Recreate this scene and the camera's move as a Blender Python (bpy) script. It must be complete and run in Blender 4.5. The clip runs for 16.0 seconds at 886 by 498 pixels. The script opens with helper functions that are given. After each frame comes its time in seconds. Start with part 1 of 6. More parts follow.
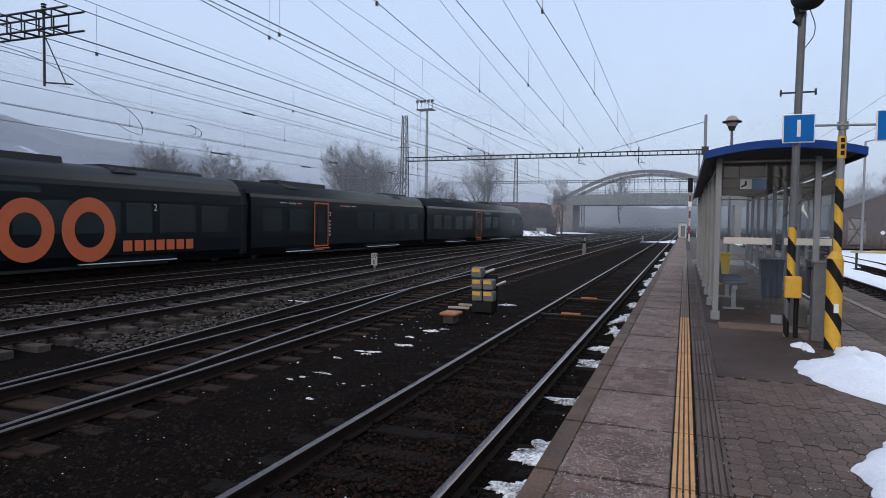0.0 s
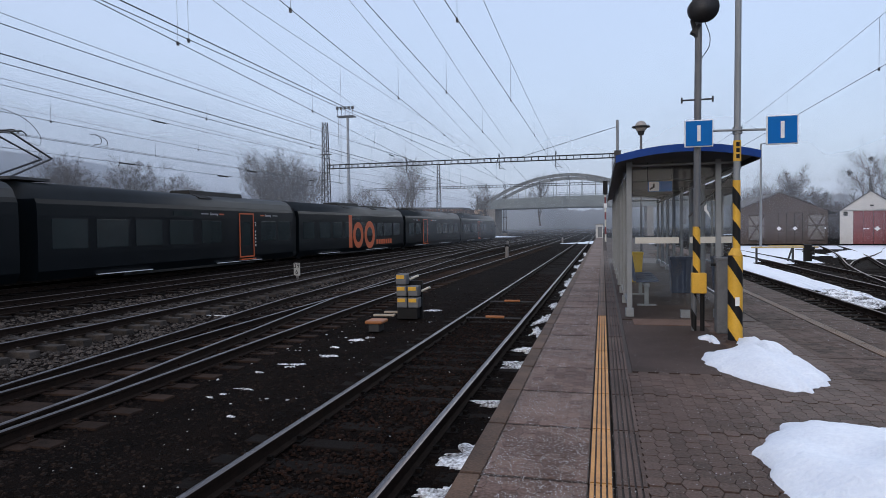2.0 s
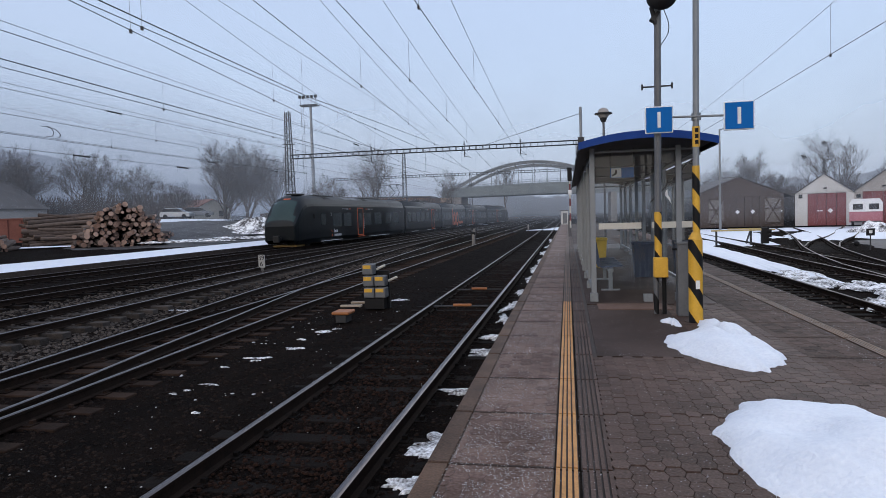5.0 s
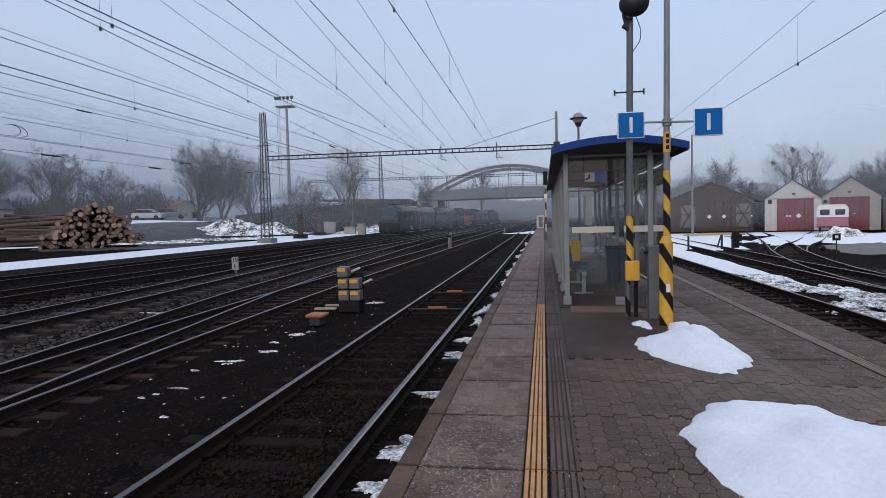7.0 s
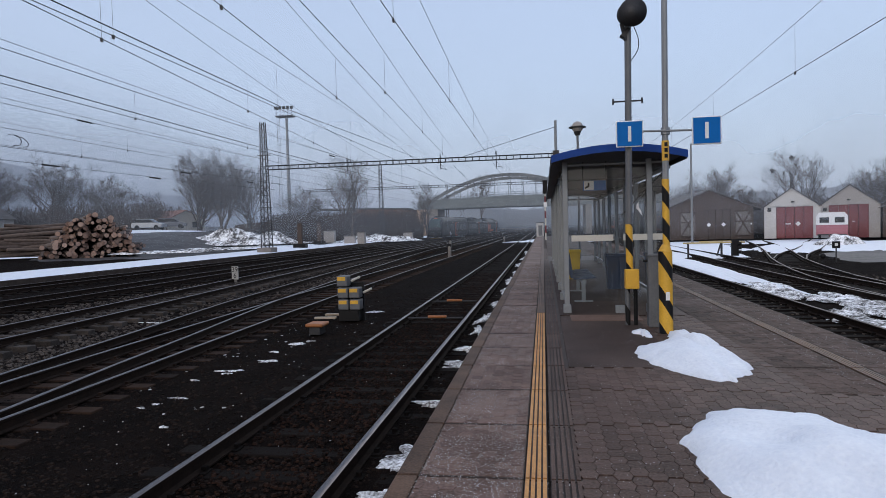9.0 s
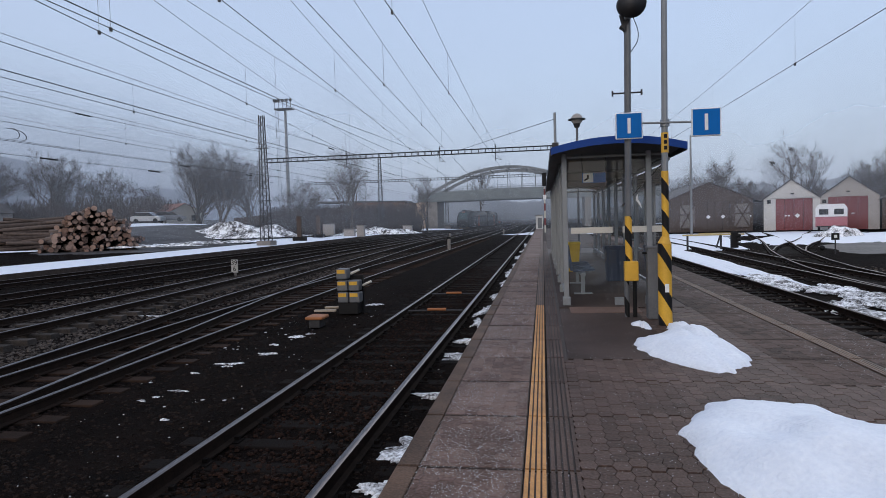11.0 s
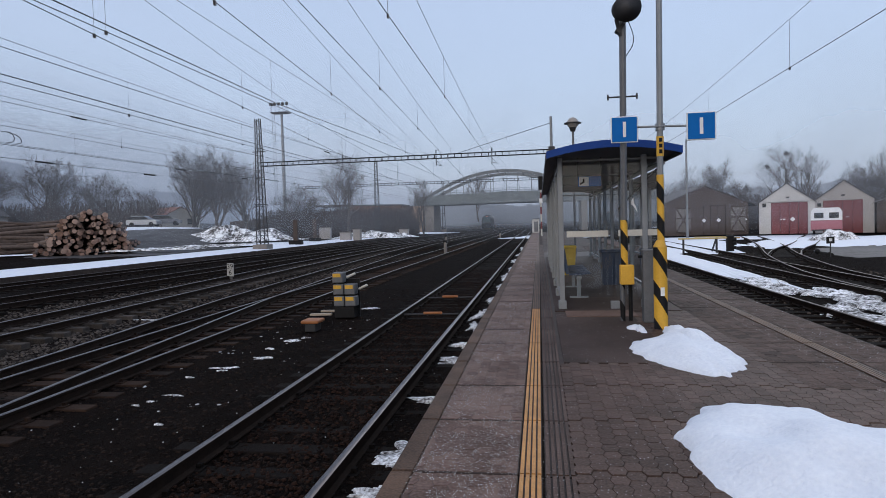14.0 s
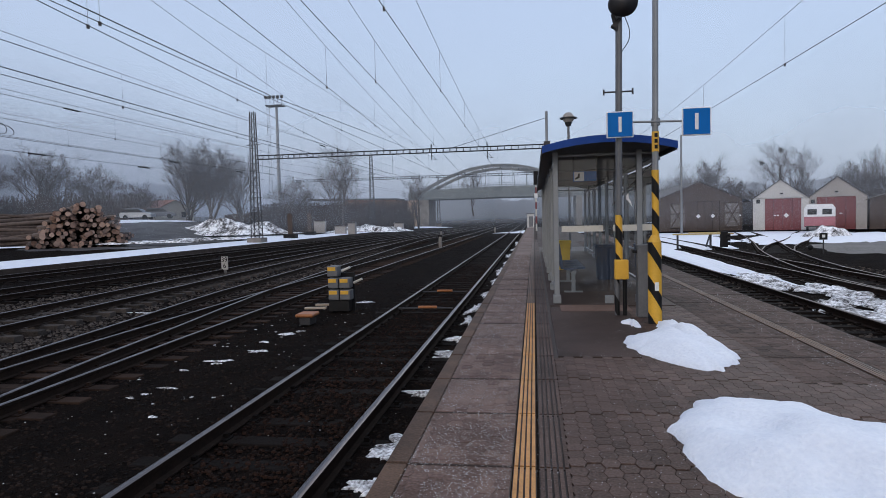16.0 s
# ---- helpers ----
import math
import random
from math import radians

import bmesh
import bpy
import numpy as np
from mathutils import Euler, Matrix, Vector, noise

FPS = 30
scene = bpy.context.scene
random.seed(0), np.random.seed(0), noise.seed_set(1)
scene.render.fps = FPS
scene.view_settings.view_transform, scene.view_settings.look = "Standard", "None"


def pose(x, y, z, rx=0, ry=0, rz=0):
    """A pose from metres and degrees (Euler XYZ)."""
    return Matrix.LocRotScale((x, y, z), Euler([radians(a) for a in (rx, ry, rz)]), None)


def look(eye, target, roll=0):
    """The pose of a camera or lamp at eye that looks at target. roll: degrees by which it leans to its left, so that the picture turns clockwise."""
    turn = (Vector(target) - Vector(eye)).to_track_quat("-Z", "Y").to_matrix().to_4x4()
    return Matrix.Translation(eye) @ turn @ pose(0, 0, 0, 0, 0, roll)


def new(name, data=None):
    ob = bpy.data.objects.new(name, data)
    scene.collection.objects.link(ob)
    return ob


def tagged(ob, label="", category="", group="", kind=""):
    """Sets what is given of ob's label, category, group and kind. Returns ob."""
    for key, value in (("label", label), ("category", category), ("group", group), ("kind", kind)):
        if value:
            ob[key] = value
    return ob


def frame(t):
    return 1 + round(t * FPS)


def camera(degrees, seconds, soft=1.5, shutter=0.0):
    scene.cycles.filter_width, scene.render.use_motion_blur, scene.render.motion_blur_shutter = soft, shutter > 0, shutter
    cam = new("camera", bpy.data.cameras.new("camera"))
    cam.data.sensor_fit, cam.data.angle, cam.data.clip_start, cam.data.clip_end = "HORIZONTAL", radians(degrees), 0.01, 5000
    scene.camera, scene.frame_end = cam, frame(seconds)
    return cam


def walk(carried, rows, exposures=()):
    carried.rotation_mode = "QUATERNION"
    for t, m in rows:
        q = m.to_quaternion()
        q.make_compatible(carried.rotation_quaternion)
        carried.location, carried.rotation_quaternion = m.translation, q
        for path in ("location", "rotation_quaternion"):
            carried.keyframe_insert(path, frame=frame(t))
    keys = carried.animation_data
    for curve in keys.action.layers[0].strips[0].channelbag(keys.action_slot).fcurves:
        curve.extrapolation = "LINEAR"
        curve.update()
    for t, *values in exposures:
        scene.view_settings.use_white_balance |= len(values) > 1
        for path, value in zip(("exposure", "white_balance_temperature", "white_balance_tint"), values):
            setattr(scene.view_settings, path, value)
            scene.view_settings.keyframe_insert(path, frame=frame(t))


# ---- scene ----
cam = camera(70.1, 16.0, soft=0.75)
PATH = [
    (0, (-0.025, 0.224, 1.457), (-0.74, 2.09, 1.373), 0.7),
    (0.5, (-0.013, 0.241, 1.456), (-0.655, 2.133, 1.361), 0.4),
    (1, (0.0, 0.256, 1.466), (-0.556, 2.175, 1.365), -0.1),
    (1.5, (0.015, 0.252, 1.471), (-0.512, 2.18, 1.397), -0.9),
    (2, (0.018, 0.224, 1.473), (-0.472, 2.162, 1.408), -0.8),
    (2.5, (0.029, 0.216, 1.471), (-0.433, 2.161, 1.387), -1.1),
    (3, (0.034, 0.254, 1.464), (-0.422, 2.199, 1.358), -1.1),
    (3.5, (0.022, 0.248, 1.465), (-0.434, 2.192, 1.352), -0.4),
    (4, (0.031, 0.257, 1.468), (-0.428, 2.201, 1.37), -0.9),
    (4.5, (0.035, 0.257, 1.469), (-0.413, 2.203, 1.362), -1.5),
    (4.7, (0.032, 0.248, 1.48), (-0.389, 2.2, 1.374), -1.8),
    (6.8, (0.069, 0.254, 1.477), (-0.249, 2.227, 1.381), -1.3),
    (7, (0.069, 0.253, 1.475), (-0.247, 2.226, 1.379), -1.4),
    (7.5, (0.063, 0.247, 1.472), (-0.253, 2.22, 1.385), -1.0),
    (8, (0.069, 0.249, 1.476), (-0.245, 2.222, 1.391), -1.2),
    (8.5, (0.074, 0.244, 1.476), (-0.242, 2.217, 1.408), -1.5),
    (11, (0.075, 0.238, 1.473), (-0.239, 2.211, 1.382), -1.7),
    (11.5, (0.077, 0.257, 1.468), (-0.232, 2.23, 1.364), -1.7),
    (12, (0.078, 0.253, 1.467), (-0.236, 2.226, 1.376), -1.9),
    (12.5, (0.077, 0.25, 1.469), (-0.244, 2.222, 1.395), -1.7),
    (13, (0.077, 0.236, 1.473), (-0.231, 2.211, 1.396), -1.7),
    (13.5, (0.085, 0.227, 1.472), (-0.231, 2.201, 1.422), -2.0),
    (14, (0.085, 0.25, 1.473), (-0.218, 2.226, 1.393), -1.7),
    (14.5, (0.083, 0.246, 1.47), (-0.221, 2.221, 1.391), -1.6),
    (15, (0.088, 0.238, 1.471), (-0.196, 2.216, 1.4), -1.5),
    (15.5, (0.085, 0.259, 1.473), (-0.205, 2.236, 1.377), -1.8),
    (16, (0.08, 0.243, 1.467), (-0.207, 2.22, 1.369), -1.4),
]
walk(cam, [(t, look(eye, target, roll)) for t, eye, target, roll in PATH], [(0, 0.27), (1.5, 0.22), (4.5, 0.18), (7, 0.08), (11, 0.05), (16, 0.05)])

# ---- world and light: a flat overcast winter sky ----
world = bpy.data.worlds.new("overcast")
scene.world = world
world.use_nodes = True
wn, wl = world.node_tree.nodes, world.node_tree.links
bg = wn["Background"]
sky = wn.new("ShaderNodeTexSky")
sky.sky_type, sky.sun_disc = "NISHITA", False
sky.sun_elevation, sky.sun_rotation = radians(28), radians(200)
sky.dust_density, sky.air_density = 4.0, 1.0
cloud = wn.new("ShaderNodeMixRGB")
cloud.inputs[0].default_value = 0.06
cloud.inputs[1].default_value = (0.415, 0.493, 0.655, 1)
wl.new(sky.outputs[0], cloud.inputs[2])
wl.new(cloud.outputs[0], bg.inputs[0])
bg.inputs[1].default_value = 1.0
sun = new("sun", bpy.data.lights.new("sun", "SUN"))
sun.data.energy, sun.data.angle, sun.data.color = 0.5, radians(40), (1.0, 0.97, 0.93)
sun.rotation_euler = (radians(62), 0, radians(160))

# ---- materials ----
def mat(name, color, rough=0.7, metal=0.0, var=0.25, scale=6.0, bump=0.0, fine=60.0, spec=0.5, color2=None, rnd=0.0, stretch=(1, 1, 1), bumpdist=0.01, world_space=True, contrast=1.0):
    m = bpy.data.materials.new(name)
    m.use_nodes = True
    n, l = m.node_tree.nodes, m.node_tree.links
    b = n["Principled BSDF"]
    b.inputs["Roughness"].default_value, b.inputs["Metallic"].default_value = rough, metal
    b.inputs["Specular IOR Level"].default_value = spec
    geo = n.new("ShaderNodeNewGeometry") if world_space else n.new("ShaderNodeTexCoord")
    src = geo.outputs["Position"] if world_space else geo.outputs["Object"]
    mp = n.new("ShaderNodeMapping")
    mp.inputs["Scale"].default_value = stretch
    l.new(src, mp.inputs[0])
    n1, n2 = n.new("ShaderNodeTexNoise"), n.new("ShaderNodeTexNoise")
    n1.inputs["Scale"].default_value, n1.inputs["Detail"].default_value = scale, 5
    n2.inputs["Scale"].default_value, n2.inputs["Detail"].default_value = fine, 3
    l.new(mp.outputs[0], n1.inputs[0])
    l.new(mp.outputs[0], n2.inputs[0])
    add = n.new("ShaderNodeMath")
    add.operation = "ADD"
    l.new(n1.outputs[0], add.inputs[0])
    l.new(n2.outputs[0], add.inputs[1])
    val = add.outputs[0]
    if rnd:
        oi = n.new("ShaderNodeObjectInfo")
        gi = n.new("ShaderNodeNewGeometry")
        s = n.new("ShaderNodeMath")
        s.operation = "ADD"
        l.new(oi.outputs["Random"], s.inputs[0])
        l.new(gi.outputs["Random Per Island"], s.inputs[1])
        f = n.new("ShaderNodeMath")
        f.operation = "FRACT"
        l.new(s.outputs[0], f.inputs[0])
        c = n.new("ShaderNodeMath")
        c.operation = "MULTIPLY_ADD"
        c.inputs[1].default_value, c.inputs[2].default_value = rnd, -rnd / 2
        l.new(f.outputs[0], c.inputs[0])
        a2 = n.new("ShaderNodeMath")
        a2.operation = "ADD"
        l.new(val, a2.inputs[0])
        l.new(c.outputs[0], a2.inputs[1])
        val = a2.outputs[0]
    ramp = n.new("ShaderNodeMapRange")
    ramp.inputs[1].default_value, ramp.inputs[2].default_value = 1 - 0.4 / contrast, 1 + 0.4 / contrast
    l.new(val, ramp.inputs[0])
    mix = n.new("ShaderNodeMixRGB")
    c2 = color2 or tuple(min(1, c * (1 + var)) for c in color)
    c1 = color if color2 else tuple(c * (1 - var) for c in color)
    mix.inputs[1].default_value, mix.inputs[2].default_value = (*c1, 1), (*c2, 1)
    l.new(ramp.outputs[0], mix.inputs[0])
    l.new(mix.outputs[0], b.inputs["Base Color"])
    if bump:
        bp = n.new("ShaderNodeBump")
        bp.inputs["Strength"].default_value, bp.inputs["Distance"].default_value = bump, bumpdist
        l.new(add.outputs[0], bp.inputs["Height"])
        l.new(bp.outputs[0], b.inputs["Normal"])
    return m


def glass_mat(name, tint, alpha, rough=0.03):
    m = bpy.data.materials.new(name)
    m.use_nodes = True
    n, l = m.node_tree.nodes, m.node_tree.links
    out = n["Material Output"]
    n.remove(n["Principled BSDF"])
    tr, gl, df = n.new("ShaderNodeBsdfTransparent"), n.new("ShaderNodeBsdfGlossy"), n.new("ShaderNodeBsdfDiffuse")
    tr.inputs[0].default_value = (*tint, 1)
    gl.inputs["Roughness"].default_value = rough
    df.inputs[0].default_value = (0.45, 0.47, 0.5, 1)
    fr = n.new("ShaderNodeFresnel")
    fr.inputs[0].default_value = 1.45
    noi = n.new("ShaderNodeTexNoise")
    noi.inputs["Scale"].default_value = 2.5
    mr = n.new("ShaderNodeMapRange")
    mr.inputs[1].default_value, mr.inputs[2].default_value, mr.inputs[3].default_value, mr.inputs[4].default_value = 0.3, 0.7, alpha * 0.5, alpha * 1.5
    l.new(noi.outputs[0], mr.inputs[0])
    m1, m2 = n.new("ShaderNodeMixShader"), n.new("ShaderNodeMixShader")
    l.new(mr.outputs[0], m1.inputs[0])
    l.new(tr.outputs[0], m1.inputs[1])
    l.new(df.outputs[0], m1.inputs[2])
    l.new(fr.outputs[0], m2.inputs[0])
    l.new(m1.outputs[0], m2.inputs[1])
    l.new(gl.outputs[0], m2.inputs[2])
    l.new(m2.outputs[0], out.inputs[0])
    return m


def haze_sheet_mat(name, density, top, base=0.0, tone=(0.68, 0.75, 0.85)):
    """Haze put in as a see-through sheet: light passes, and a little is scattered. Denser near the ground."""
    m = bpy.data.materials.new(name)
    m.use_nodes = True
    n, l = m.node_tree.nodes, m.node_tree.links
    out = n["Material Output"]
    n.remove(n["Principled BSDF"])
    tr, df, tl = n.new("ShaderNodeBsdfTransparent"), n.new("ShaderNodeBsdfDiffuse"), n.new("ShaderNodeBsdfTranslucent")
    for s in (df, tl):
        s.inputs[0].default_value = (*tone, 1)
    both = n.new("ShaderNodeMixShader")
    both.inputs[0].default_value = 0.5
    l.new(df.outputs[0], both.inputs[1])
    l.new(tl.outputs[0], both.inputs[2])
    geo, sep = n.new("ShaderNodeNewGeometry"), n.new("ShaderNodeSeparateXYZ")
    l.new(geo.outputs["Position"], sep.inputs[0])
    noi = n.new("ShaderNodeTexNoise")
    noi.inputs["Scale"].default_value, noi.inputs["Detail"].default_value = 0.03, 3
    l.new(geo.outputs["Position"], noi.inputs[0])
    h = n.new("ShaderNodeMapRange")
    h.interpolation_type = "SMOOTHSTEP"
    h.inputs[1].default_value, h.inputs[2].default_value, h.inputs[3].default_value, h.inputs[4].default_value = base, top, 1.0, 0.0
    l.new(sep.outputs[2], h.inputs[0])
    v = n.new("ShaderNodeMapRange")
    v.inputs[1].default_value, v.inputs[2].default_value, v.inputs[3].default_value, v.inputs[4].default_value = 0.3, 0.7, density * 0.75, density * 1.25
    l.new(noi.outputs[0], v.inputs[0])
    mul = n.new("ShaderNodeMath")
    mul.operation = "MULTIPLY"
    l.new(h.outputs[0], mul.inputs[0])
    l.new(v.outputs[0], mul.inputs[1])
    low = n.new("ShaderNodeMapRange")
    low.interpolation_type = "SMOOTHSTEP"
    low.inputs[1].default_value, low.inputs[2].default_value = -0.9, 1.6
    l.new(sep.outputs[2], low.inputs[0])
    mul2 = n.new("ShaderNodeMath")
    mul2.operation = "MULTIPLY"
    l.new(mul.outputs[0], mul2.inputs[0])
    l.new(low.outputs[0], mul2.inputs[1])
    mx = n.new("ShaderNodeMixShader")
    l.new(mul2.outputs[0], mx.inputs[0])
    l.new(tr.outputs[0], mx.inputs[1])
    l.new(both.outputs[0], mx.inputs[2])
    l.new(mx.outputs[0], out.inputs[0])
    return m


M_GROUND = mat("ballast_ground", (0.0042, 0.0033, 0.003), 0.95, scale=1.5, fine=45, bump=1.0, color2=(0.0115, 0.0076, 0.0061), bumpdist=0.04, spec=0.03, contrast=1.7)
M_STONE = mat("ballast_stone", (0.0035, 0.0027, 0.0023), 0.9, scale=5, fine=80, color2=(0.022, 0.0142, 0.011), rnd=0.7, bump=0.3, spec=0.08)
M_RAILTOP = mat("rail_running_surface", (0.135, 0.118, 0.115), 0.38, 1.0, var=0.2, scale=3, fine=40, stretch=(20, 0.3, 1))
M_DULLTOP = mat("rail_dull_running_surface", (0.060, 0.046, 0.040), 0.5, 0.5, var=0.3, scale=3, fine=40, stretch=(20, 0.3, 1), spec=0.3)
M_RUSTRAIL = mat("rail_rusty_side", (0.008, 0.0054, 0.0045), 0.85, 0.1, scale=8, color2=(0.024, 0.014, 0.010), bump=0.2, spec=0.12)
M_STONEGREY = mat("ballast_stone_grey", (0.016, 0.0133, 0.012), 0.9, scale=5, fine=80, color2=(0.108, 0.090, 0.079), rnd=0.7, bump=0.3, spec=0.1)
M_STONERED = mat("ballast_stone_rusty", (0.0045, 0.0026, 0.002), 0.9, scale=5, fine=80, color2=(0.027, 0.0132, 0.0088), rnd=0.7, bump=0.3, spec=0.1)
M_SNOWDIRTY = mat("dirty_snow", (0.045, 0.036, 0.032), 0.7, scale=0.6, fine=3.2, color2=(1.0, 1.0, 1.0), bump=0.6, bumpdist=0.1, contrast=2.6)
M_WOODSLEEPER = mat("tarred_timber", (0.006, 0.0052, 0.005), 0.85, scale=6, fine=70, color2=(0.016, 0.0125, 0.011), rnd=0.5, stretch=(1, 8, 8), bump=0.5, spec=0.05)
M_CONCSLEEPER = mat("concrete_sleeper", (0.022, 0.019, 0.017), 0.9, scale=6, color2=(0.082, 0.069, 0.062), rnd=0.5, bump=0.3, spec=0.1)
M_RUSTSLEEPER = mat("rust_stained_sleeper", (0.010, 0.0062, 0.0048), 0.9, scale=5, color2=(0.040, 0.024, 0.017), rnd=0.6, bump=0.3, spec=0.1)
M_SNOW = mat("old_snow", (0.70, 0.74, 0.82), 0.55, var=0.08, scale=3, fine=30, bump=0.5, color2=(0.86, 0.89, 0.94), bumpdist=0.03)
M_SNOWTHIN = mat("thin_grainy_snow", (0.03, 0.026, 0.024), 0.7, scale=2.2, fine=14, color2=(1.0, 1.0, 1.02), bump=0.5, bumpdist=0.03, contrast=2.2)
M_SNOWSCRAP = mat("ragged_trackside_snow", (0.10, 0.09, 0.088), 0.7, scale=6, fine=30, color2=(0.95, 0.97, 1.0), bump=0.5, bumpdist=0.02, contrast=1.9)
M_SLAB = mat("platform_slab", (0.072, 0.037, 0.025), 0.6, scale=1.3, fine=45, color2=(0.180, 0.112, 0.088), rnd=0.3, bump=0.5, spec=0.2, contrast=1.6)
M_PAVER = mat("paver_concrete", (0.040, 0.0232, 0.0172), 0.65, scale=0.9, fine=60, color2=(0.122, 0.077, 0.061), rnd=0.25, bump=0.35, spec=0.2, contrast=1.5)
M_PAVERDARK = mat("paver_dark_wet", (0.026, 0.017, 0.0135), 0.6, scale=1.6, fine=90, color2=(0.066, 0.046, 0.038), rnd=0.35, bump=0.25, spec=0.3)
M_ASPHALT = mat("platform_asphalt", (0.026, 0.0165, 0.0135), 0.65, scale=0.8, fine=90, color2=(0.082, 0.056, 0.047), bump=0.3, spec=0.12, contrast=1.8)
M_REARSLAB = mat("rear_platform_slab", (0.036, 0.0215, 0.0167), 0.7, scale=0.7, fine=60, color2=(0.110, 0.072, 0.058), rnd=0.3, bump=0.35, spec=0.1, contrast=1.8)
M_JOINT = mat("joint_dirt", (0.02, 0.017, 0.015), 0.9, scale=8, bump=0.3)
M_ORANGE = mat("tactile_orange", (0.30, 0.13, 0.035), 0.6, scale=5, fine=80, color2=(0.66, 0.31, 0.08), bump=0.2, rnd=0.2)
M_ORANGEWORN = mat("tactile_worn", (0.055, 0.036, 0.028), 0.6, scale=1.3, fine=70, color2=(0.19, 0.098, 0.048), bump=0.2, rnd=0.3)
M_EDGE = mat("platform_edge_concrete", (0.02, 0.015, 0.012), 0.85, scale=4, color2=(0.075, 0.055, 0.045), bump=0.4, spec=0.2)
M_LANE = mat("lane_gravel", (0.035, 0.032, 0.031), 0.6, scale=0.6, fine=6, color2=(0.085, 0.08, 0.08), bump=0.4, spec=0.2, contrast=2.2)
M_KERB = mat("mossy_brown_kerb", (0.042, 0.022, 0.012), 0.7, scale=3, fine=60, color2=(0.125, 0.070, 0.042), rnd=0.25, bump=0.35, spec=0.3, contrast=1.5)
M_STEEL = mat("galvanised_steel", (0.22, 0.235, 0.25), 0.5, 0.35, var=0.15, scale=4, fine=50)
M_DARKSTEEL = mat("weathered_dark_steel", (0.02, 0.021, 0.024), 0.6, 0.3, scale=5, color2=(0.05, 0.05, 0.056))
M_POLE = mat("grey_painted_pole", (0.085, 0.09, 0.10), 0.5, 0.2, scale=4, color2=(0.15, 0.155, 0.165))
M_WIRE = mat("catenary_copper_dark", (0.03, 0.03, 0.035), 0.5, 0.5, var=0.2)
M_BLUE = mat("blue_fascia_paint", (0.006, 0.045, 0.23), 0.5, var=0.2, scale=3, spec=0.2)
M_ROOFDARK = mat("roof_underside", (0.045, 0.047, 0.052), 0.6, scale=2, color2=(0.075, 0.078, 0.085))
M_SIGNBLUE = mat("sign_blue", (0.0, 0.125, 0.43), 0.5, var=0.06, spec=0.15)
M_GRIT = mat("salt_and_grit", (0.25, 0.235, 0.22), 0.8, scale=5, color2=(0.72, 0.72, 0.74), rnd=1.2)
M_WHITE = mat("white_paint", (0.72, 0.73, 0.74), 0.5, var=0.08, scale=5)
M_OFFWHITE = mat("cream_band", (0.52, 0.50, 0.45), 0.55, var=0.15, scale=5)
M_YELLOW = mat("yellow_paint", (0.62, 0.345, 0.03), 0.5, var=0.18, scale=6)
M_BLACK = mat("black_paint", (0.008, 0.008, 0.009), 0.6, var=0.3, spec=0.2)
M_GLASS = glass_mat("dirty_shelter_glass", (0.86, 0.9, 0.92), 0.035)
M_CONCRETE = mat("old_concrete", (0.14, 0.125, 0.115), 0.85, scale=1.2, fine=25, color2=(0.26, 0.24, 0.22), bump=0.3)
M_TRAIN = mat("black_coach_paint", (0.0042, 0.0062, 0.0082), 0.40, var=0.25, scale=1.0, fine=30, world_space=False, spec=0.11)
M_TRAINROOF = mat("dark_grey_coach_roof", (0.008, 0.0115, 0.015), 0.55, var=0.3, scale=1.5, world_space=False, spec=0.25)
M_TRAINUNDER = mat("underframe_black", (0.006, 0.006, 0.006), 0.8, scale=3, world_space=False)
M_TRAINGLASS = mat("coach_window_glass", (0.016, 0.024, 0.025), 0.15, var=0.4, scale=0.5, world_space=False, spec=0.3)
M_TRAINORANGE = mat("coach_orange", (0.52, 0.095, 0.022), 0.45, var=0.1, scale=2, world_space=False)
M_TRAINWHITE = mat("coach_white_print", (0.6, 0.6, 0.62), 0.5, var=0.1, world_space=False)
M_WINDSCREEN = mat("windscreen_glass", (0.028, 0.050, 0.050), 0.15, var=0.2, scale=1, world_space=False, spec=0.3)
# near-white colour puts the reflected sky on the coach sills
M_SILLGLINT = mat("sill_painted_glint", (0.75, 0.76, 0.78), 0.4, 0.15, var=0.1, world_space=False)
M_PLOUGH = mat("dull_yellow_beam", (0.16, 0.10, 0.025), 0.7, var=0.3, world_space=False)
M_BARK = mat("winter_bark", (0.035, 0.028, 0.025), 0.9, scale=4, color2=(0.10, 0.083, 0.075))
M_LOGEND = mat("sawn_log_end", (0.17, 0.095, 0.07), 0.85, scale=2, fine=30, color2=(0.46, 0.31, 0.24), rnd=0.9)
M_LOGBARK = mat("log_bark", (0.05, 0.034, 0.028), 0.9, scale=4, color2=(0.15, 0.11, 0.09), rnd=0.6)
M_BRIDGE = mat("bridge_grey_paint", (0.085, 0.105, 0.11), 0.6, scale=0.5, fine=6, color2=(0.16, 0.185, 0.19))
M_BRIDGEDARK = mat("bridge_arch_steel", (0.07, 0.08, 0.085), 0.6, scale=0.5, fine=6, color2=(0.14, 0.15, 0.155))
M_TANWALL = mat("tan_abutment", (0.30, 0.20, 0.13), 0.85, scale=0.6, fine=8, color2=(0.42, 0.30, 0.21))
M_BRICK = mat("brown_brick", (0.10, 0.055, 0.035), 0.9, scale=0.5, fine=6, color2=(0.20, 0.115, 0.075))
M_PLASTERW = mat("garage_plaster", (0.42, 0.41, 0.40), 0.85, scale=0.5, fine=8, color2=(0.58, 0.57, 0.55))
M_PLASTERG = mat("garage_grey_plaster", (0.27, 0.25, 0.24), 0.85, scale=0.5, fine=8, color2=(0.38, 0.36, 0.34))
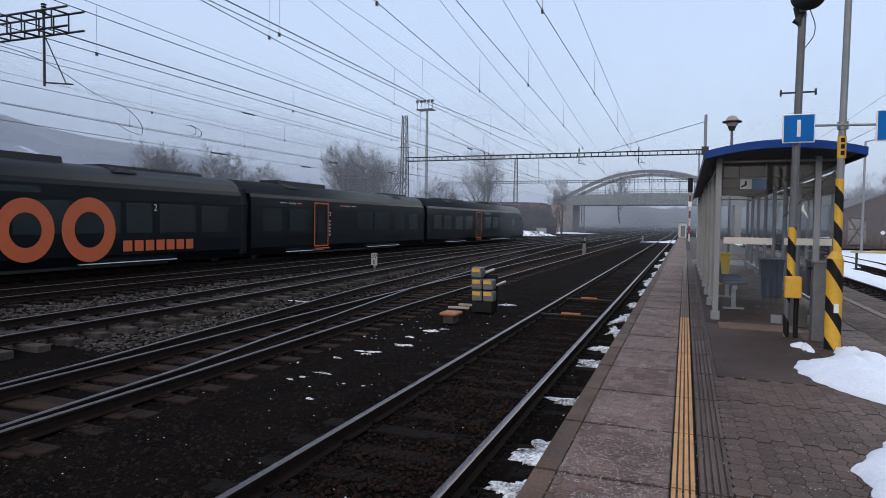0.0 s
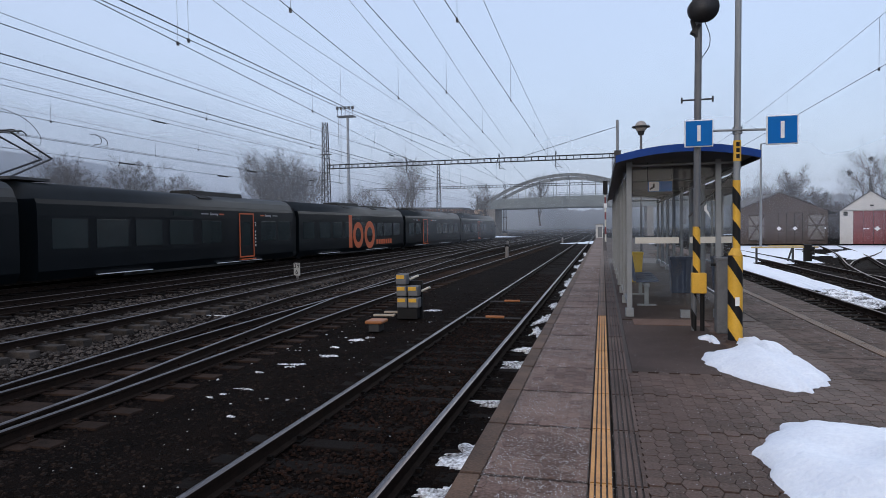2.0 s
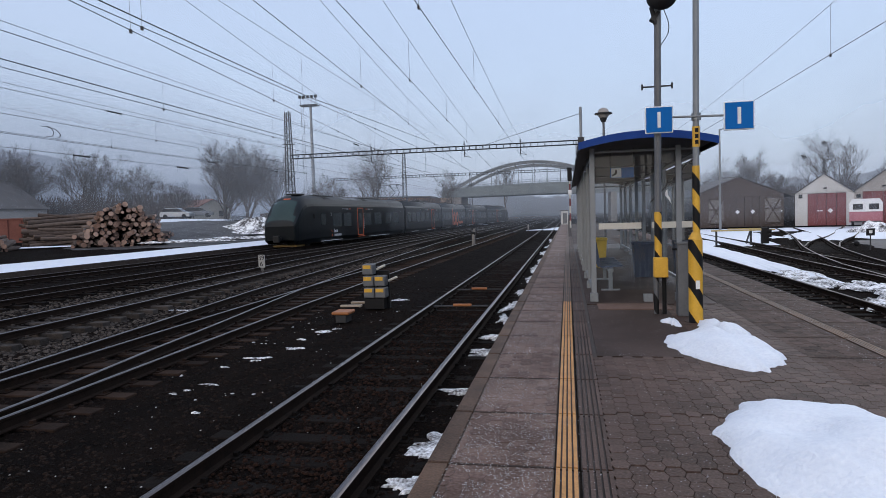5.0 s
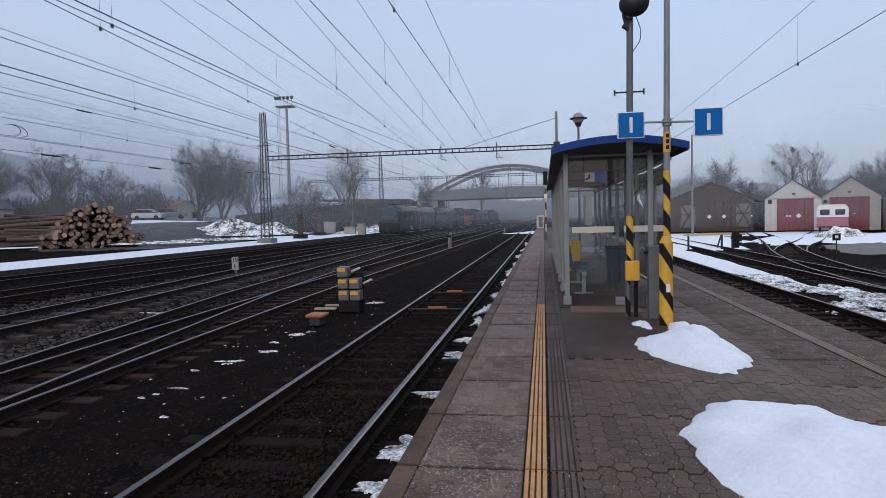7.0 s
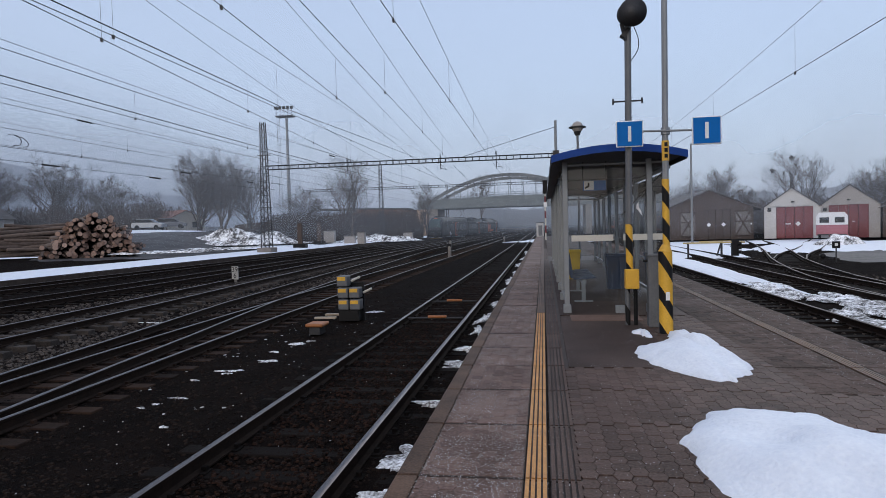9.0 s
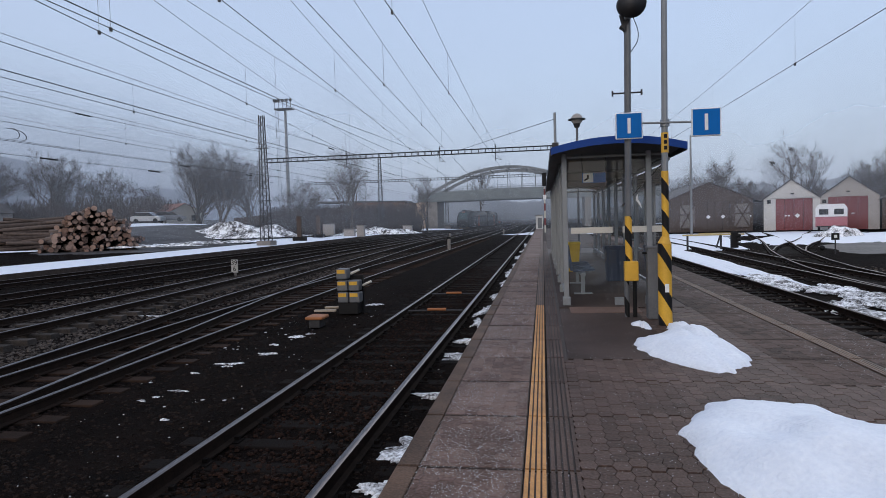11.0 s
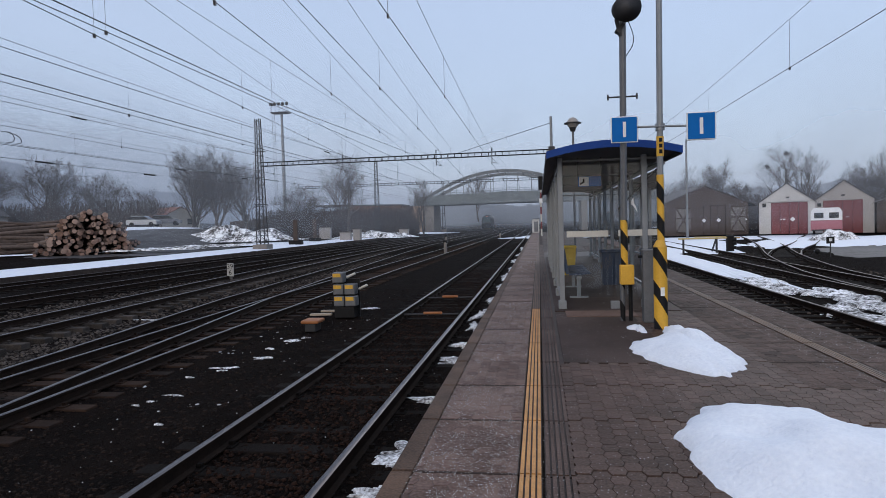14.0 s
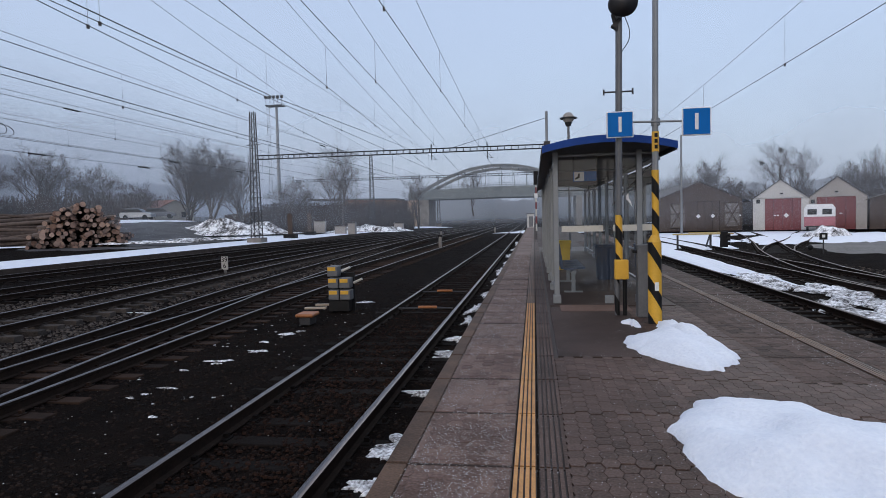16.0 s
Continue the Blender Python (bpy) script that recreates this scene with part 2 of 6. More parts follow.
M_REDDOOR = mat("red_garage_door", (0.135, 0.030, 0.034), 0.7, scale=1, fine=12, color2=(0.20, 0.05, 0.053))
M_SHED = mat("brown_shed_boards", (0.05, 0.038, 0.033), 0.9, scale=1, fine=10, color2=(0.105, 0.082, 0.072), stretch=(6, 6, 0.5), spec=0.2)
M_SHEDPALE = mat("weathered_panel", (0.11, 0.10, 0.095), 0.9, scale=1, fine=8, color2=(0.20, 0.18, 0.165), spec=0.2)
M_ROOF = mat("dark_roof_felt", (0.045, 0.04, 0.04), 0.8, scale=1, fine=10, color2=(0.09, 0.08, 0.078))
M_REDROOF = mat("red_tile_roof", (0.19, 0.075, 0.055), 0.8, scale=1, fine=10, color2=(0.28, 0.125, 0.09))
M_BIN = mat("yellow_plastic", (0.50, 0.34, 0.02), 0.5, var=0.15)
M_BINBLUE = mat("blue_plastic", (0.012, 0.03, 0.07), 0.5, var=0.2)
M_GLASSDARK = mat("dark_window", (0.02, 0.022, 0.025), 0.15, var=0.3)
M_CARSILVER = mat("silver_car_paint", (0.38, 0.40, 0.42), 0.35, 0.4, var=0.1)
M_CARGREY = mat("grey_car_paint", (0.16, 0.17, 0.19), 0.35, 0.4, var=0.1)
M_PINK = mat("faded_red_paint", (0.36, 0.13, 0.16), 0.6, var=0.15)
M_RUST = mat("rusty_wagon_red", (0.17, 0.055, 0.04), 0.8, scale=1, fine=9, color2=(0.26, 0.10, 0.075))
M_HILL = mat("far_woods", (0.02, 0.02, 0.02), 0.95, scale=0.05, fine=0.5, color2=(0.06, 0.057, 0.055))
M_THICKET = mat("dry_thicket", (0.032, 0.024, 0.021), 0.95, scale=0.3, fine=3, color2=(0.08, 0.06, 0.053))

# ---- mesh helpers ----
def box(bm, c, s, m=None, bevel=0.0):
    mt = Matrix.Translation(c) @ (m or Matrix()) @ Matrix.Diagonal((*s, 1))
    r = bmesh.ops.create_cube(bm, size=1.0, matrix=mt)
    if bevel:
        es = list({e for v in r["verts"] for e in v.link_edges})
        bmesh.ops.bevel(bm, geom=es, offset=bevel, segments=2, affect="EDGES", profile=0.5)


def tube(bm, p0, p1, r0, r1=None, n=8):
    p0, p1 = Vector(p0), Vector(p1)
    d = p1 - p0
    q = d.to_track_quat("Z", "Y").to_matrix().to_4x4()
    mt = Matrix.Translation((p0 + p1) / 2) @ q
    bmesh.ops.create_cone(bm, cap_ends=True, segments=n, radius1=r0, radius2=r0 if r1 is None else r1, depth=d.length, matrix=mt)


def sweep(bm, prof, pts, closed=True, caps=True):
    """Sweep a profile (side, up) along points; side is level and across the way."""
    rings = []
    for i, p in enumerate(pts):
        a, b = Vector(pts[max(0, i - 1)]), Vector(pts[min(len(pts) - 1, i + 1)])
        d = b - a
        side = Vector((d.y, -d.x, 0)).normalized()
        up = side.cross(d.normalized())
        rings.append([bm.verts.new(Vector(p) + side * u + up * w) for u, w in prof])
    k = len(prof)
    for r0, r1 in zip(rings, rings[1:]):
        for i in range(k if closed else k - 1):
            j = (i + 1) % k
            bm.faces.new((r0[i], r0[j], r1[j], r1[i]))
    if caps and closed:
        bm.faces.new(rings[0][::-1])
        bm.faces.new(rings[-1])
    return rings


def prism(bm, poly, y0, y1, axis="y"):
    """A flat outline (x, z) drawn out from y0 to y1."""
    a = [bm.verts.new((x, y0, z) if axis == "y" else (y0, x, z)) for x, z in poly]
    b = [bm.verts.new((x, y1, z) if axis == "y" else (y1, x, z)) for x, z in poly]
    k = len(poly)
    bm.faces.new(a[::-1])
    bm.faces.new(b)
    for i in range(k):
        j = (i + 1) % k
        bm.faces.new((a[i], a[j], b[j], b[i]))


def mesh_of(name, bm, material, smooth=False):
    bmesh.ops.recalc_face_normals(bm, faces=bm.faces)
    me = bpy.data.meshes.new(name)
    bm.to_mesh(me)
    bm.free()
    for mm in (material if isinstance(material, (list, tuple)) else [material]):
        me.materials.append(mm)
    if smooth:
        for p in me.polygons:
            p.use_smooth = True
    return me


def part(name, bm, material, parent, label="", smooth=False, at=None):
    ob = new(name, mesh_of(name, bm, material, smooth))
    ob.parent = parent
    if at is not None:
        ob.matrix_basis = at
    if label:
        tagged(ob, label)
    return ob


def piece(name, me, parent, m):
    ob = new(name, me)
    ob.parent = parent
    ob.matrix_basis = m
    return ob


def thing(name, m, label, category, group="", kind=""):
    ob = new(name)
    ob.empty_display_size = 0.2
    ob.matrix_basis = m
    return tagged(ob, label, category, group, kind)


def solid(name, bm, material, label, category, group="", kind="", m=None, smooth=False):
    ob = new(name, mesh_of(name, bm, material, smooth))
    if m is not None:
        ob.matrix_basis = m
    return tagged(ob, label, category, group, kind)


def box_part(name, c, s, material, parent, label="", bevel=0.0, m=None):
    bm = bmesh.new()
    box(bm, c, s, m, bevel)
    return part(name, bm, material, parent, label)


def tube_part(name, p0, p1, r, material, parent, label="", r1=None, n=10):
    bm = bmesh.new()
    tube(bm, p0, p1, r, r1, n)
    return part(name, bm, material, parent, label, smooth=False)


def text_part(name, body, size, material, parent, m, extrude=0.002):
    cu = bpy.data.curves.new(name, "FONT")
    cu.body, cu.size, cu.extrude = body, size, extrude
    cu.align_x, cu.align_y = "CENTER", "CENTER"
    cu.materials.append(material)
    ob = new(name, cu)
    ob.parent = parent
    ob.matrix_basis = m
    return ob


# ---- ground: one sheet to the horizon ----
Z_NEAR, Z_FAR = -0.60, -0.40           # rail tops of the near tracks and of the train's track
def smooth01(a):
    a = max(0.0, min(1.0, a))
    return a * a * (3 - 2 * a)


def rail_z(x):
    """Rail top level across the yard."""
    if x > -8.5:
        return Z_NEAR
    return Z_NEAR + (Z_FAR - Z_NEAR) * smooth01((-8.5 - x) / 6.0)


def ground_z(x, y):
    z = rail_z(x) - 0.20
    if abs(x + 2.5) < 1.5:
        z += 0.022
    if x < -30:
        z += 0.15 * smooth01((-30 - x) / 20)
    if x < -36 and y > 55:
        z += 2.3 * smooth01((-36 - x) / 12) * smooth01((y - 58) / 20)
    n = noise.noise((x * 0.9, y * 0.9, 0)) * 0.03 + noise.noise((x * 4, y * 4, 3)) * 0.012
    return z + (n if abs(x) < 30 and -5 < y < 80 else 0)


xs = [-2500, -900, -400, -200, -120, -80, -66, -60, -56, -53, -50, -47, -44, -41, -38, -36, -34, -30] + [-28 + i * 1.0 for i in range(14)] + [-14 + 0.22 * i for i in range(61)] + [-0.3, 1, 2.5, 4, 4.6] + [5 + 0.35 * i for i in range(26)] + [15, 17, 20, 24, 28, 34, 40, 50, 70, 110, 200, 400, 900, 2500]
ys = [-400, -60, -20, -6, 0] + [1 + 0.25 * i for i in range(92)] + [24.5 + i * 0.8 for i in range(32)] + [52, 56, 58, 60, 63, 66, 69, 72, 76, 80, 85, 90, 100, 120, 140, 170, 200, 260, 350, 500, 900, 1600, 3000]
vs = [(x, y, ground_z(x, y)) for y in ys for x in xs]
W_ = len(xs)
fs = [(j * W_ + i, j * W_ + i + 1, (j + 1) * W_ + i + 1, (j + 1) * W_ + i) for j in range(len(ys) - 1) for i in range(W_ - 1)]
me = bpy.data.meshes.new("ground")
me.from_pydata(vs, [], fs)
me.materials.append(M_GROUND)
ground = tagged(new("ground", me), "dark wet ballast and cinder ground of the railway yard", "ground", kind="structure")

# ---- tracks ----
RAIL = [(-0.017, 0), (0.017, 0), (0.036, -0.008), (0.036, -0.035), (0.012, -0.05), (0.012, -0.135), (0.065, -0.15), (0.065, -0.165), (-0.065, -0.165), (-0.065, -0.15), (-0.012, -0.135), (-0.012, -0.05), (-0.036, -0.035), (-0.036, -0.008)]
def sleeper_mesh(name, material, length=2.5, w=0.24, h=0.16):
    bm = bmesh.new()
    box(bm, (0, 0, -h / 2), (length, w, h), None, 0.015)
    for sx in (-0.7525, 0.7525):
        box(bm, (sx, 0, 0.008), (0.3, 0.15, 0.016))
        for k in (-0.1, 0.1):
            box(bm, (sx + k, 0.02, 0.03), (0.05, 0.05, 0.05))
    return mesh_of(name, bm, material)


def track(name, path, label, sleeper, y_far, step=0.62, rails=(-0.7525, 0.7525), top=None):
    tr = thing(name, Matrix(), label, "railway track", "yard tracks", "structure")
    bent = []
    for i, p in enumerate(path):
        a, b = Vector(path[max(0, i - 1)]), Vector(path[min(len(path) - 1, i + 1)])
        d = (b - a).normalized()
        bent.append((Vector(p), d, Vector((d.y, -d.x, 0)).normalized()))
    for off in rails:
        bm = bmesh.new()
        sweep(bm, RAIL, [p + s * off for p, d, s in bent])
        bmesh.ops.recalc_face_normals(bm, faces=bm.faces)
        for f_ in bm.faces:
            if f_.normal.z > 0.9 and f_.calc_center_median().z > path[0][2] - 0.02:
                f_.material_index = 1
        part("rail", bm, [M_RUSTRAIL, top or M_RAILTOP], tr, "worn rail with a polished running surface")
    rng = random.Random(len(name) + int(path[0][0] * 7))
    made, run = 0, 0.0
    for (p, d, s), (p2, d2, s2) in zip(bent, bent[1:]):
        seg = (p2 - p).length
        while run < seg and made < 300:
            q = p + d * run
            if q.y > y_far:
                break
            ang = math.degrees(math.atan2(-d.x, d.y)) + rng.uniform(-1, 1)
            piece("sleeper", sleeper, tr, pose(q.x + rng.uniform(-0.03, 0.03), q.y, q.z - 0.165 - rng.uniform(0, 0.01), 0, 0, ang))
            made += 1
            run += step
        run -= seg
    return tr


def line(x, y0, y1, z, n=24):
    return [(x, y0 + (y1 - y0) * i / n, z) for i in range(n + 1)]


def train_x(y):
    """The train's track: easing right past the yard towards the bridge."""
    return -20.54 + 0.72 * smooth01((y - 12) / 45) + 1.4 * smooth01((y - 40) / 40) + 4.4 * smooth01((y - 95) / 90)


S_WOOD = sleeper_mesh("timber_sleeper", M_WOODSLEEPER)
S_CONC = sleeper_mesh("concrete_sleeper", M_CONCSLEEPER)
S_RUST = sleeper_mesh("stained_sleeper", M_RUSTSLEEPER)
track("platform_track", line(-2.465, -3, 240, Z_NEAR), "platform track with tarred timber sleepers and polished rails", S_WOOD, 90, rails=(-0.738, 0.738))
track("second_track", [(-6.8, -3, Z_NEAR), (-6.86, 3, Z_NEAR), (-6.95, 7, Z_NEAR), (-7.1, 11, Z_NEAR), (-7.22, 15, Z_NEAR), (-7.3, 20, Z_NEAR), (-7.3, 30, Z_NEAR), (-7.2, 45, Z_NEAR), (-7.1, 75, Z_NEAR), (-7.1, 150, Z_NEAR), (-7.1, 240, Z_NEAR)], "yard track with rust stained sleepers", S_RUST, 75)
track("turnout_track", [(-6.95, 3.0, Z_NEAR - 0.004), (-7.26, 6.9, Z_NEAR - 0.004), (-7.62, 9.4, Z_NEAR - 0.004), (-7.92, 12, Z_NEAR - 0.004), (-8.24, 14.3, Z_NEAR - 0.004), (-8.72, 18, Z_NEAR), (-9.2, 24, Z_NEAR), (-9.65, 30, Z_NEAR), (-10.1, 37, Z_NEAR), (-10.6, 46, Z_NEAR + 0.02), (-11.1, 60, -0.54), (-10.7, 90, -0.5), (-9.3, 140, -0.5)], "turnout track branching off the second track", S_RUST, 60, 1.24)
track("third_track", [(-11.0, -3, -0.48), (-11.1, 5, -0.48), (-11.35, 12, -0.48), (-11.7, 17, -0.48), (-12.15, 23, -0.47), (-12.6, 30, -0.46), (-13.0, 42, -0.45), (-13.1, 60, -0.44), (-12.3, 90, -0.42), (-10.9, 130, -0.42), (-10.0, 240, -0.42)], "yard track with pale concrete sleepers", S_CONC, 80)
track("fourth_track", line(-15.25, -3, 60, -0.36) + [(-14.4, 90, -0.38), (-12.7, 130, -0.38), (-11.4, 240, -0.38)], "yard track half sunk in dark ballast", S_WOOD, 60, top=M_DULLTOP)
track("train_track", [(train_x(y), y, Z_FAR) for y in range(-60, 260, 8)], "main track on which the passenger train runs", S_WOOD, 60, top=M_DULLTOP)
track("rear_platform_track", line(5.5, -3, 150, Z_NEAR), "track along the far side of the island platform", S_WOOD, 70, top=M_DULLTOP)
track("depot_track", [(9.45, -3, Z_NEAR), (9.48, 10, Z_NEAR), (9.5, 20, Z_NEAR), (9.62, 29, Z_NEAR), (9.95, 39, Z_NEAR), (10.1, 56, Z_NEAR), (10.0, 120, Z_NEAR)], "depot track between snow strips", S_WOOD, 60, top=M_DULLTOP)
track("garage_track", [(12.6, 35.2, Z_NEAR - 0.003), (14.0, 38.8, Z_NEAR - 0.003), (15.6, 42.2, Z_NEAR), (17.6, 46, Z_NEAR), (19.9, 51, Z_NEAR), (22.3, 57, Z_NEAR), (24.6, 62, Z_NEAR), (27.0, 67.5, Z_NEAR)], "curved siding leading to the red garage door", S_WOOD, 66, top=M_DULLTOP)
track("shed_track", [(9.52, 16, Z_NEAR - 0.003), (9.75, 20.5, Z_NEAR - 0.003), (10.2, 24.5, Z_NEAR), (10.85, 28, Z_NEAR), (11.75, 32, Z_NEAR), (12.75, 36, Z_NEAR), (13.9, 40, Z_NEAR), (15.2, 44.5, Z_NEAR), (16.6, 49.8, Z_NEAR), (18.4, 57, Z_NEAR), (20.4, 66, Z_NEAR)], "curved siding leading to the brown shed", S_WOOD, 66, top=M_DULLTOP)

# ---- island platform ----
P_L, P_R, P_END = -0.84, 3.72, 84.0
plat = thing("island_platform", Matrix(), "island platform of brown wet pavers and concrete edge slabs", "platform", kind="structure")
bm = bmesh.new()
box(bm, ((P_L + P_R) / 2, (P_END - 6) / 2, -0.475), (P_R - P_L - 0.1, P_END + 6, 0.83))
part("platform_core", bm, M_EDGE, plat)
# edge slabs, one for each metre
def slab_mesh(name, w, d, h, material, bev=0.008):
    bm = bmesh.new()
    box(bm, (0, 0, -h / 2), (w, d, h), None, bev)
    return mesh_of(name, bm, material)


def embossed_slab(name, w, d, h, material, shift=0.0):
    """A concrete slab whose face is cast as shallow six sided blocks."""
    bm = bmesh.new()
    box(bm, (0, 0, -h / 2 - 0.003), (w, d, h), None, 0.006)
    for f_ in bm.faces:
        f_.material_index = 1
    cp, rp, tip = 0.098, d / 8, 0.020
    lim = lambda v, m_: max(-m_, min(m_, v))
    for c_ in range(-1, int(w / cp) + 3):
        for r_ in range(-1, 10):
            x, y = -w / 2 + shift + c_ * cp, -d / 2 + (r_ + (0.5 if c_ % 2 else 0)) * rp
            hexa = [(cp / 2 - tip / 2, -rp / 2), (cp / 2 + tip / 2, 0), (cp / 2 - tip / 2, rp / 2), (tip / 2 - cp / 2, rp / 2), (-cp / 2 - tip / 2, 0), (tip / 2 - cp / 2, -rp / 2)]
            out = [(lim(x + a_ * 0.965, w / 2 - 0.008), lim(y + b_ * 0.970, d / 2 - 0.010)) for a_, b_ in hexa]
            if max(p_[0] for p_ in out) - min(p_[0] for p_ in out) < 0.03 or max(p_[1] for p_ in out) - min(p_[1] for p_ in out) < 0.03:
                continue
            uniq = [p_ for i, p_ in enumerate(out) if (Vector(p_) - Vector(out[i - 1])).length > 0.002]
            if len(uniq) < 3:
                continue
            dz = 0.0012 * math.sin(7.3 * r_ + 3.1 * c_)
            top_ = [bm.verts.new((a_, b_, dz)) for a_, b_ in uniq]
            low_ = [bm.verts.new((a_, b_, -0.006)) for a_, b_ in uniq]
            bm.faces.new(top_)
            for i in range(len(uniq)):
                j = (i + 1) % len(uniq)
                bm.faces.new((top_[i], low_[i], low_[j], top_[j]))
    return mesh_of(name, bm, [material, M_PAVERDARK])


SLAB_L = embossed_slab("edge_slab", 0.625, 0.980, 0.10, M_SLAB)
SLAB_FAR = slab_mesh("edge_slab", 0.625, 0.980, 0.10, M_SLAB)
KERB = slab_mesh("edge_kerb", 0.135, 0.985, 0.22, M_KERB, 0.012)
SLAB_R = embossed_slab("rear_edge_slab", 0.56, 0.980, 0.10, M_REARSLAB)
SLAB_M = embossed_slab("concrete_slab", 0.675, 0.984, 0.10, M_REARSLAB, 0.03)
def ribbed(name, material, pitch, ribs, w):
    bm = bmesh.new()
    box(bm, (0, 0, -0.034), (w, 0.98, 0.052))
    for f_ in bm.faces:
        f_.material_index = 1
    n0 = len(bm.faces)
    for i in range(ribs):
        box(bm, (-pitch * (ribs - 1) / 2 + i * pitch, 0, -0.001), (pitch * 0.66, 0.98, 0.016))
    return mesh_of(name, bm, [material, M_PAVERDARK])


GROOVE = ribbed("grooved_tile", M_PAVER, 0.036, 5, 0.18)
TACT = ribbed("tactile_strip", M_ORANGE, 0.0335, 4, 0.134)
WORN = TACT.copy()
WORN.materials[0] = M_ORANGEWORN
for k in range(-4, int(P_END)):
    y = k + 0.4
    dz = random.uniform(-0.003, 0.003)
    piece("edge_slab", SLAB_L if k < 24 else SLAB_FAR, plat, pose(-0.382, y, 0 + dz))
    piece("edge_kerb", KERB, plat, pose(-0.766, y, 0.002 - dz))
    piece("tactile_strip" if k < 11 else "worn_strip", TACT if k < 11 else WORN, plat, pose(0.002, y, -0.003))
    if k < 40:
        piece("grooved_tile", GROOVE, plat, pose(0.175, y, -0.006))
        piece("worn_strip", WORN, plat, pose(3.07, y, -0.004))
        piece("rear_edge_slab", SLAB_R, plat, pose(3.43, y, dz))
        if 5 < k < 36:
            piece("concrete_slab", SLAB_M, plat, pose(2.648, y, -0.002 - dz))

# ---- the passing train ----
LEN = [25.2, 18.85, 19.86, 20.33, 26.6]
START = [2.06, 27.3, 46.15, 66.01, 86.34]
TAIL0, SPEED = -42.4, 16.45
HALF = 1.42
PROF = [(1.22, 0.22), (1.40, 0.55), (HALF, 1.1), (HALF, 2.55), (1.40, 2.95), (1.33, 3.12)]
ROOFP = [(1.33, 3.12), (1.20, 3.42), (0.95, 3.62), (0.55, 3.74), (0, 3.78)]


def loft(bm, half, stations):
    """Mirrored half outline (x, z) at stations (y, width factor, height factor, lift)."""
    rings = []
    for y, fw, fh, lift in stations:
        right = [(x * fw, y, 0.22 + (z - 0.22) * fh + lift) for x, z in half]
        left = [(-a, b, c) for a, b, c in right[::-1]]
        pts = right + (left[1:] if abs(half[-1][0]) < 1e-6 else left)
        rings.append([bm.verts.new(p) for p in pts])
    for r0, r1 in zip(rings, rings[1:]):
        for i in range(len(r0) - 1):
            bm.faces.new((r0[i], r0[i + 1], r1[i + 1], r1[i]))
    return rings


def window(car, y, w, side=1, z0=1.32, z1=2.42):
    bm = bmesh.new()
    x = side * (HALF + 0.004)
    box(bm, (x, y, (z0 + z1) / 2), (0.016, w, z1 - z0), None, 0.006)
    return part("window", bm, M_TRAINGLASS, car, "dark tinted coach window")


def door(car, y, w=1.32):
    x = HALF + 0.004
    bm = bmesh.new()
    t = 0.07
    z0, z1 = 0.5, 2.82
    box(bm, (x + 0.01, y - w / 2, (z0 + z1) / 2), (0.03, t, z1 - z0 + t))
    box(bm, (x + 0.01, y + w / 2, (z0 + z1) / 2), (0.03, t, z1 - z0 + t))
    box(bm, (x + 0.01, y, z1), (0.03, w, t))
    box(bm, (x + 0.01, y, z0), (0.03, w, t))
    d = part("door", bm, M_TRAINORANGE, car, "coach door outlined in orange")
    box_part("door_leaf", (x, y, (z0 + z1) / 2), (0.012, w - t, z1 - z0 - t), M_TRAIN, d)
    box_part("door_glass", (x + 0.006, y - 0.05, 1.75), (0.012, w * 0.5, 1.25), M_TRAINGLASS, d)
    box_part("door_step", (x + 0.06, y, 0.36), (0.12, w + 0.1, 0.06), M_TRAINORANGE, d)
    text_part("class_number", "2", 0.34, M_TRAINWHITE, car, pose(x + 0.004, y + w / 2 + 0.22, 2.25, 90, 0, 90))
    for k in range(5):
        box_part("pictogram", (x, y + w / 2 + 0.22, 1.85 - k * 0.19), (0.008, 0.09, 0.1), M_TRAINWHITE, car)


def notice(car, y, arrow):
    x = HALF + 0.005
    text_part("class_lettering", "Economy", 0.17, M_TRAINWHITE, car, pose(x, y, 2.75, 90, 0, 90))
    bm = bmesh.new()
    box(bm, (x, y + arrow * 0.75, 2.75), (0.008, 0.55, 0.03))
    part("arrow_bar", bm, M_TRAINWHITE, car)
    box_part("class_bar", (x, y - arrow * 0.62, 2.75), (0.008, 0.4, 0.07), M_TRAINORANGE, car)


def ring(bm, y, z, ro, ri, n=40):
    """An upright ring on the coach side."""
    x = HALF + 0.012
    a0, a1 = 0.0, -2 * math.pi
    prev = None
    for i in range(n + 1):
        a = a0 + (a1 - a0) * i / n
        c, s = math.cos(a), math.sin(a)
        v = [bm.verts.new((x, y + c * r, z + s * r * 1.06)) for r in (ro, ri)]
        w_ = [bm.verts.new((x + 0.006, y + c * r, z + s * r * 1.06)) for r in (ro, ri)]
        cur = (v[0], v[1], w_[1], w_[0])
        if prev:
            for k in range(4):
                bm.faces.new((prev[k], prev[(k + 1) % 4], cur[(k + 1) % 4], cur[k]))
        prev = cur


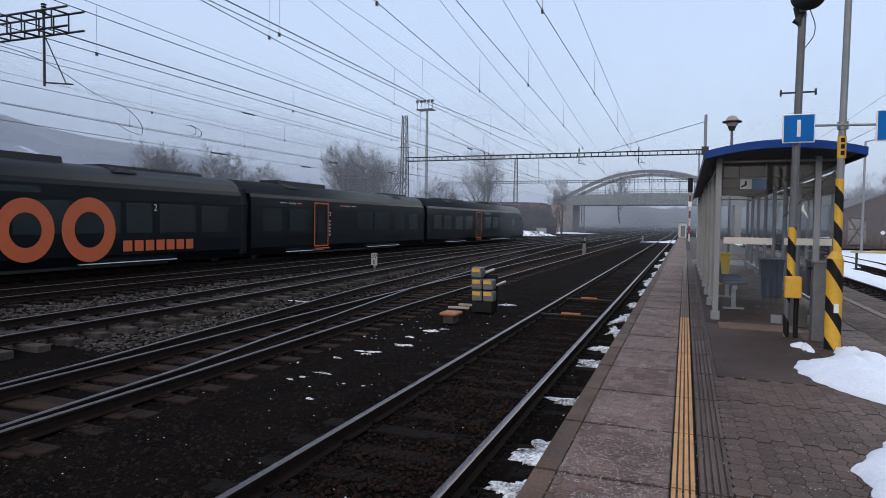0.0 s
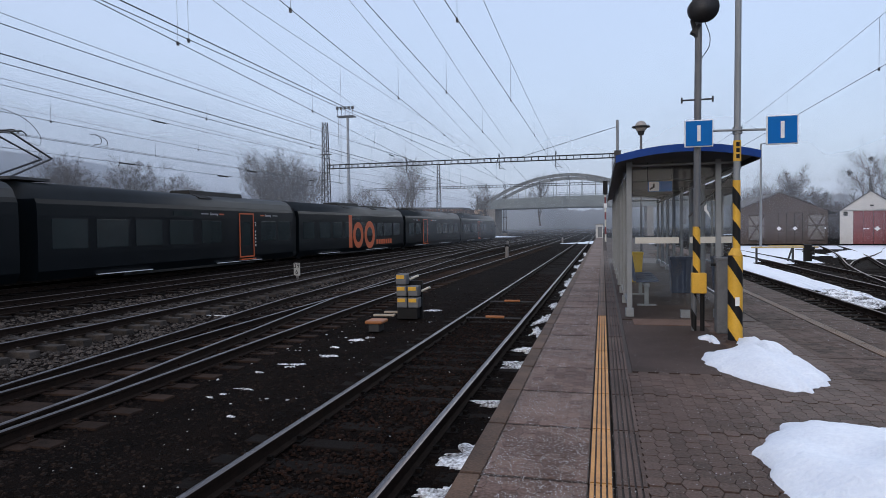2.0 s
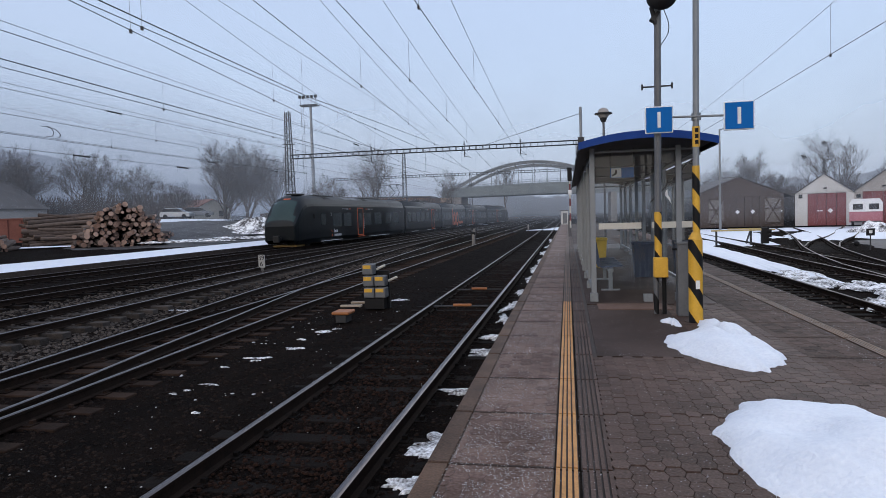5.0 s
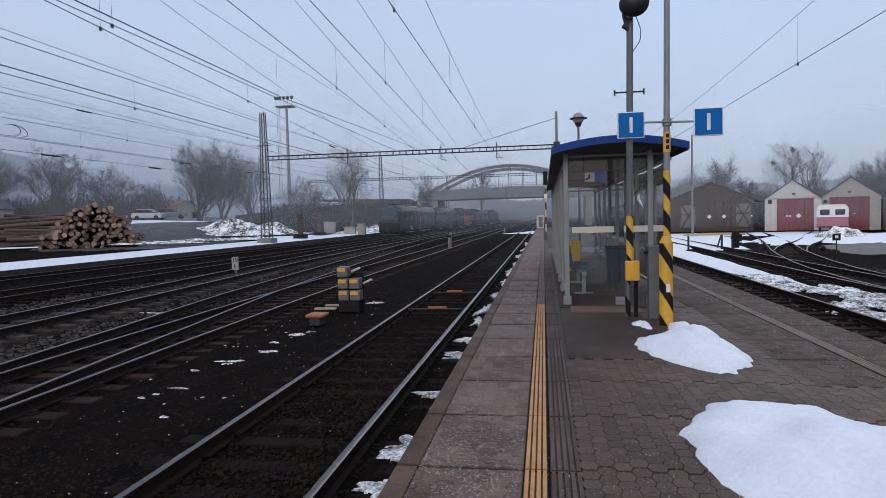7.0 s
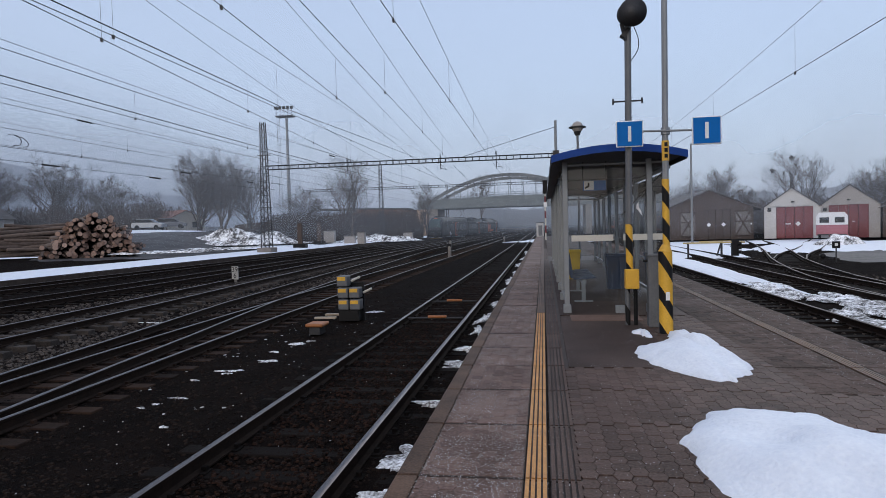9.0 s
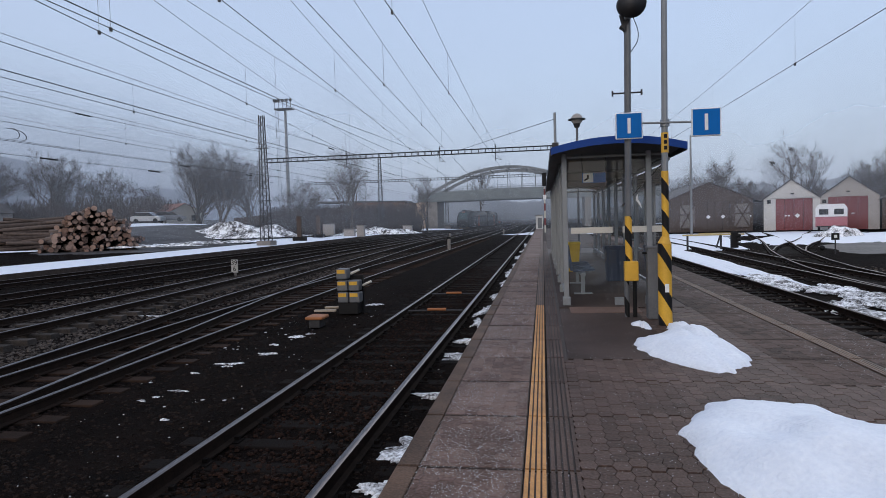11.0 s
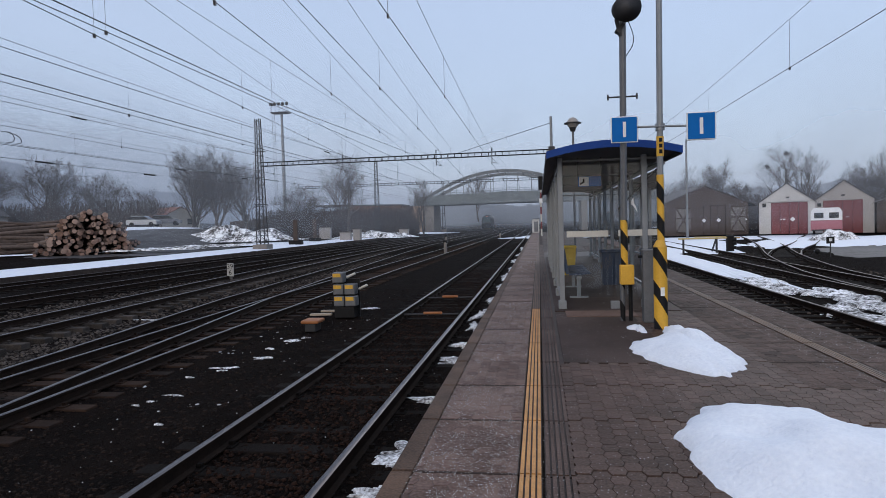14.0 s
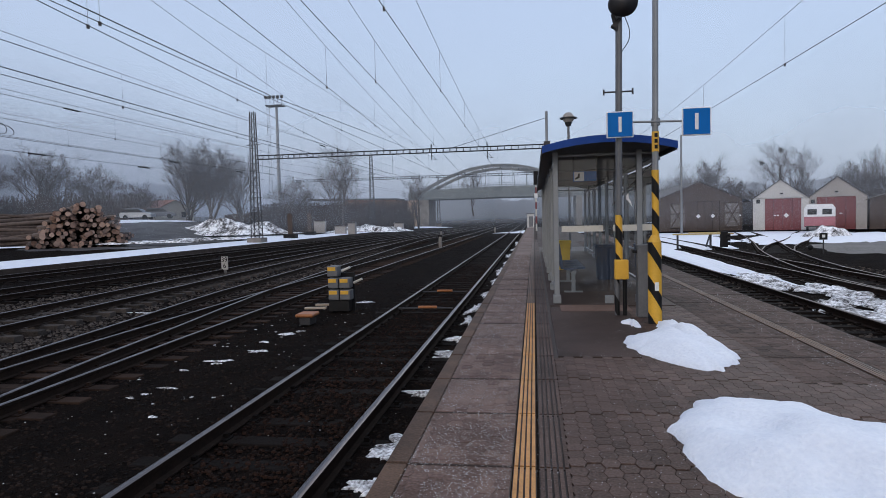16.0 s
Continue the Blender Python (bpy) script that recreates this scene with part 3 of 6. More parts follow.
def bogie(car, y):
    bm = bmesh.new()
    box(bm, (0, y, 0.42), (2.3, 3.2, 0.3), None, 0.05)
    for s in (-1, 1):
        box(bm, (s * 1.12, y, 0.5), (0.16, 3.4, 0.28), None, 0.04)
        tube(bm, (s * 1.0, y - 0.4, 0.62), (s * 1.0, y - 0.4, 0.85), 0.16)
        tube(bm, (s * 1.0, y + 0.4, 0.62), (s * 1.0, y + 0.4, 0.85), 0.16)
    b = part("bogie", bm, M_TRAINUNDER, car)
    for dy in (-1.35, 1.35):
        for s in (-0.75, 0.75):
            bm = bmesh.new()
            tube(bm, (s - 0.065, y + dy, 0.42), (s + 0.065, y + dy, 0.42), 0.42, n=24)
            part("wheel", bm, M_DARKSTEEL, b)


def roof_unit(car, y, length, h=0.2, wide=1.3):
    bm = bmesh.new()
    prism(bm, [(-wide / 2, 3.6), (wide / 2, 3.6), (wide / 2 - 0.1, 3.74 + h), (-wide / 2 + 0.1, 3.74 + h)], y - length / 2, y + length / 2)
    part("roof_unit", bm, M_TRAINUNDER, car)
    bm = bmesh.new()
    for k in range(4):
        prism(bm, [(0.70 + 0.12 * k, 3.735 - 0.05 * k), (0.79 + 0.12 * k, 3.70 - 0.05 * k), (0.79 + 0.12 * k, 3.66 - 0.05 * k), (0.70 + 0.12 * k, 3.69 - 0.05 * k)], y - length / 2, y - length / 2 + 1.0)
    part("roof_grille", bm, M_TRAINUNDER, car)


def pantograph(car, y):
    bm = bmesh.new()
    box(bm, (0, y, 3.86), (1.3, 1.6, 0.1))
    base = part("pantograph", bm, M_DARKSTEEL, car, "raised pantograph with two arms and a contact strip")
    bm = bmesh.new()
    for s in (-1, 1):
        tube(bm, (s * 0.45, y - 0.6, 3.9), (s * 0.25, y + 1.3, 4.72), 0.035)
        tube(bm, (s * 0.25, y + 1.3, 4.72), (s * 0.4, y - 0.5, 5.48), 0.035)
    part("arm", bm, M_DARKSTEEL, base)
    bm = bmesh.new()
    for dy in (-0.75, -0.45):
        tube(bm, (-0.85, y + dy, 5.49), (0.85, y + dy, 5.49), 0.03)
        for s in (-1, 1):
            tube(bm, (s * 0.85, y + dy, 5.49), (s * 1.05, y + dy, 5.36), 0.02)
    part("contact_strip", bm, M_DARKSTEEL, base)


def middle_car(i, label):
    L = LEN[i]
    car = thing("train_car", Matrix(), label, "train car", "cars of the passing train")
    a, b = -L / 2 + 0.35, L / 2 - 0.35
    st = [(a, 1, 1, 0), (b, 1, 1, 0)]
    bm = bmesh.new()
    r = loft(bm, PROF, st)
    for rr in r:
        bm.faces.new(rr)
    part("body", bm, M_TRAIN, car, "glossy black coach side")
    bm = bmesh.new()
    r = loft(bm, ROOFP, [(a + 0.02, 1.0, 1, 0), (b - 0.02, 1.0, 1, 0)])
    for rr in r:
        bm.faces.new(rr)
    part("roof", bm, M_TRAINROOF, car, "dark grey rounded roof", smooth=True)
    bm = bmesh.new()
    loft(bm, [(1.18, 0.6), (1.25, 2.6), (1.05, 3.3), (0, 3.5)], [(b, 1, 1, 0), (b + 0.7, 1, 1, 0)])
    part("gangway_bellows", bm, M_TRAINUNDER, car, "black corrugated gangway bellows")
    bogie(car, b + 0.35)
    return car, a, b


def end_car(i, turned, label):
    L = LEN[i]
    car = thing("train_car", Matrix(), label, "train car", "cars of the passing train")
    s = 1 if turned else -1      # the nose points to +y when turned
    a, b = s * L / 2, -s * (L / 2 - 0.35)
    nose = [(a - s * 0.02, 0.80, 0.34, 0.30), (a - s * 0.12, 0.88, 0.46, 0.10), (a - s * 0.40, 0.92, 0.61, 0), (a - s * 0.75, 0.94, 0.77, 0), (a - s * 1.15, 0.955, 0.89, 0), (a - s * 1.7, 0.97, 0.97, 0), (a - s * 2.8, 0.99, 1.0, 0), (a - s * 3.6, 1, 1, 0), (b, 1, 1, 0)]
    bm = bmesh.new()
    r = loft(bm, PROF, nose)
    bm.faces.new(r[0])
    bm.faces.new(r[-1])
    part("body", bm, M_TRAIN, car, "glossy black coach side with a sloping nose", smooth=False)
    bm = bmesh.new()
    r = loft(bm, ROOFP, [(y, fw, fh, lift) for y, fw, fh, lift in nose])
    for f_ in bm.faces:
        c = f_.calc_center_median()
        d = abs(c.y - a)
        if 0.2 < d < 1.15 and abs(c.x) < 0.98:
            f_.material_index = 1
    bm.faces.new(r[0])
    bm.faces.new(r[-1])
    part("roof", bm, [M_TRAINROOF, M_WINDSCREEN], car, "dark roof running down into the windscreen", smooth=True)
    bm = bmesh.new()
    box(bm, (0, a - s * 1.3, 0.07), (1.9, 1.3, 0.14), None, 0.05)
    part("snow_plough", bm, M_PLOUGH if not turned else M_TRAINUNDER, car)
    bm = bmesh.new()
    tube(bm, (0, a - s * 0.4, 0.62), (0, a + s * 0.55, 0.62), 0.16)
    box(bm, (0, a + s * 0.5, 0.62), (0.45, 0.3, 0.5), None, 0.06)
    part("coupler", bm, M_TRAINUNDER, car)
    for sx in (-0.75, 0.75):
        bm = bmesh.new()
        box(bm, (sx, a - s * 0.12, 1.05), (0.34, 0.12, 0.12), None, 0.03)
        part("headlight", bm, M_TRAINWHITE, car)
    bm = bmesh.new()
    box(bm, (0, 0, 0), (0.55, 0.16, 0.06), pose(0, a - s * 1.33, 3.455, s * -30), 0.02)
    part("destination_display", bm, M_TRAINORANGE, car, "red destination display above the windscreen")
    bm = bmesh.new()
    box(bm, (0, a - s * 2.6, 3.83), (0.9, 1.1, 0.12), None, 0.03)
    part("horn_box", bm, M_TRAINUNDER, car)
    for sx in (-1, 1):
        bm = bmesh.new()
        tube(bm, (sx * 1.36, a - s * 2.5, 2.35), (sx * 1.62, a - s * 2.3, 2.3), 0.025)
        box(bm, (sx * 1.64, a - s * 2.25, 2.15), (0.1, 0.08, 0.3), None, 0.02)
        part("mirror", bm, M_TRAINUNDER, car)
    box_part("cab_side_window", (HALF - 0.01, a - s * 4.3, 1.95), (0.04, 0.95, 0.9), M_TRAINGLASS, car)
    bogie(car, a - s * 4.2)
    return car, min(a, b), max(a, b)


CARS = []
c0, a, b = end_car(0, False, "black rear cab car of the passenger train with a sloping windscreen")
for y, w in ((-5.65, 1.7), (-3.5, 1.6), (1.3, 1.7), (4.0, 1.9), (7.05, 1.7), (9.6, 1.5)):
    window(c0, y, w)
door(c0, -0.6)
notice(c0, -3.6, -1)
notice(c0, 1.6, 1)
text_part("class_number", "2", 0.36, M_TRAINWHITE, c0, pose(HALF + 0.006, -6.85, 2.3, 90, 0, 90))
bm = bmesh.new()
for k, (y, w, h, z) in enumerate(((-6.3, 0.07, 0.30, 1.02), (-6.08, 0.22, 0.2, 0.97), (-5.8, 0.22, 0.2, 0.97))):
    box(bm, (HALF + 0.006, y, z), (0.008, w, h))
for k in range(7):
    box(bm, (HALF + 0.006, -6.25 + k * 0.2, 0.66), (0.008, 0.14, 0.17))
part("operator_mark", bm, M_TRAINWHITE, c0, "small white operator mark as plain bars")
for dy, dz, r in ((0, 0.0, 40), (0.1, 0.28, 130), (-0.1, 0.36, 130)):
    box_part("operator_flash", (HALF + 0.006, -6.75 + dy, 0.66 + dz), (0.008, 0.32 if dz == 0 else 0.1, 0.06), M_TRAINORANGE, c0, m=pose(0, 0, 0, r))
roof_unit(c0, -5.9, 3.0, 0.1)
roof_unit(c0, 4.0, 6.0, 0.08)
for y in (-2.6, -1.0):
    bm = bmesh.new()
    prism(bm, [(0.72, 3.735), (1.10, 3.56), (1.10, 3.52), (0.72, 3.695)], y - 0.68, y + 0.68)
    part("roof_panel", bm, M_POLE, c0, "pale grey roof panel")
CARS.append(c0)

c1, a, b = middle_car(1, "black middle coach with an orange outlined door")
for y, w in ((-7.7, 1.6), (-5.65, 1.65), (-3.6, 1.6), (-1.5, 1.6), (0.8, 1.6), (6.1, 1.6), (7.9, 1.4)):
    window(c1, y, w)
door(c1, 3.85)
notice(c1, 1.0, -1)
notice(c1, 6.1, 1)
box_part("route_display", (HALF + 0.004, -1.4, 2.74), (0.02, 1.3, 0.2), M_TRAINGLASS, c1)
text_part("class_number", "2", 0.36, M_TRAINWHITE, c1, pose(HALF + 0.006, -4.95, 2.28, 90, 0, 90))
pantograph(c1, -8.6)
roof_unit(c1, 2.5, 4.5)
CARS.append(c1)

c2, a, b = middle_car(2, "black middle coach with a large orange mark on its side")
for y, w in ((-8.3, 1.5), (-6.0, 1.6), (-4.05, 1.4), (-2.1, 1.6), (0.05, 1.9), (2.1, 1.8), (3.85, 1.2), (5.75, 1.9), (7.85, 1.6)):
    window(c2, y, w)
bm = bmesh.new()
box(bm, (HALF + 0.014, -1.9, 1.75), (0.008, 0.56, 2.45))
ring(bm, -0.5, 1.46, 0.95, 0.52)
ring(bm, 1.74, 1.46, 1.04, 0.58)
part("orange_mark", bm, M_TRAINORANGE, c2, "large orange mark of a bar and two rings")
for k in range(7):
    box_part("orange_bar", (HALF + 0.014, 3.3 + k * 0.51, 0.86), (0.008, 0.40, 0.40), M_TRAINORANGE, c2)
for y in (-3.78, 4.61):
    text_part("class_number", "2", 0.36, M_TRAINWHITE, c2, pose(HALF + 0.006, y, 2.28, 90, 0, 90))
box_part("route_display", (HALF + 0.004, -1.0, 2.74), (0.02, 2.0, 0.2), M_TRAINGLASS, c2)
roof_unit(c2, -0.5, 3.8)
roof_unit(c2, 5.5, 5.0, 0.1)
CARS.append(c2)

c3, a, b = middle_car(3, "black middle coach with an orange outlined door and notices")
for y, w in ((-8.2, 1.5), (-6.15, 1.4), (1.0, 1.9), (3.2, 1.9), (5.8, 1.6), (8.0, 1.5)):
    window(c3, y, w)
door(c3, -3.95)
notice(c3, -6.6, -1)
notice(c3, -1.2, 1)
roof_unit(c3, -4.5, 4.4)
roof_unit(c3, 7.0, 3.0, 0.1)
CARS.append(c3)

c4, a, b = end_car(4, True, "black leading cab car of the passenger train")
for y, w in ((-11.0, 1.5), (-9.0, 1.5), (-6.5, 1.6), (-4.2, 1.6), (0.8, 1.6), (3.0, 1.6)):
    window(c4, y, w)
door(c4, -1.8)
notice(c4, 0.6, 1)
roof_unit(c4, -6, 5.0, 0.14)
roof_unit(c4, 4.5, 3.0)
CARS.append(c4)
# the sill strip, its sky reflection painted near white, and lower skirt of each coach
for car_, L in zip(CARS, LEN):
    bm = bmesh.new()
    box(bm, (1.16, 0, 0.26), (0.1, L - 9.0, 0.3))
    box(bm, (-1.16, 0, 0.26), (0.1, L - 9.0, 0.3))
    part("skirt", bm, M_TRAINUNDER, car_)
    for y0, w in ((-L * 0.26, L * 0.16), (L * 0.18, L * 0.22)):
        box_part("sill_strip", (1.32, y0, 0.27), (0.10, w, 0.03), M_SILLGLINT, car_, "sill strip painted near white for its sky reflection")


def motions():
    for car, L, s0 in zip(CARS, LEN, START):
        rows = []
        for k in range(0, 33):
            t = k * 0.5
            yc = TAIL0 + SPEED * min(t, 8.5) + 13.5 * max(0.0, t - 8.5) + {0: 0.65, 1: -0.3}.get(k, 0.0) + s0 + L / 2
            ya, yb = yc - L / 2, yc + L / 2
            xa, xb = train_x(ya), train_x(yb)
            rows.append((t, pose((xa + xb) / 2, yc, Z_FAR, 0, 0, math.degrees(math.atan2(xa - xb, L)))))
        walk(car, rows)

# ---- shelter on the platform ----
def arc_points(x0, x1, z_edge, z_top, n=14):
    out = []
    for i in range(n + 1):
        u = i / n
        out.append((x0 + (x1 - x0) * u, z_edge + (z_top - z_edge) * (1 - (2 * u - 1) ** 2)))
    return out


SH_Y0, SH_Y1, SH_L, SH_R = 10.9, 26.0, 0.44, 2.10
shelter = thing("waiting_shelter", Matrix(), "long glazed waiting shelter with a curved blue edged roof", "shelter")
low, high = arc_points(0.24, 2.24, 2.50, 2.625), arc_points(0.24, 2.24, 2.54, 2.665)
bm = bmesh.new()
prism(bm, low + high[::-1], SH_Y0 - 0.55, SH_Y1 + 0.5)
part("roof", bm, M_ROOFDARK, shelter, "dark curved roof sheet")
bm = bmesh.new()
f_lo, f_hi = arc_points(0.22, 2.26, 2.44, 2.575), arc_points(0.22, 2.26, 2.55, 2.69)
prism(bm, f_lo + f_hi[::-1], SH_Y0 - 0.60, SH_Y0 - 0.552)
part("fascia", bm, M_BLUE, shelter, "blue curved front fascia")
for x in (0.225, 2.255):
    box_part("eave", (x, (SH_Y0 + SH_Y1) / 2, 2.485), (0.03, SH_Y1 - SH_Y0 + 1.0, 0.11), M_DARKSTEEL, shelter)
POST = bmesh.new()
box(POST, (0, 0, 1.25), (0.085, 0.085, 2.5), None, 0.008)
box(POST, (0, 0, 0.07), (0.13, 0.13, 0.14), None, 0.01)
POST = mesh_of("post", POST, M_STEEL)
BAYS = 8
bay = (SH_Y1 - SH_Y0) / BAYS
PANE = bmesh.new()
PANE.faces.new([PANE.verts.new(p_) for p_ in ((0, -bay / 2 + 0.08, 0.2), (0, bay / 2 - 0.08, 0.2), (0, bay / 2 - 0.08, 2.3), (0, -bay / 2 + 0.08, 2.3))])
PANE = mesh_of("glass_pane", PANE, M_GLASS)
RAILM = bmesh.new()
box(RAILM, (0, 0, 0), (0.05, bay - 0.09, 0.05))
RAILM = mesh_of("glazing_rail", RAILM, M_STEEL)
for i in range(BAYS + 1):
    y = SH_Y0 + bay * i
    for x in (SH_L, SH_R):
        if x == SH_R and i == 0:
            continue
        piece("post", POST, shelter, pose(x, y, 0))
    if i in (0, BAYS) or i % 2 == 0:
        tube_part("roof_tie", (SH_L + 0.05, y, 2.44), (SH_R - 0.02, y, 2.44), 0.022, M_STEEL, shelter)
    if i < BAYS:
        for x in (SH_L, SH_R):
            if x == SH_L and i in (2, 5):
                continue
            p = piece("glass_pane", PANE, shelter, pose(x, y + bay / 2, 0))
            p.visible_shadow = False
            for z in (0.16, 2.36):
                piece("glazing_rail", RAILM, shelter, pose(x, y + bay / 2, z))
piece("post", POST, shelter, pose(1.78, SH_Y0 + 0.02, 0))
for x0, x1 in ((SH_L + 0.06, 1.27), (1.30, 1.72), (1.83, SH_R)):
    bm = bmesh.new()
    bm.faces.new([bm.verts.new(p_) for p_ in ((x0, SH_Y0, 0.19), (x1, SH_Y0, 0.19), (x1, SH_Y0, 2.37), (x0, SH_Y0, 2.37))])
    g = part("glass_pane", bm, M_GLASS, shelter)
    g.visible_shadow = False
for x0, x1 in ((0.53, 1.20), (1.36, 1.98)):
    box_part("cream_band", ((x0 + x1) / 2, SH_Y0 - 0.012, 1.235), (x1 - x0, 0.008, 0.10), M_OFFWHITE, shelter, "cream safety band across the glass")
box_part("glazing_foot", (1.29, SH_Y0, 0.06), (0.14, 0.1, 0.12), M_STEEL, shelter)
tube_part("brace", (SH_R - 0.02, SH_Y0 + 0.1, 2.35), (1.35, SH_Y0 + 0.05, 1.60), 0.012, M_DARKSTEEL, shelter)
# bird sticker on the glass
bm = bmesh.new()
pts = [(1.55, 1.78), (1.60, 1.84), (1.61, 1.72), (1.66, 1.66), (1.70, 1.54), (1.645, 1.60), (1.59, 1.67), (1.545, 1.70)]
pts = [(1.62 + (x - 1.62) * 0.62, 1.68 + (z - 1.68) * 0.8) for x, z in pts]
prism(bm, pts, SH_Y0 - 0.013, SH_Y0 - 0.009)
part("bird_sticker", bm, M_WHITE, shelter, "white bird silhouette sticker on the glass")
# row of plastic seats along the glass
def seat_row(x, y0, n):
    b_ = thing("bench", pose(x, y0, 0), "row of dark blue plastic seats on a grey steel beam", "bench")
    for k in range(n):
        y = k * 0.56
        bm = bmesh.new()
        prism(bm, [(0.02, 0.43), (0.40, 0.45), (0.42, 0.47), (0.40, 0.485), (0.06, 0.465), (0.0, 0.47)], y, y + 0.46)
        part("seat", bm, M_BINBLUE, b_)
        bm = bmesh.new()
        prism(bm, [(-0.03, 0.45), (0.02, 0.45), (-0.05, 0.93), (-0.10, 0.94)], y + 0.01, y + 0.45)
        part("backrest", bm, M_BINBLUE, b_)
    box_part("beam", (0.2, n * 0.28 - 0.05, 0.39), (0.09, n * 0.56, 0.06), M_STEEL, b_)
    for y in (0.12, n * 0.56 - 0.2):
        box_part("leg", (0.2, y, 0.19), (0.07, 0.06, 0.38), M_STEEL, b_)
        box_part("foot", (0.2, y, 0.012), (0.34, 0.09, 0.024), M_STEEL, b_)


seat_row(0.60, 12.3, 4)
# hanging information sign under the roof
sg = thing("hanging_sign", pose(0.985, 11.75, 2.145), "small blue and white pictogram sign hung below the shelter roof", "sign")
box_part("panel", (0.0, 0, 0), (0.40, 0.04, 0.175), M_SIGNBLUE, sg)
box_part("pictogram", (-0.10, -0.024, 0), (0.17, 0.006, 0.16), M_WHITE, sg, "white pictogram field")
bm = bmesh.new()
prism(bm, [(-0.17, -0.06), (-0.09, -0.02), (-0.09, 0.05), (-0.12, 0.05), (-0.12, 0.0), (-0.17, -0.03)], -0.033, -0.028)
part("pictogram_mark", bm, M_BLACK, sg)
for x in (-0.2, 0.2):
    tube_part("hanger", (x, 0, 0.1), (x, 0, 0.42), 0.008, M_DARKSTEEL, sg)


def bin_box(name, x, y, material, label, w=0.42, h=0.72):
    b = thing(name, pose(x, y, 0), label, "bin")
    bm = bmesh.new()
    r = bmesh.ops.create_cone(bm, cap_ends=True, segments=4, radius1=w * 0.6, radius2=w * 0.72, depth=h, matrix=pose(0, 0, h / 2, 0, 0, 45))
    part("body", bm, material, b)
    box_part("lid", (0, 0, h + 0.03), (w * 1.1, w * 1.1, 0.07), material, b, bevel=0.015)


bin_box("litter_bin", 0.82, 17.6, M_BIN, "yellow plastic litter bin inside the shelter")
bin_box("litter_bin", 1.66, 14.9, M_BINBLUE, "dark blue litter bin inside the shelter")


# ---- poles and signs ----
def striped(bm, x, y, z0, z1, r, pitch, n=20, turn=1.0, duty=0.5):
    """A tube whose skin is split into slanting bands: second material on every other band."""
    n = n * 4
    rows = max(8, int((z1 - z0) / (pitch / 88)))
    rings = [[bm.verts.new((x + r * math.cos(2 * math.pi * k / n), y + r * math.sin(2 * math.pi * k / n), z0 + (z1 - z0) * j / rows)) for k in range(n)] for j in range(rows + 1)]
    for j in range(rows):
        for k in range(n):
            f_ = bm.faces.new((rings[j][k], rings[j][(k + 1) % n], rings[j + 1][(k + 1) % n], rings[j + 1][k]))
            z = z0 + (z1 - z0) * (j + 0.5) / rows
            front = math.cos(2 * math.pi * (k + 0.5) / n)
            f_.material_index = 1 if (z / pitch + turn * 0.5 * front * r / 0.05 * 0.34) % 1.0 > 1 - duty else 0
    bm.faces.new(rings[-1])
    bm.faces.new(rings[0][::-1])


def sector_sign(parent, x, z, y, s=0.37):
    bm = bmesh.new()
    box(bm, (x, y, z), (s, 0.025, s), None, 0.01)
    p = part("sign_panel", bm, M_WHITE, parent, "blue square platform sector sign with white border")
    box_part("sign_face", (x, y - 0.014, z), (s - 0.03, 0.006, s - 0.03), M_SIGNBLUE, p)
    box_part("sign_figure", (x, y - 0.019, z), (0.042, 0.006, s * 0.58), M_WHITE, p)


p1 = thing("loudspeaker_pole", pose(1.285, 9.6, 0), "grey pole with loudspeaker, yellow box and black yellow bands", "pole")
tube_part("shaft", (0, 0, 1.42), (0.03, 0, 4.25), 0.047, M_POLE, p1)
bm = bmesh.new()
striped(bm, 0, 0, 0.78, 1.45, 0.05, 0.42)
part("banded_sleeve", bm, [M_YELLOW, M_BLACK], p1, "black and yellow warning bands")
bm = bmesh.new()
striped(bm, -0.035, 0, 0.0, 0.56, 0.035, 0.5)
part("leg", bm, [M_BLACK, M_POLE], p1)
tube_part("leg", (0.075, 0, 0), (0.075, 0, 0.58), 0.03, M_BLACK, p1)
bm = bmesh.new()
box(bm, (0.02, -0.06, 0.67), (0.19, 0.14, 0.28), None, 0.012)
part("switch_box", bm, M_YELLOW, p1, "yellow steel switch box")
tube_part("crossbar", (-0.19, 0, 3.2), (0.21, 0, 3.2), 0.012, M_DARKSTEEL, p1)
for x in (-0.19, 0.21):
    tube_part("bracket_pin", (x, 0, 3.16), (x, 0, 3.24), 0.014, M_DARKSTEEL, p1, n=6)
bm = bmesh.new()
bmesh.ops.create_uvsphere(bm, u_segments=20, v_segments=12, radius=0.19, matrix=pose(0.07, 0, 4.42) @ Matrix.Diagonal((1, 0.8, 0.9, 1)))
tube(bm, (0.07, -0.12, 4.40), (0.07, -0.24, 4.37), 0.14, 0.19, 20)
part("loudspeaker", bm, M_DARKSTEEL, p1, "round dark loudspeaker", smooth=True)
bm = bmesh.new()
tube(bm, (0.0, -0.02, 4.05), (-0.06, -0.05, 4.28), 0.03)
prism(bm, [(-0.08, 4.12), (0.02, 4.22), (0.06, 4.20), (-0.02, 4.08)], -0.06, 0.06)
part("bracket", bm, M_DARKSTEEL, p1)
cu = bpy.data.curves.new("cable", "CURVE")
cu.dimensions, cu.bevel_depth, cu.bevel_resolution = "3D", 0.006, 1
sp = cu.splines.new("BEZIER")
sp.bezier_points.add(2)
for b_, co in zip(sp.bezier_points, ((0.1, 0, 4.3), (0.17, -0.02, 3.95), (0.06, 0, 3.75))):
    b_.co = co
    b_.handle_left_type = b_.handle_right_type = "AUTO"
cu.materials.append(M_BLACK)
cb = new("cable", cu)
cb.parent = p1
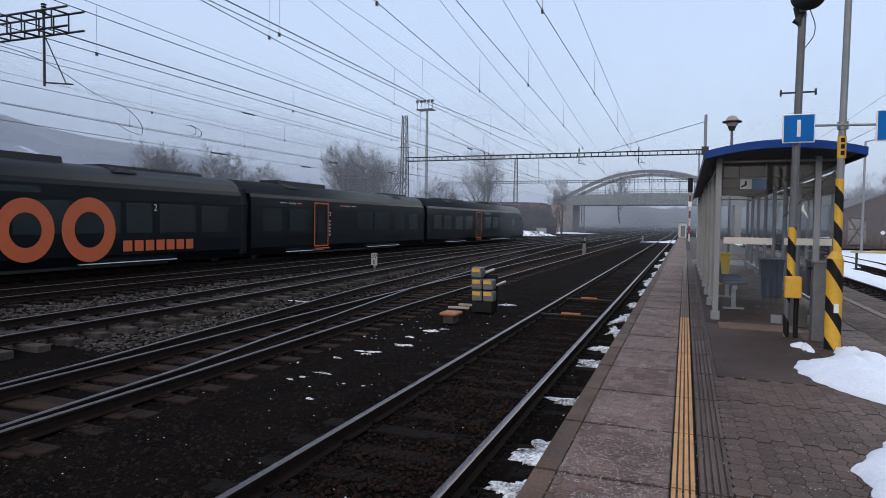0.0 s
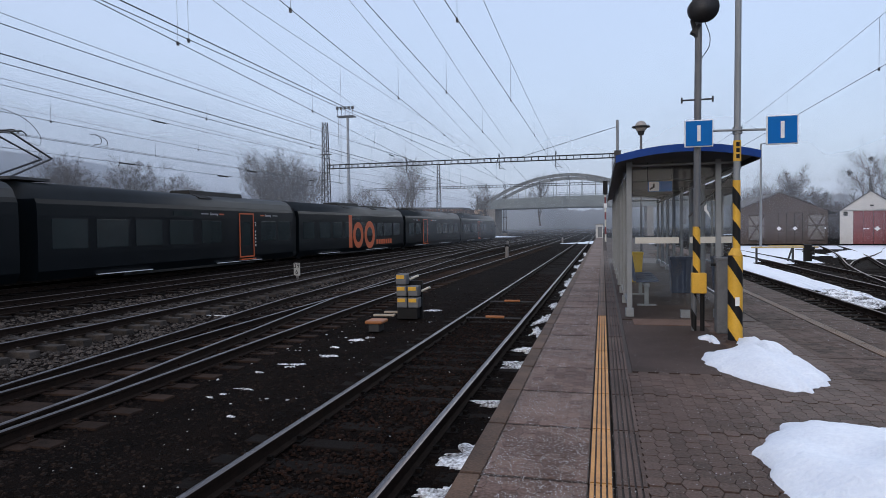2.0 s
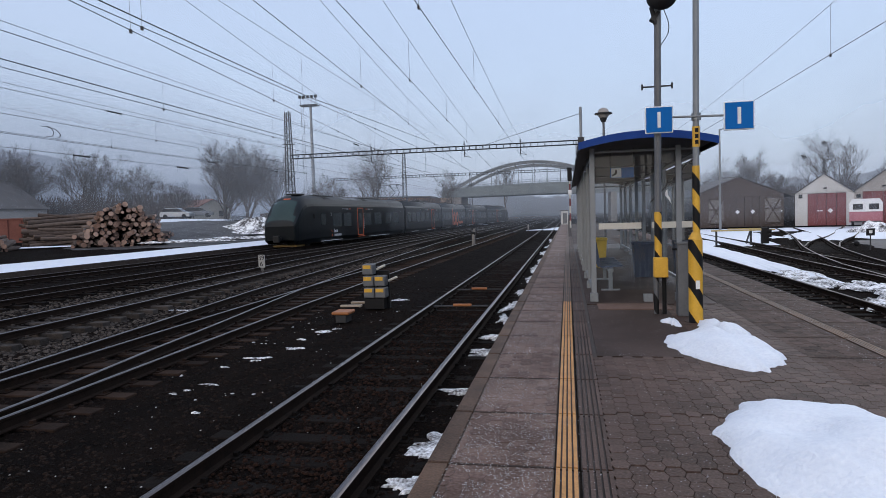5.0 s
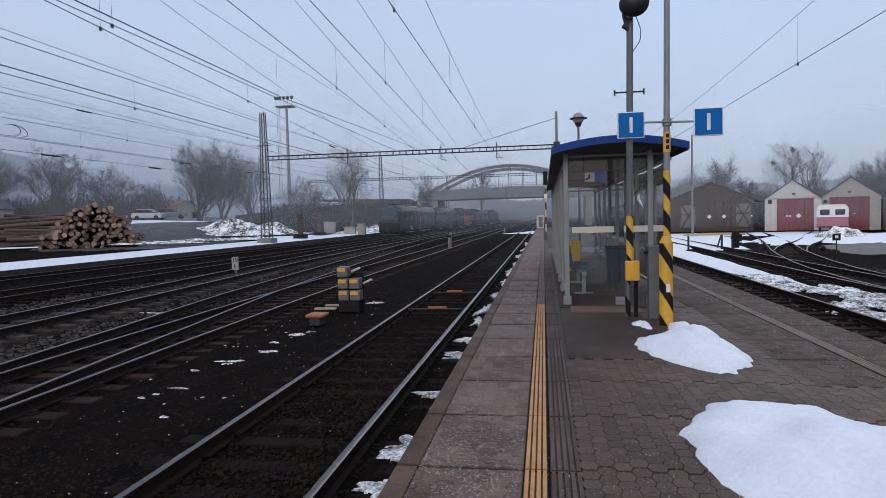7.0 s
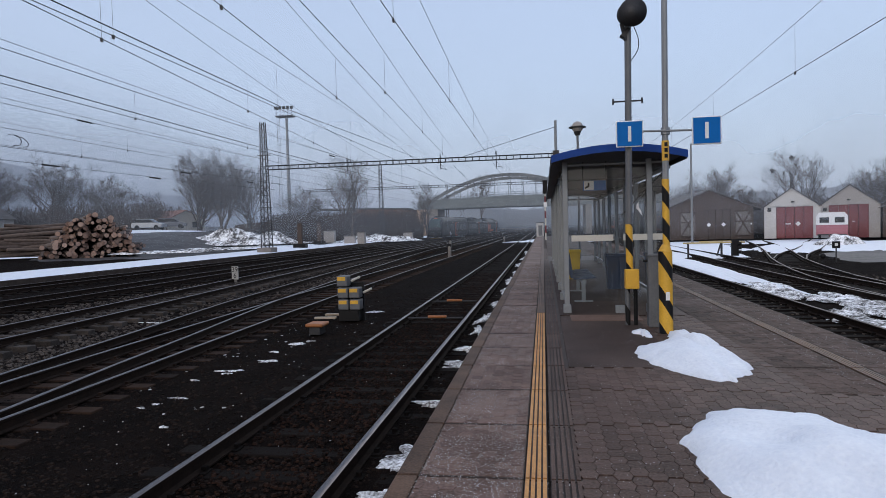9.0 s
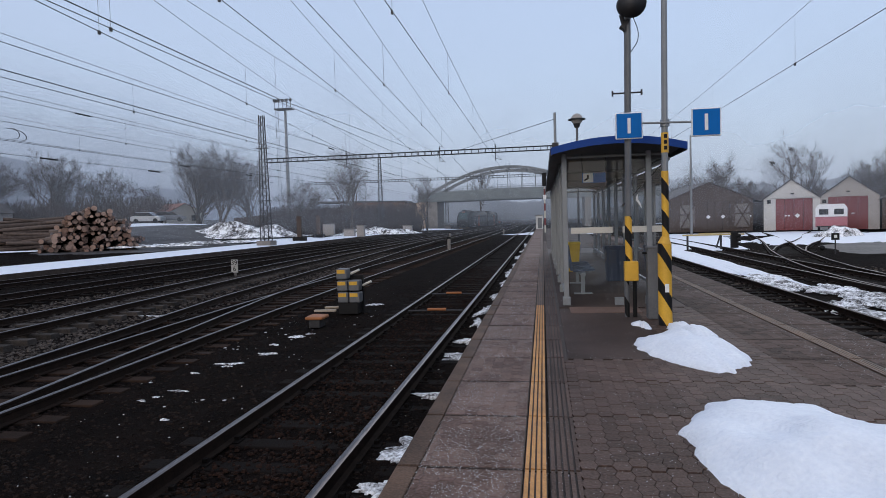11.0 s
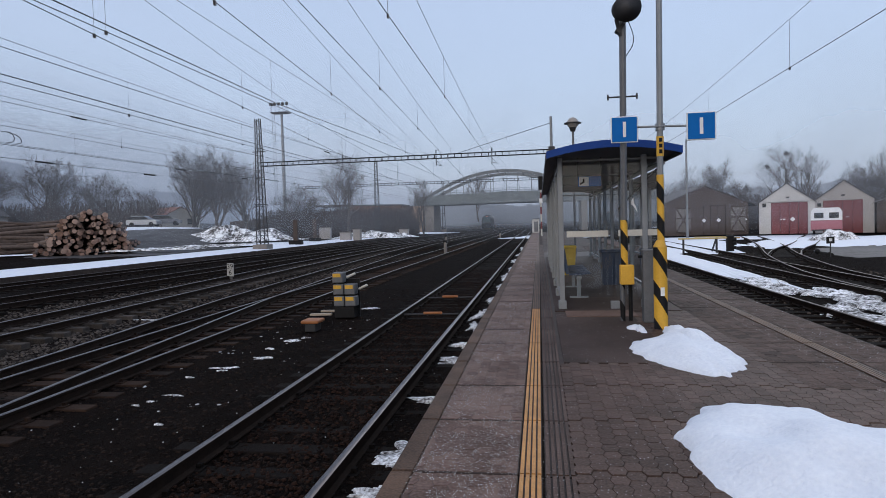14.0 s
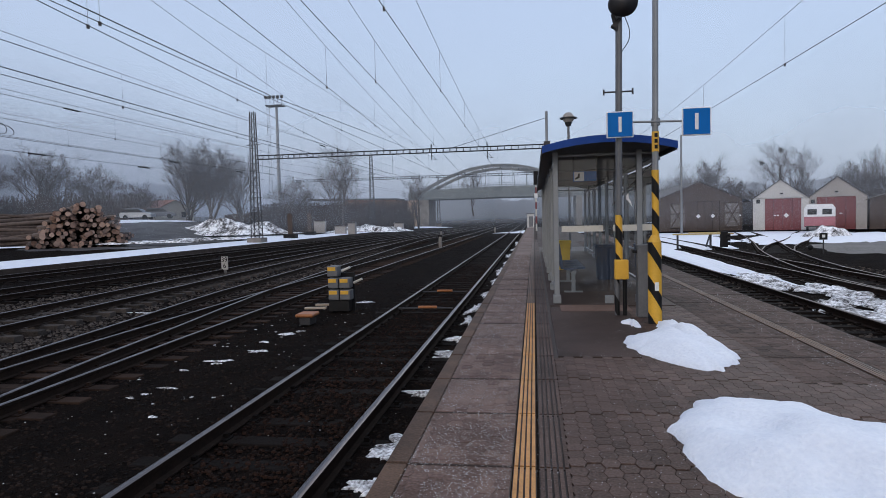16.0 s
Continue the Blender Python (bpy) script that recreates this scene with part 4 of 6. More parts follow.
sector_sign(p1, 0.015, 2.72, -0.11)

p2 = thing("lamp_post", pose(1.66, 8.9, 0), "tall grey lamp post with banded yellow foot on the platform", "lamp post")
tube_part("shaft", (0, 0, 1.1), (0.04, 0, 6.2), 0.042, M_STEEL, p2, r1=0.036)
bm = bmesh.new()
striped(bm, 0.006, 0, 1.14, 2.03, 0.046, 0.42)
part("banded_sleeve", bm, [M_BLACK, M_YELLOW], p2, "black and yellow warning bands")
bm = bmesh.new()
striped(bm, -0.01, 0, 0.0, 1.08, 0.088, 0.5, 24, 1.0, 0.38)
part("foot", bm, [M_YELLOW, M_BLACK], p2, "thick yellow foot with black bands")
tube_part("foot_cap", (-0.01, 0, 1.08), (0, 0, 1.17), 0.088, M_YELLOW, p2, r1=0.05, n=20)
box_part("foot_label", (0.0, -0.09, 0.5), (0.05, 0.008, 0.11), M_WHITE, p2, "small white warning label")
bm = bmesh.new()
for k in range(3):
    box(bm, (0.012, -0.05, 2.33 + k * 0.075), (0.04, 0.006, 0.05))
part("number_bars", bm, M_BLACK, p2)
tube_part("number_plate", (0.012, 0, 2.27), (0.012, 0, 2.53), 0.047, M_YELLOW, p2)
tube_part("sign_arm", (-0.28, -0.05, 2.66), (0.38, -0.05, 2.645), 0.014, M_STEEL, p2)
tube_part("arm_clamp", (0.015, 0, 2.61), (0.015, 0, 2.70), 0.058, M_STEEL, p2)
sector_sign(p2, 0.51, 2.63, -0.07, 0.36)
kb = thing("cable_cabinet", pose(1.585, 9.45, 0), "slim grey cable cabinet beside the lamp post", "cabinet")
box_part("body", (0, 0, 0.5), (0.16, 0.18, 1.0), M_POLE, kb, bevel=0.012)
box_part("lid", (0, 0, 1.01), (0.18, 0.2, 0.03), M_POLE, kb, bevel=0.006)
tube_part("latch", (-0.08, -0.02, 0.93), (-0.14, -0.02, 0.93), 0.018, M_BLACK, kb)

gl = thing("globe_lamp", pose(1.58, 27.6, 0), "platform lamp with a globe and a flat rim", "lamp post")
tube_part("shaft", (0, 0, 0), (0, 0, 5.3), 0.05, M_POLE, gl)
bm = bmesh.new()
bmesh.ops.create_uvsphere(bm, u_segments=16, v_segments=10, radius=0.24, matrix=pose(0, 0, 5.55))
part("globe", bm, M_PLASTERG, gl, "dull glass globe", smooth=True)
tube_part("rim", (0, 0, 5.52), (0, 0, 5.56), 0.36, M_DARKSTEEL, gl, n=20)
tube_part("collar", (0, 0, 5.2), (0, 0, 5.36), 0.1, M_DARKSTEEL, gl, r1=0.16)
lr = thing("yard_lamp", pose(13.3, 60, -0.6), "slim yard lamp post by the depot", "lamp post")
tube_part("shaft", (0, 0, 0), (0, 0, 9.0), 0.11, M_STEEL, lr, r1=0.07)
tube_part("arm", (0, 0, 8.95), (0.9, 0, 9.15), 0.045, M_STEEL, lr)
box_part("head", (1.1, 0, 9.15), (0.6, 0.22, 0.12), M_DARKSTEEL, lr, bevel=0.03)
for x, y, z in ((0.30, 62, 4.6),):
    ds = thing("starter_signal", pose(x, y, 0), "platform end colour light signal with red and white mast bands", "signal")
    bm = bmesh.new()
    striped(bm, 0, 0, 0, z, 0.08, 1.4, 12, 0)
    part("mast", bm, [M_OFFWHITE, M_REDDOOR], ds)
    box_part("lamp_case", (0, -0.1, z + 0.5), (0.42, 0.22, 1.3), M_BLACK, ds, bevel=0.03)
    box_part("mark_plate", (0, -0.08, z - 1.2), (0.3, 0.02, 0.45), M_WHITE, ds)


hut = thing("relay_hut", pose(-0.35, 81.5, 0), "small white relay hut at the platform's far end", "hut")
box_part("body", (0, 0, 0.85), (0.9, 0.8, 1.7), M_PLASTERW, hut, bevel=0.02)
box_part("roof", (0, 0, 1.74), (1.04, 0.94, 0.08), M_ROOF, hut)
box_part("door", (0.05, -0.41, 0.75), (0.5, 0.02, 1.3), M_POLE, hut)

# ---- lattice masts and gantries ----
def bar(bm, a, b, w):
    tube(bm, a, b, w, w, 4)


def lattice(bm, base, top, w0, w1, n, leg=0.05, lace=0.025, ladder=False):
    base, top = Vector(base), Vector(top)
    d = (top - base).normalized()
    u = d.orthogonal().normalized() if abs(d.z) < 0.9 else Vector((1, 0, 0))
    if abs(d.z) < 0.9:
        u = Vector((0, 0, 1))
    v = d.cross(u).normalized()
    def corner(t, i):
        w = (w0 + (w1 - w0) * t) / 2
        s = ((-1, -1), (1, -1), (1, 1), (-1, 1))[i]
        return base + (top - base) * t + u * (w * s[0]) + v * (w * s[1])
    for i in range(4):
        bar(bm, corner(0, i), corner(1, i), leg)
    for k in range(n):
        t0, t1 = k / n, (k + 1) / n
        for i in range(4):
            j = (i + 1) % 4
            if not ladder:
                bar(bm, corner(t0, i), corner(t1, j), lace)
            bar(bm, corner(t0, i), corner(t0, j), lace)


def lattice_mast(name, x, y, z, h, label, w0=0.75, w1=0.35):
    m = thing(name, pose(x, y, z), label, "catenary mast", "catenary masts")
    bm = bmesh.new()
    lattice(bm, (0, 0, 0), (0, 0, h), w0, w1, int(h / 0.62), 0.045, 0.018)
    part("lattice", bm, M_DARKSTEEL, m)
    bm = bmesh.new()
    box(bm, (0, 0, 0.1), (1.3, 1.3, 0.8), None, 0.05)
    part("footing", bm, M_CONCRETE, m)
    for zz in (h * 0.35, h * 0.75):
        box_part("cross_arm", (0, 0, zz), (1.2, 0.08, 0.08), M_DARKSTEEL, m)
    return m


def gantry(x0, x1, y, z, drops, label, depth=0.32, drop=0.75):
    g = thing("catenary_gantry", pose(0, y, z), label, "catenary gantry", "catenary gantries")
    bm = bmesh.new()
    lattice(bm, (x0, 0, 0), (x1, 0, 0), depth, depth, int(abs(x1 - x0) / 0.55), 0.032, 0.026, True)
    part("beam", bm, M_DARKSTEEL, g)
    for x in drops:
        bm = bmesh.new()
        tube(bm, (x, 0, 0.35), (x, 0, -drop), 0.035)
        tube(bm, (x, 0, -drop + 0.1), (x + 0.7 * drop, -0.1, -drop - 0.05), 0.022)
        tube(bm, (x, 0, -0.3), (x + 0.55 * drop, -0.1, -drop), 0.016)
        part("registration_arm", bm, M_DARKSTEEL, g)
        bm = bmesh.new()
        for k in range(4):
            tube(bm, (x, 0, 0.28 + k * 0.07), (x, 0, 0.31 + k * 0.07), 0.07)
        part("insulator", bm, M_BLACK, g)
    return g


lattice_mast("lattice_mast", -23.65, 52, -0.35, 11.3, "tall steel lattice mast carrying the catenary gantry")
gantry(-23.4, 1.15, 52, 7.03, (-16.2, -8.2, -3.6), "slender lattice gantry beam across all tracks")
pm = thing("gantry_post", pose(1.2, 52, 0), "round steel gantry post on the island platform", "catenary mast")
tube_part("shaft", (0, 0, 0), (0, 0, 9.8), 0.14, M_STEEL, pm, r1=0.11)
box_part("beam_clamp", (0, 0, 7.1), (0.5, 0.4, 0.6), M_DARKSTEEL, pm)
lattice_mast("lattice_mast", -24.5, 95, -0.3, 11.6, "distant steel lattice mast beside the tracks")
gantry(-37.0, 1.6, 95, 7.74, (-17, -9), "distant lattice gantry beam before the bridge")
pm = thing("gantry_post", pose(1.5, 95, -0.6), "distant round gantry post", "catenary mast")
tube_part("shaft", (0, 0, 0), (0, 0, 12.5), 0.14, M_STEEL, pm)
lattice_mast("lattice_mast", -27.0, 12.6, -0.4, 11.0, "steel lattice mast behind the loading platform")
gantry(-26.8, -15.3, 12.6, 6.75, (-16.5, -20.5), "short lattice gantry beam above the main tracks", 0.5, 1.7)
lattice_mast("lattice_mast", -22.5, 150, -0.3, 12.0, "far lattice mast near the bridge")

lt = thing("floodlight_tower", pose(-45.6, 110, -0.3), "tall floodlight tower with a lamp platform and ladder", "light tower")
tube_part("shaft", (0, 0, 0), (0, 0, 22.6), 0.38, M_STEEL, lt, r1=0.22, n=12)
bm = bmesh.new()
for s in (-0.25, 0.25):
    tube(bm, (-1.6 + s, 0, 2.0), (-1.6 + s, 0, 23), 0.04)
for k in range(50):
    tube(bm, (-1.85, 0, 2 + k * 0.42), (-1.35, 0, 2 + k * 0.42), 0.025, n=5)
part("ladder", bm, M_STEEL, lt)
box_part("platform", (-0.2, 0, 22.7), (3.2, 1.8, 0.18), M_DARKSTEEL, lt)
for k in range(5):
    bm = bmesh.new()
    box(bm, (-1.7 + k * 0.75, -0.7, 24.2), (0.5, 0.35, 0.5), pose(0, 0, 0, 25), 0.04)
    tube(bm, (-1.7 + k * 0.75, -0.6, 22.7), (-1.7 + k * 0.75, -0.6, 24.1), 0.05)
    part("floodlight", bm, M_DARKSTEEL, lt)


# ---- overhead wires ----
def wire(bm, pts, r):
    sweep(bm, [(r, 0), (0, r), (-r, 0), (0, -r)], pts)


def catenary(xf, zc, zm, y0, y1, label, span=52.0, phase=0.0, r=0.008, d0=0.0, sag=0.85):
    c = thing("catenary_wires", Matrix(), label, "overhead wire", "overhead wires")
    ysamp = [y0 + (y1 - y0) * i / 60 for i in range(61)]
    def mz(y):
        u = ((y - phase) % span) / span
        return zc + sag + (zm - zc - sag) * (2 * u - 1) ** 2
    bm = bmesh.new()
    wire(bm, [(xf(y), y, zc) for y in ysamp], r)
    part("contact_wire", bm, M_WIRE, c)
    bm = bmesh.new()
    wire(bm, [(xf(y), y, mz(y)) for y in ysamp], r * 0.75)
    part("messenger_wire", bm, M_WIRE, c)
    y = 16.0 + d0 - 8 * 6.8
    while y < min(y1, 75):
        if y > y0 + 2:
            bm = bmesh.new()
            tube(bm, (xf(y), y, zc - 0.03), (xf(y), y, mz(y)), 0.0035, n=4)
            box(bm, (xf(y), y, zc - 0.02), (0.03, 0.05, 0.07))
            part("dropper", bm, M_WIRE, c)
        y += 6.8
    return c


catenary(lambda y: -2.17 - 0.011 * min(y, 60), 4.92, 6.6, -14, 146, "thin contact and messenger wires above the platform track", phase=4, d0=1.3)
catenary(lambda y: -2.96 - 0.0515 * y, 4.92, 6.3, -14, 52, "thin contact and messenger wires crossing between two tracks", phase=4, d0=-0.2)
catenary(lambda y: -4.03 - 0.069 * y, 4.92, 6.4, -14, 52, "thin wires easing towards the second track", phase=4, d0=0.1)
catenary(lambda y: -7.15, 4.92, 6.45, -14, 146, "thin contact and messenger wires above the second track", phase=4, d0=1.0, sag=1.1)
catenary(lambda y: -6.5 - 0.092 * y, 4.92, 6.5, -14, 52, "thin wires above the turnout track", phase=4, d0=1.1)
catenary(lambda y: -11.15, 4.77, 5.8, -14, 146, "thin contact and messenger wires above the third track", phase=4, d0=0.5)
catenary(lambda y: -15.25, 4.70, 5.6, -14, 100, "thin contact and messenger wires above the fourth track", phase=4, d0=-0.9)
catenary(lambda y: train_x(y), 5.12, 6.3, -30, 146, "thin contact and messenger wires above the train's track", phase=4, d0=3.1)
catenary(lambda y: 5.65, 4.70, 6.2, -8, 75, "thin wires above the rear platform track", phase=4, d0=-0.6)
for k, (x, z0, ends) in enumerate(((-11.5, 5.02, ()), (-23.8, 5.05, (27.5, 36)), (-23.8, 7.6, (30,)), (-22.9, 5.5, (38, 47)), (-15.0, 6.9, (44,)))):
    c = thing("feeder_wire", Matrix(), "feeder wire strung along the tracks on black insulators", "overhead wire", "overhead wires")
    bm = bmesh.new()
    wire(bm, [(x, -40 + i * 2.3, z0 + 0.0004 * (-40 + i * 2.3 - 22) ** 2 * 0.6) for i in range(42)], 0.012)
    part("wire", bm, M_WIRE, c)
    if x > -23.3:
        tube_part("hanger", (x, 52, z0 + 0.00024 * 900 - 0.02), (x, 52, 7.0), 0.012, M_WIRE, c, n=5)
        box_part("hanger_clamp", (x, 52, 6.87), (0.06, 0.42, 0.05), M_DARKSTEEL, c)
    for y in ends:
        bm = bmesh.new()
        tube(bm, (x, y, z0), (x, y + 1.1, z0), 0.04)
        part("insulator", bm, M_BLACK, c)
c = thing("anchor_wire", Matrix(), "slack anchor wire between gantry beam and platform post", "overhead wire", "overhead wires")
bm = bmesh.new()
wire(bm, [(-6.8, -6, 4.9), (-6.95, 9, 4.95), (-7.4, 18, 5.12), (-8.3, 34, 6.0), (-9.7, 52, 7.1)], 0.011)
part("wire", bm, M_WIRE, c)
bm = bmesh.new()
wire(bm, [(1.2, 52, 9.3), (-1.5, 51.5, 8.5), (-4.5, 51, 7.6), (-6.3, 51, 7.1)], 0.02)
part("wire", bm, M_WIRE, c)

def jumper(pts, label, r_=0.011):
    cu_ = bpy.data.curves.new("jumper", "CURVE")
    cu_.dimensions, cu_.bevel_depth, cu_.bevel_resolution = "3D", r_, 1
    sp_ = cu_.splines.new("BEZIER")
    sp_.bezier_points.add(len(pts) - 1)
    for b_, co in zip(sp_.bezier_points, pts):
        b_.co = co
        b_.handle_left_type = b_.handle_right_type = "AUTO"
    cu_.materials.append(M_WIRE)
    return tagged(new("jumper_cable", cu_), label, "overhead wire", "overhead wires")


jumper([(-21, 12.6, 7.0), (-21, 15.83, 6.9), (-21, 17.87, 6.2), (-21, 20.02, 5.48), (-21, 20.21, 5.0), (-20.8, 19.6, 4.9), (-20.4, 18.3, 5.12)], "slack jumper cable looping from the gantry beam to the contact wire")
jumper([(-20.3, 22.1, 5.12), (-20.3, 22.5, 5.28), (-20.3, 22.4, 5.5), (-20.3, 21.9, 5.53)], "small jumper loop on the contact wire", 0.014)
jumper([(-20.3, 22.6, 5.12), (-20.3, 22.85, 5.25), (-20.3, 22.7, 5.44), (-20.3, 22.2, 5.53)], "small jumper loop on the contact wire", 0.014)

# ---- arch bridge ----
br = thing("arch_bridge", pose(0, 150, 0), "grey road bridge with twin steel arches over the tracks", "bridge")
bm = bmesh.new()
prism(bm, [(-28.5, 5.75), (-8, 5.9), (22, 5.75), (22, 8.1), (-8, 8.35), (-28.5, 7.75)], -5.5, -5.1)
part("girder", bm, M_BRIDGE, br)
bm = bmesh.new()
prism(bm, [(-28.5, 5.75), (-8, 5.9), (22, 5.75), (22, 8.1), (-8, 8.35), (-28.5, 7.75)], 5.1, 5.5)
part("girder", bm, M_BRIDGE, br)
bm = bmesh.new()
prism(bm, [(-28.5, 6.2), (22, 6.1), (22, 6.6), (-28.5, 6.7)], -5.0, 5.0)
part("deck", bm, M_BRIDGEDARK, br)
def arch_z(x):
    u = (x + 7.6) / 18.5
    return 7.1 + 6.0 * (1 - u * u)


for y in (-5.3, 5.3):
    bm = bmesh.new()
    sweep(bm, [(-0.3, -0.35), (0.3, -0.35), (0.3, 0.35), (-0.3, 0.35)], [(-7.6 - 18.5 + 37 * i / 40, y, arch_z(-7.6 - 18.5 + 37 * i / 40)) for i in range(41)])
    part("arch", bm, M_BRIDGEDARK, br, "curved steel arch rib")
    for k in range(1, 12):
        x = -7.6 - 18.5 + 37 * k / 12
        if arch_z(x) > 8.8:
            tube_part("hanger", (x, y, 7.9), (x, y, arch_z(x)), 0.07, M_BRIDGEDARK, br, n=6)
    bm = bmesh.new()
    for k in range(51):
        tube(bm, (-28 + k, y, 8.0 + 0.0 * k), (-28 + k, y, 9.1), 0.03, n=4)
    for z in (8.4, 8.8, 9.2):
        tube(bm, (-28.5, y, z - 0.4), (-8, y, z), 0.035, n=4)
        tube(bm, (-8, y, z), (22, y, z - 0.3), 0.035, n=4)
    part("railing", bm, M_BRIDGEDARK, br)
for k in range(5):
    x = -16 + k * 4.2
    tube_part("arch_brace", (x, -5.3, arch_z(x)), (x, 5.3, arch_z(x)), 0.12, M_BRIDGEDARK, br, n=6)
bm = bmesh.new()
prism(bm, [(-30.4, -0.8), (-26.5, -0.8), (-26.5, 5.75), (-28.6, 5.75)], -6.0, 6.0)
part("abutment", bm, M_TANWALL, br, "tan plastered abutment")
bm = bmesh.new()
prism(bm, [(-26.2, -0.8), (-24.0, -0.8), (-24.0, 5.75), (-26.2, 5.75)], -5.2, 5.2)
prism(bm, [(9.5, -0.8), (10.8, -0.8), (10.8, 5.78), (9.5, 5.78)], -5.2, 5.2)
part("pier", bm, M_CONCRETE, br)
bm = bmesh.new()
prism(bm, [(-75, -0.8), (-30.5, -0.8), (-28.7, 5.7), (-33, 6.2), (-45, 5.5), (-75, 3.5)], -4, 10)
em = solid("embankment", bm, M_THICKET, "brown overgrown road embankment beside the bridge", "embankment", kind="structure", m=pose(0, 150, 0))

wh = thing("brick_warehouse", pose(-31.3, 124, -0.6), "brown brick warehouse wall beside the bridge", "building")
bm = bmesh.new()
prism(bm, [(-6.5, 0), (4.2, 0), (4.2, 5.9), (-6.5, 6.2)], 0, 7)
part("wall", bm, M_BRICK, wh)
bm = bmesh.new()
prism(bm, [(-14, 6.25), (4.5, 5.95), (4.5, 6.2), (-14, 6.6)], -0.3, 7.3)
part("roof", bm, M_ROOF, wh)
for k in range(4):
    box_part("pilaster", (-5.8 + k * 3.2, -0.1, 2.9), (0.5, 0.25, 5.7), M_BRICK, wh)

# ---- depot buildings ----
def gable_house(name, x0, x1, y, depth, eave, peak, wall, roofm, label, zb=-0.62, door=None, doorm=None, vent=None, over=0.35, rot=0):
    h = thing(name, pose((x0 + x1) / 2, y, zb, 0, 0, rot), label, "building")
    w = (x1 - x0) / 2
    bm = bmesh.new()
    if door:
        dx0, dx1, dz = door
        for poly in ([(-w, 0), (dx0, 0), (dx0, dz), (-w, dz)], [(dx1, 0), (w, 0), (w, dz), (dx1, dz)], [(-w, dz), (w, dz), (w, eave), (0, peak), (-w, eave)]):
            prism(bm, poly, 0, 0.3)
    else:
        prism(bm, [(-w, 0), (w, 0), (w, eave), (0, peak), (-w, eave)], 0, 0.3)
    box(bm, (-w + 0.15, depth / 2 + 0.15, eave / 2), (0.3, depth - 0.3, eave))
    box(bm, (w - 0.15, depth / 2 + 0.15, eave / 2), (0.3, depth - 0.3, eave))
    prism(bm, [(-w, 0), (w, 0), (w, eave), (0, peak), (-w, eave)], depth, depth + 0.3)
    part("wall", bm, wall, h)
    for s in (-1, 1):
        bm = bmesh.new()
        sl = (peak - eave) / w
        prism(bm, [(0, peak + 0.02), (s * (w + over), eave - sl * over + 0.02), (s * (w + over), eave - sl * over + 0.1), (0, peak + 0.1)], -0.15, depth + 0.5)
        part("roof", bm, roofm, h)
    if door:
        dx0, dx1, dz = door
        k = 4
        dw = (dx1 - dx0) / k
        for i in range(k):
            bm = bmesh.new()
            box(bm, (dx0 + dw * (i + 0.5), 0.12, dz / 2), (dw - 0.03, 0.08, dz - 0.02), None, 0.01)
            for zz in (0.35, dz * 0.5, dz - 0.35):
                box(bm, (dx0 + dw * (i + 0.5), 0.06, zz), (dw - 0.08, 0.04, 0.1))
            part("door_leaf", bm, doorm, h)
    return h


def diamond(parent, x, z, s, y=0.03):
    bm = bmesh.new()
    prism(bm, [(x - s, z), (x, z - s), (x + s, z), (x, z + s)], y - 0.02, y)
    part("diamond_plate", bm, M_WHITE, parent)


g1 = gable_house("garage", 22.76, 27.84, 70, 11, 3.25, 5.15, M_PLASTERW, M_ROOF, "white plastered depot garage with a red door", door=(-1.43, 1.9, 3.35), doorm=M_REDDOOR, rot=-22.5, over=0.12)
diamond(g1, 0.55, 1.5, 0.25)
box_part("vent", (-2.05, -0.02, 3.0), (0.35, 0.06, 0.4), M_GLASSDARK, g1)
bm = bmesh.new()
for k in range(2):
    box(bm, (-0.5 + k * 0.28, 0.05, 1.5), (0.22, 0.02, 0.12))
part("plate_bars", bm, M_WHITE, g1)
bm = bmesh.new()
box(bm, (0.1, -0.05, 3.75), (0.3, 0.15, 0.15), None, 0.02)
part("door_lamp", bm, M_DARKSTEEL, g1)
g2 = gable_house("garage", 27.47, 32.41, 68.08, 11, 3.3, 5.18, M_PLASTERG, M_ROOF, "grey plastered depot garage with a faded red door", door=(-1.8, 1.55, 3.28), doorm=M_REDDOOR, rot=-22.5, over=0.12)
box_part("vent", (-2.12, -0.02, 2.85), (0.35, 0.06, 0.35), M_GLASSDARK, g2)
box_part("door_lamp", (-0.1, -0.05, 3.75), (0.3, 0.15, 0.15), M_DARKSTEEL, g2)
box_part("plate_bars", (0.3, 0.05, 1.6), (0.25, 0.02, 0.1), M_WHITE, g2)
sh = gable_house("engine_shed", 13.4, 22.2, 72, 14, 3.4, 5.3, M_SHED, M_ROOF, "low brown timber engine shed with open dark doorway", door=(-0.9, 2.1, 3.2), doorm=M_SHED, over=0.9)
for x in (-0.1, 1.4):
    diamond(sh, x, 1.6, 0.23)
for x0 in (-3.0, 2.6):
    f = part("window_frame", (lambda b: (box(b, (x0 + 0.75, -0.03, 1.7), (1.5, 0.08, 2.6)), b)[1])(bmesh.new()), M_SHEDPALE, sh, "weathered timber framed side panel")
    bm = bmesh.new()
    for a_, b_ in (((x0, 0.4), (x0 + 1.5, 3.0)), ((x0 + 1.5, 0.4), (x0, 3.0))):
        tube(bm, (a_[0], -0.09, a_[1]), (b_[0], -0.09, b_[1]), 0.06, n=4)
    for z in (0.4, 1.9, 3.0):
        tube(bm, (x0, -0.09, z), (x0 + 1.5, -0.09, z), 0.06, n=4)
    part("cross_timber", bm, M_SHED, sh)
box_part("plate", (4.0, -0.02, 1.6), (0.5, 0.03, 0.15), M_WHITE, sh)
gable_house("depot_annexe", 32.1, 39.7, 65.6, 10, 2.9, 4.1, M_SHED, M_ROOF, "low dark annexe beside the garages", rot=-22.5)

